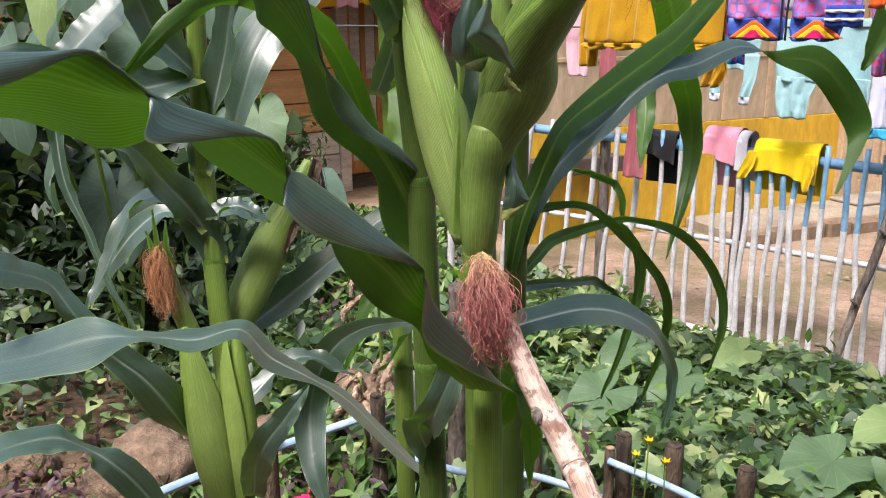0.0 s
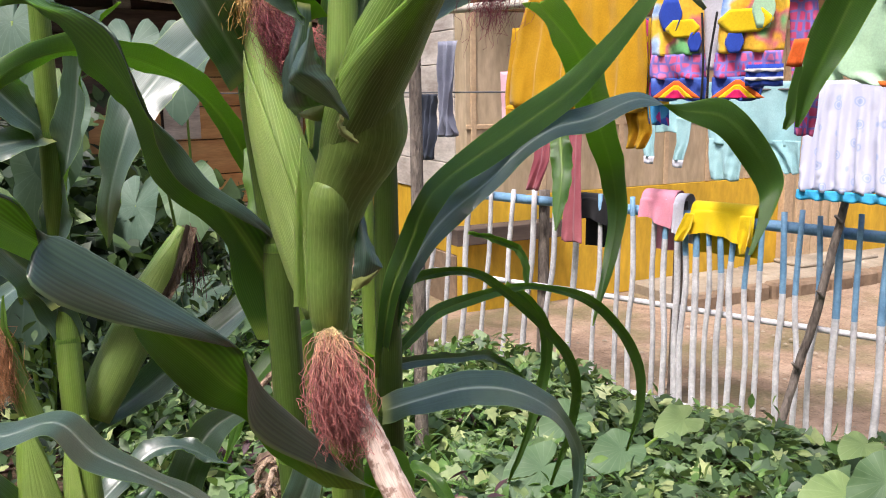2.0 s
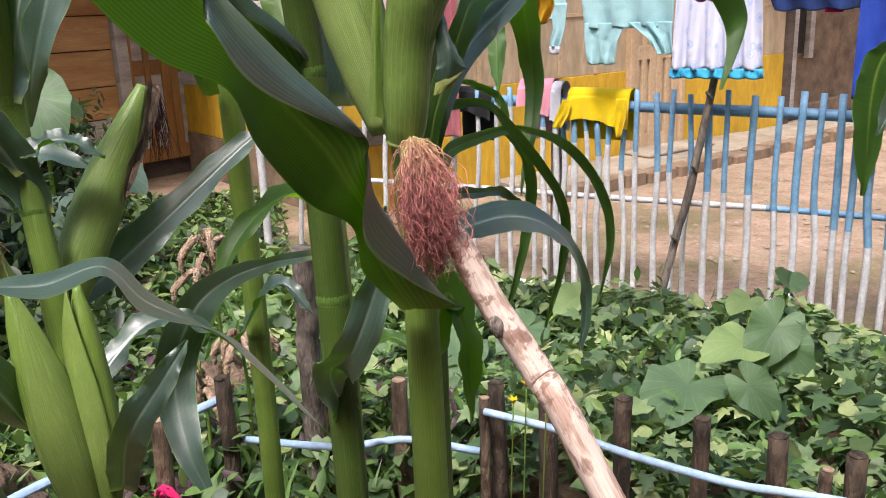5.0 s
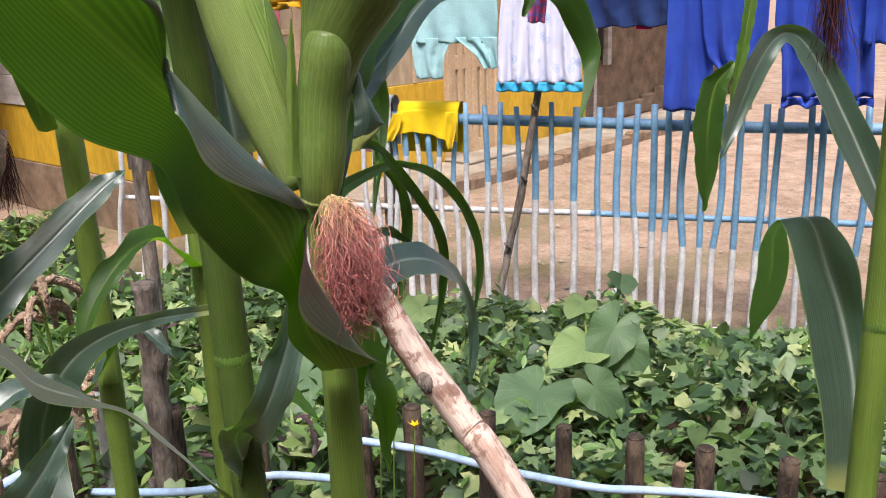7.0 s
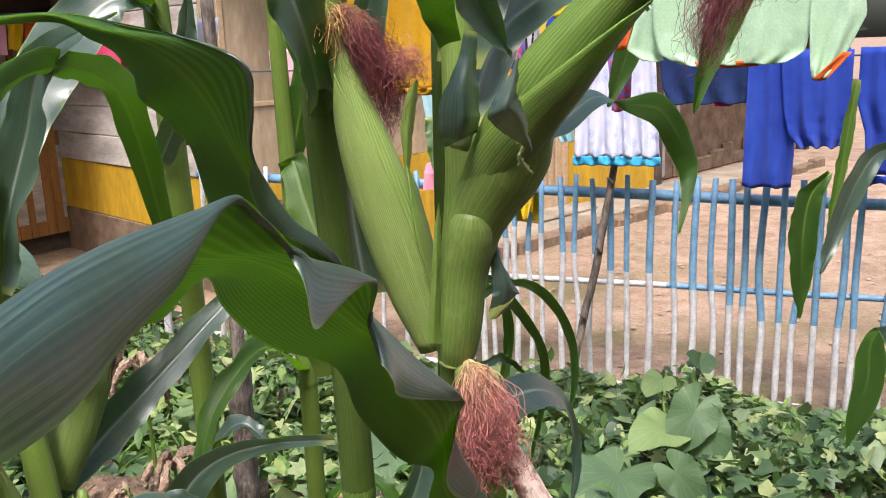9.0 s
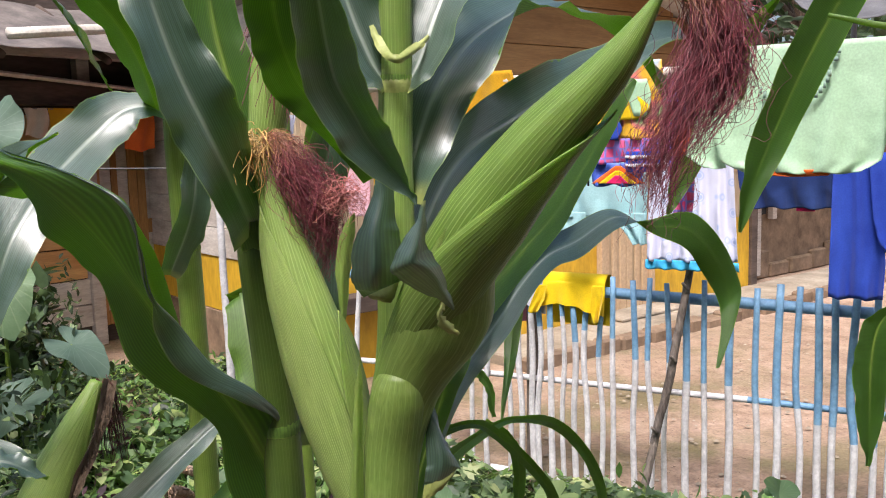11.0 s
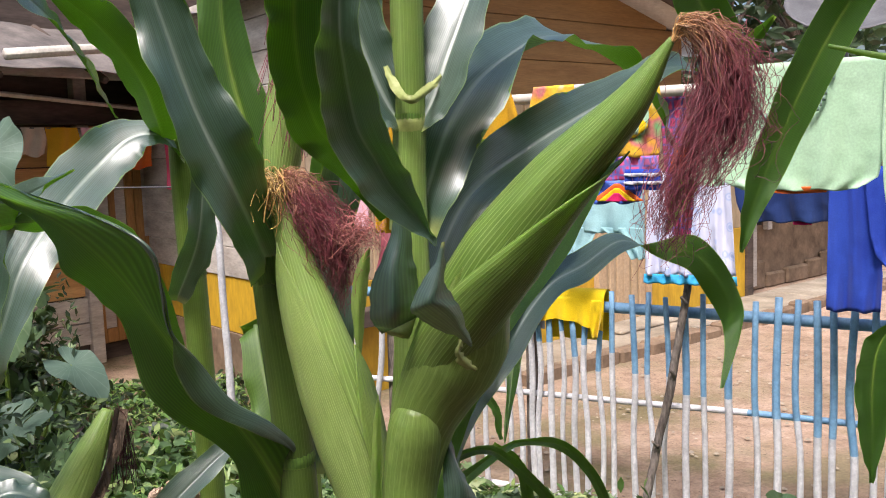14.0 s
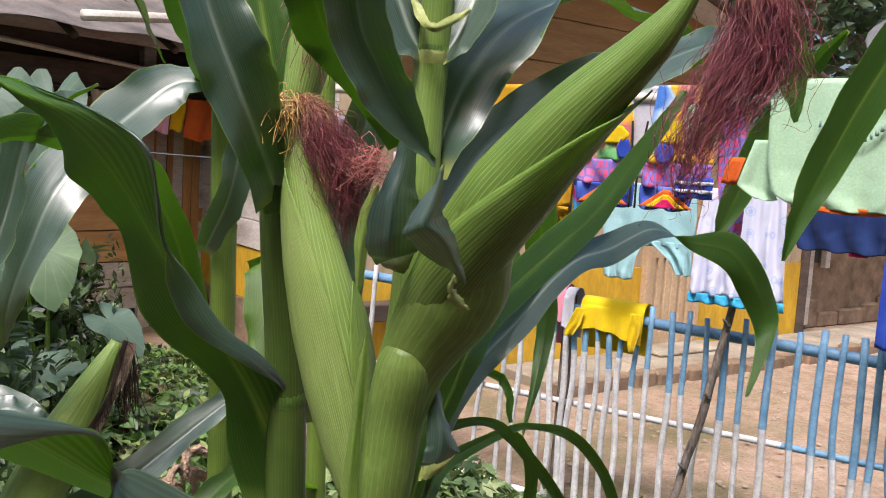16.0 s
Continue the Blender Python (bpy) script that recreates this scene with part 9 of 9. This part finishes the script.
def rocks():
    rng = np.random.RandomState(3)
    for x, y, z, r in ((-0.88, 2.35, 0.05, 0.19), (-0.55, 2.5, 0.05, 0.12), (-0.95, 1.9, 0.02, 0.07), (-0.42, 1.72, 0.0, 0.09), (-0.66, 1.6, -0.02, 0.05), (-0.3, 2.75, 0.1, 0.13), (-1.35, 2.5, -0.02, 0.1)):
        bm = bmesh.new()
        bmesh.ops.create_icosphere(bm, subdivisions=4, radius=r)
        off = Vector(rng.uniform(0, 30, 3))
        for v in bm.verts:
            n = noise.noise(v.co * (2.2 / r * 0.35) + off) * 0.35 + noise.noise(v.co * (6 / r * 0.35) + off) * 0.14
            n += abs(noise.noise(v.co * (11 / r * 0.35) + off)) * -0.12 + noise.noise(v.co * (26 / r * 0.35) + off) * 0.05 + abs(noise.noise(v.co * (4 / r) + off)) * -0.22
            v.co *= 1 + n
            v.co.z *= 0.85
        me = bpy.data.meshes.new("rock")
        bm.to_mesh(me)
        bm.free()
        me.materials.append(M_ROCK)
        finish(me)
        ob = tagged(new("rock", me), "rough brown rock half sunk in the soil", "rock", "rocks in the garden")
        ob.location = (x, y, max(z, GZ + r * 0.3))


rocks()


def pebbles():
    rng = np.random.RandomState(9)
    spots = []
    while len(spots) < 420:
        x, y = rng.uniform(-0.5, 5.5), rng.uniform(2.2, 7)
        if x + y > 5.05 and (y - 5.9) < 0.435 * (x - 1.5) - 0.75:
            spots.append((x, y, GZ + 0.008, rng.uniform(0.012, 0.035), rng.uniform(0, 6.28), 0, 0))
    pv = [(0.5, 0, 0.1), (0.2, 0.4, 0.15), (-0.4, 0.3, 0.1), (-0.5, -0.2, 0.1), (0.1, -0.45, 0.12), (0, 0, 0.4)]
    pf = [(0, 1, 5), (1, 2, 5), (2, 3, 5), (3, 4, 5), (4, 0, 5)]
    scatter("pebbles", M_CONCRETE, (pv, pf), spots, "small stones and crumbs strewn over the yard", "stones")


pebbles()


def clods():
    rng = np.random.RandomState(15)
    spots = [(rng.uniform(-1.9, -0.2), rng.uniform(1.5, 3.0), GZ + 0.012, rng.uniform(0.015, 0.06), rng.uniform(0, 6.28), rng.normal(0, 0.4), rng.normal(0, 0.4)) for _ in range(700)]
    pv = [(0.5, 0, 0), (0.2, 0.45, 0), (-0.35, 0.4, 0), (-0.5, -0.1, 0), (0.1, -0.48, 0), (0.25, 0.1, 0.38), (-0.2, 0.15, 0.42), (0, -0.2, 0.36)]
    pf = [(0, 1, 5), (1, 2, 6), (1, 6, 5), (2, 3, 6), (3, 7, 6), (3, 4, 7), (4, 0, 5), (4, 5, 7), (5, 6, 7)]
    scatter("soil_clods", M_ROCK, (pv, pf), spots, "brown clods of earth and stone in the bed", "soil")


clods()
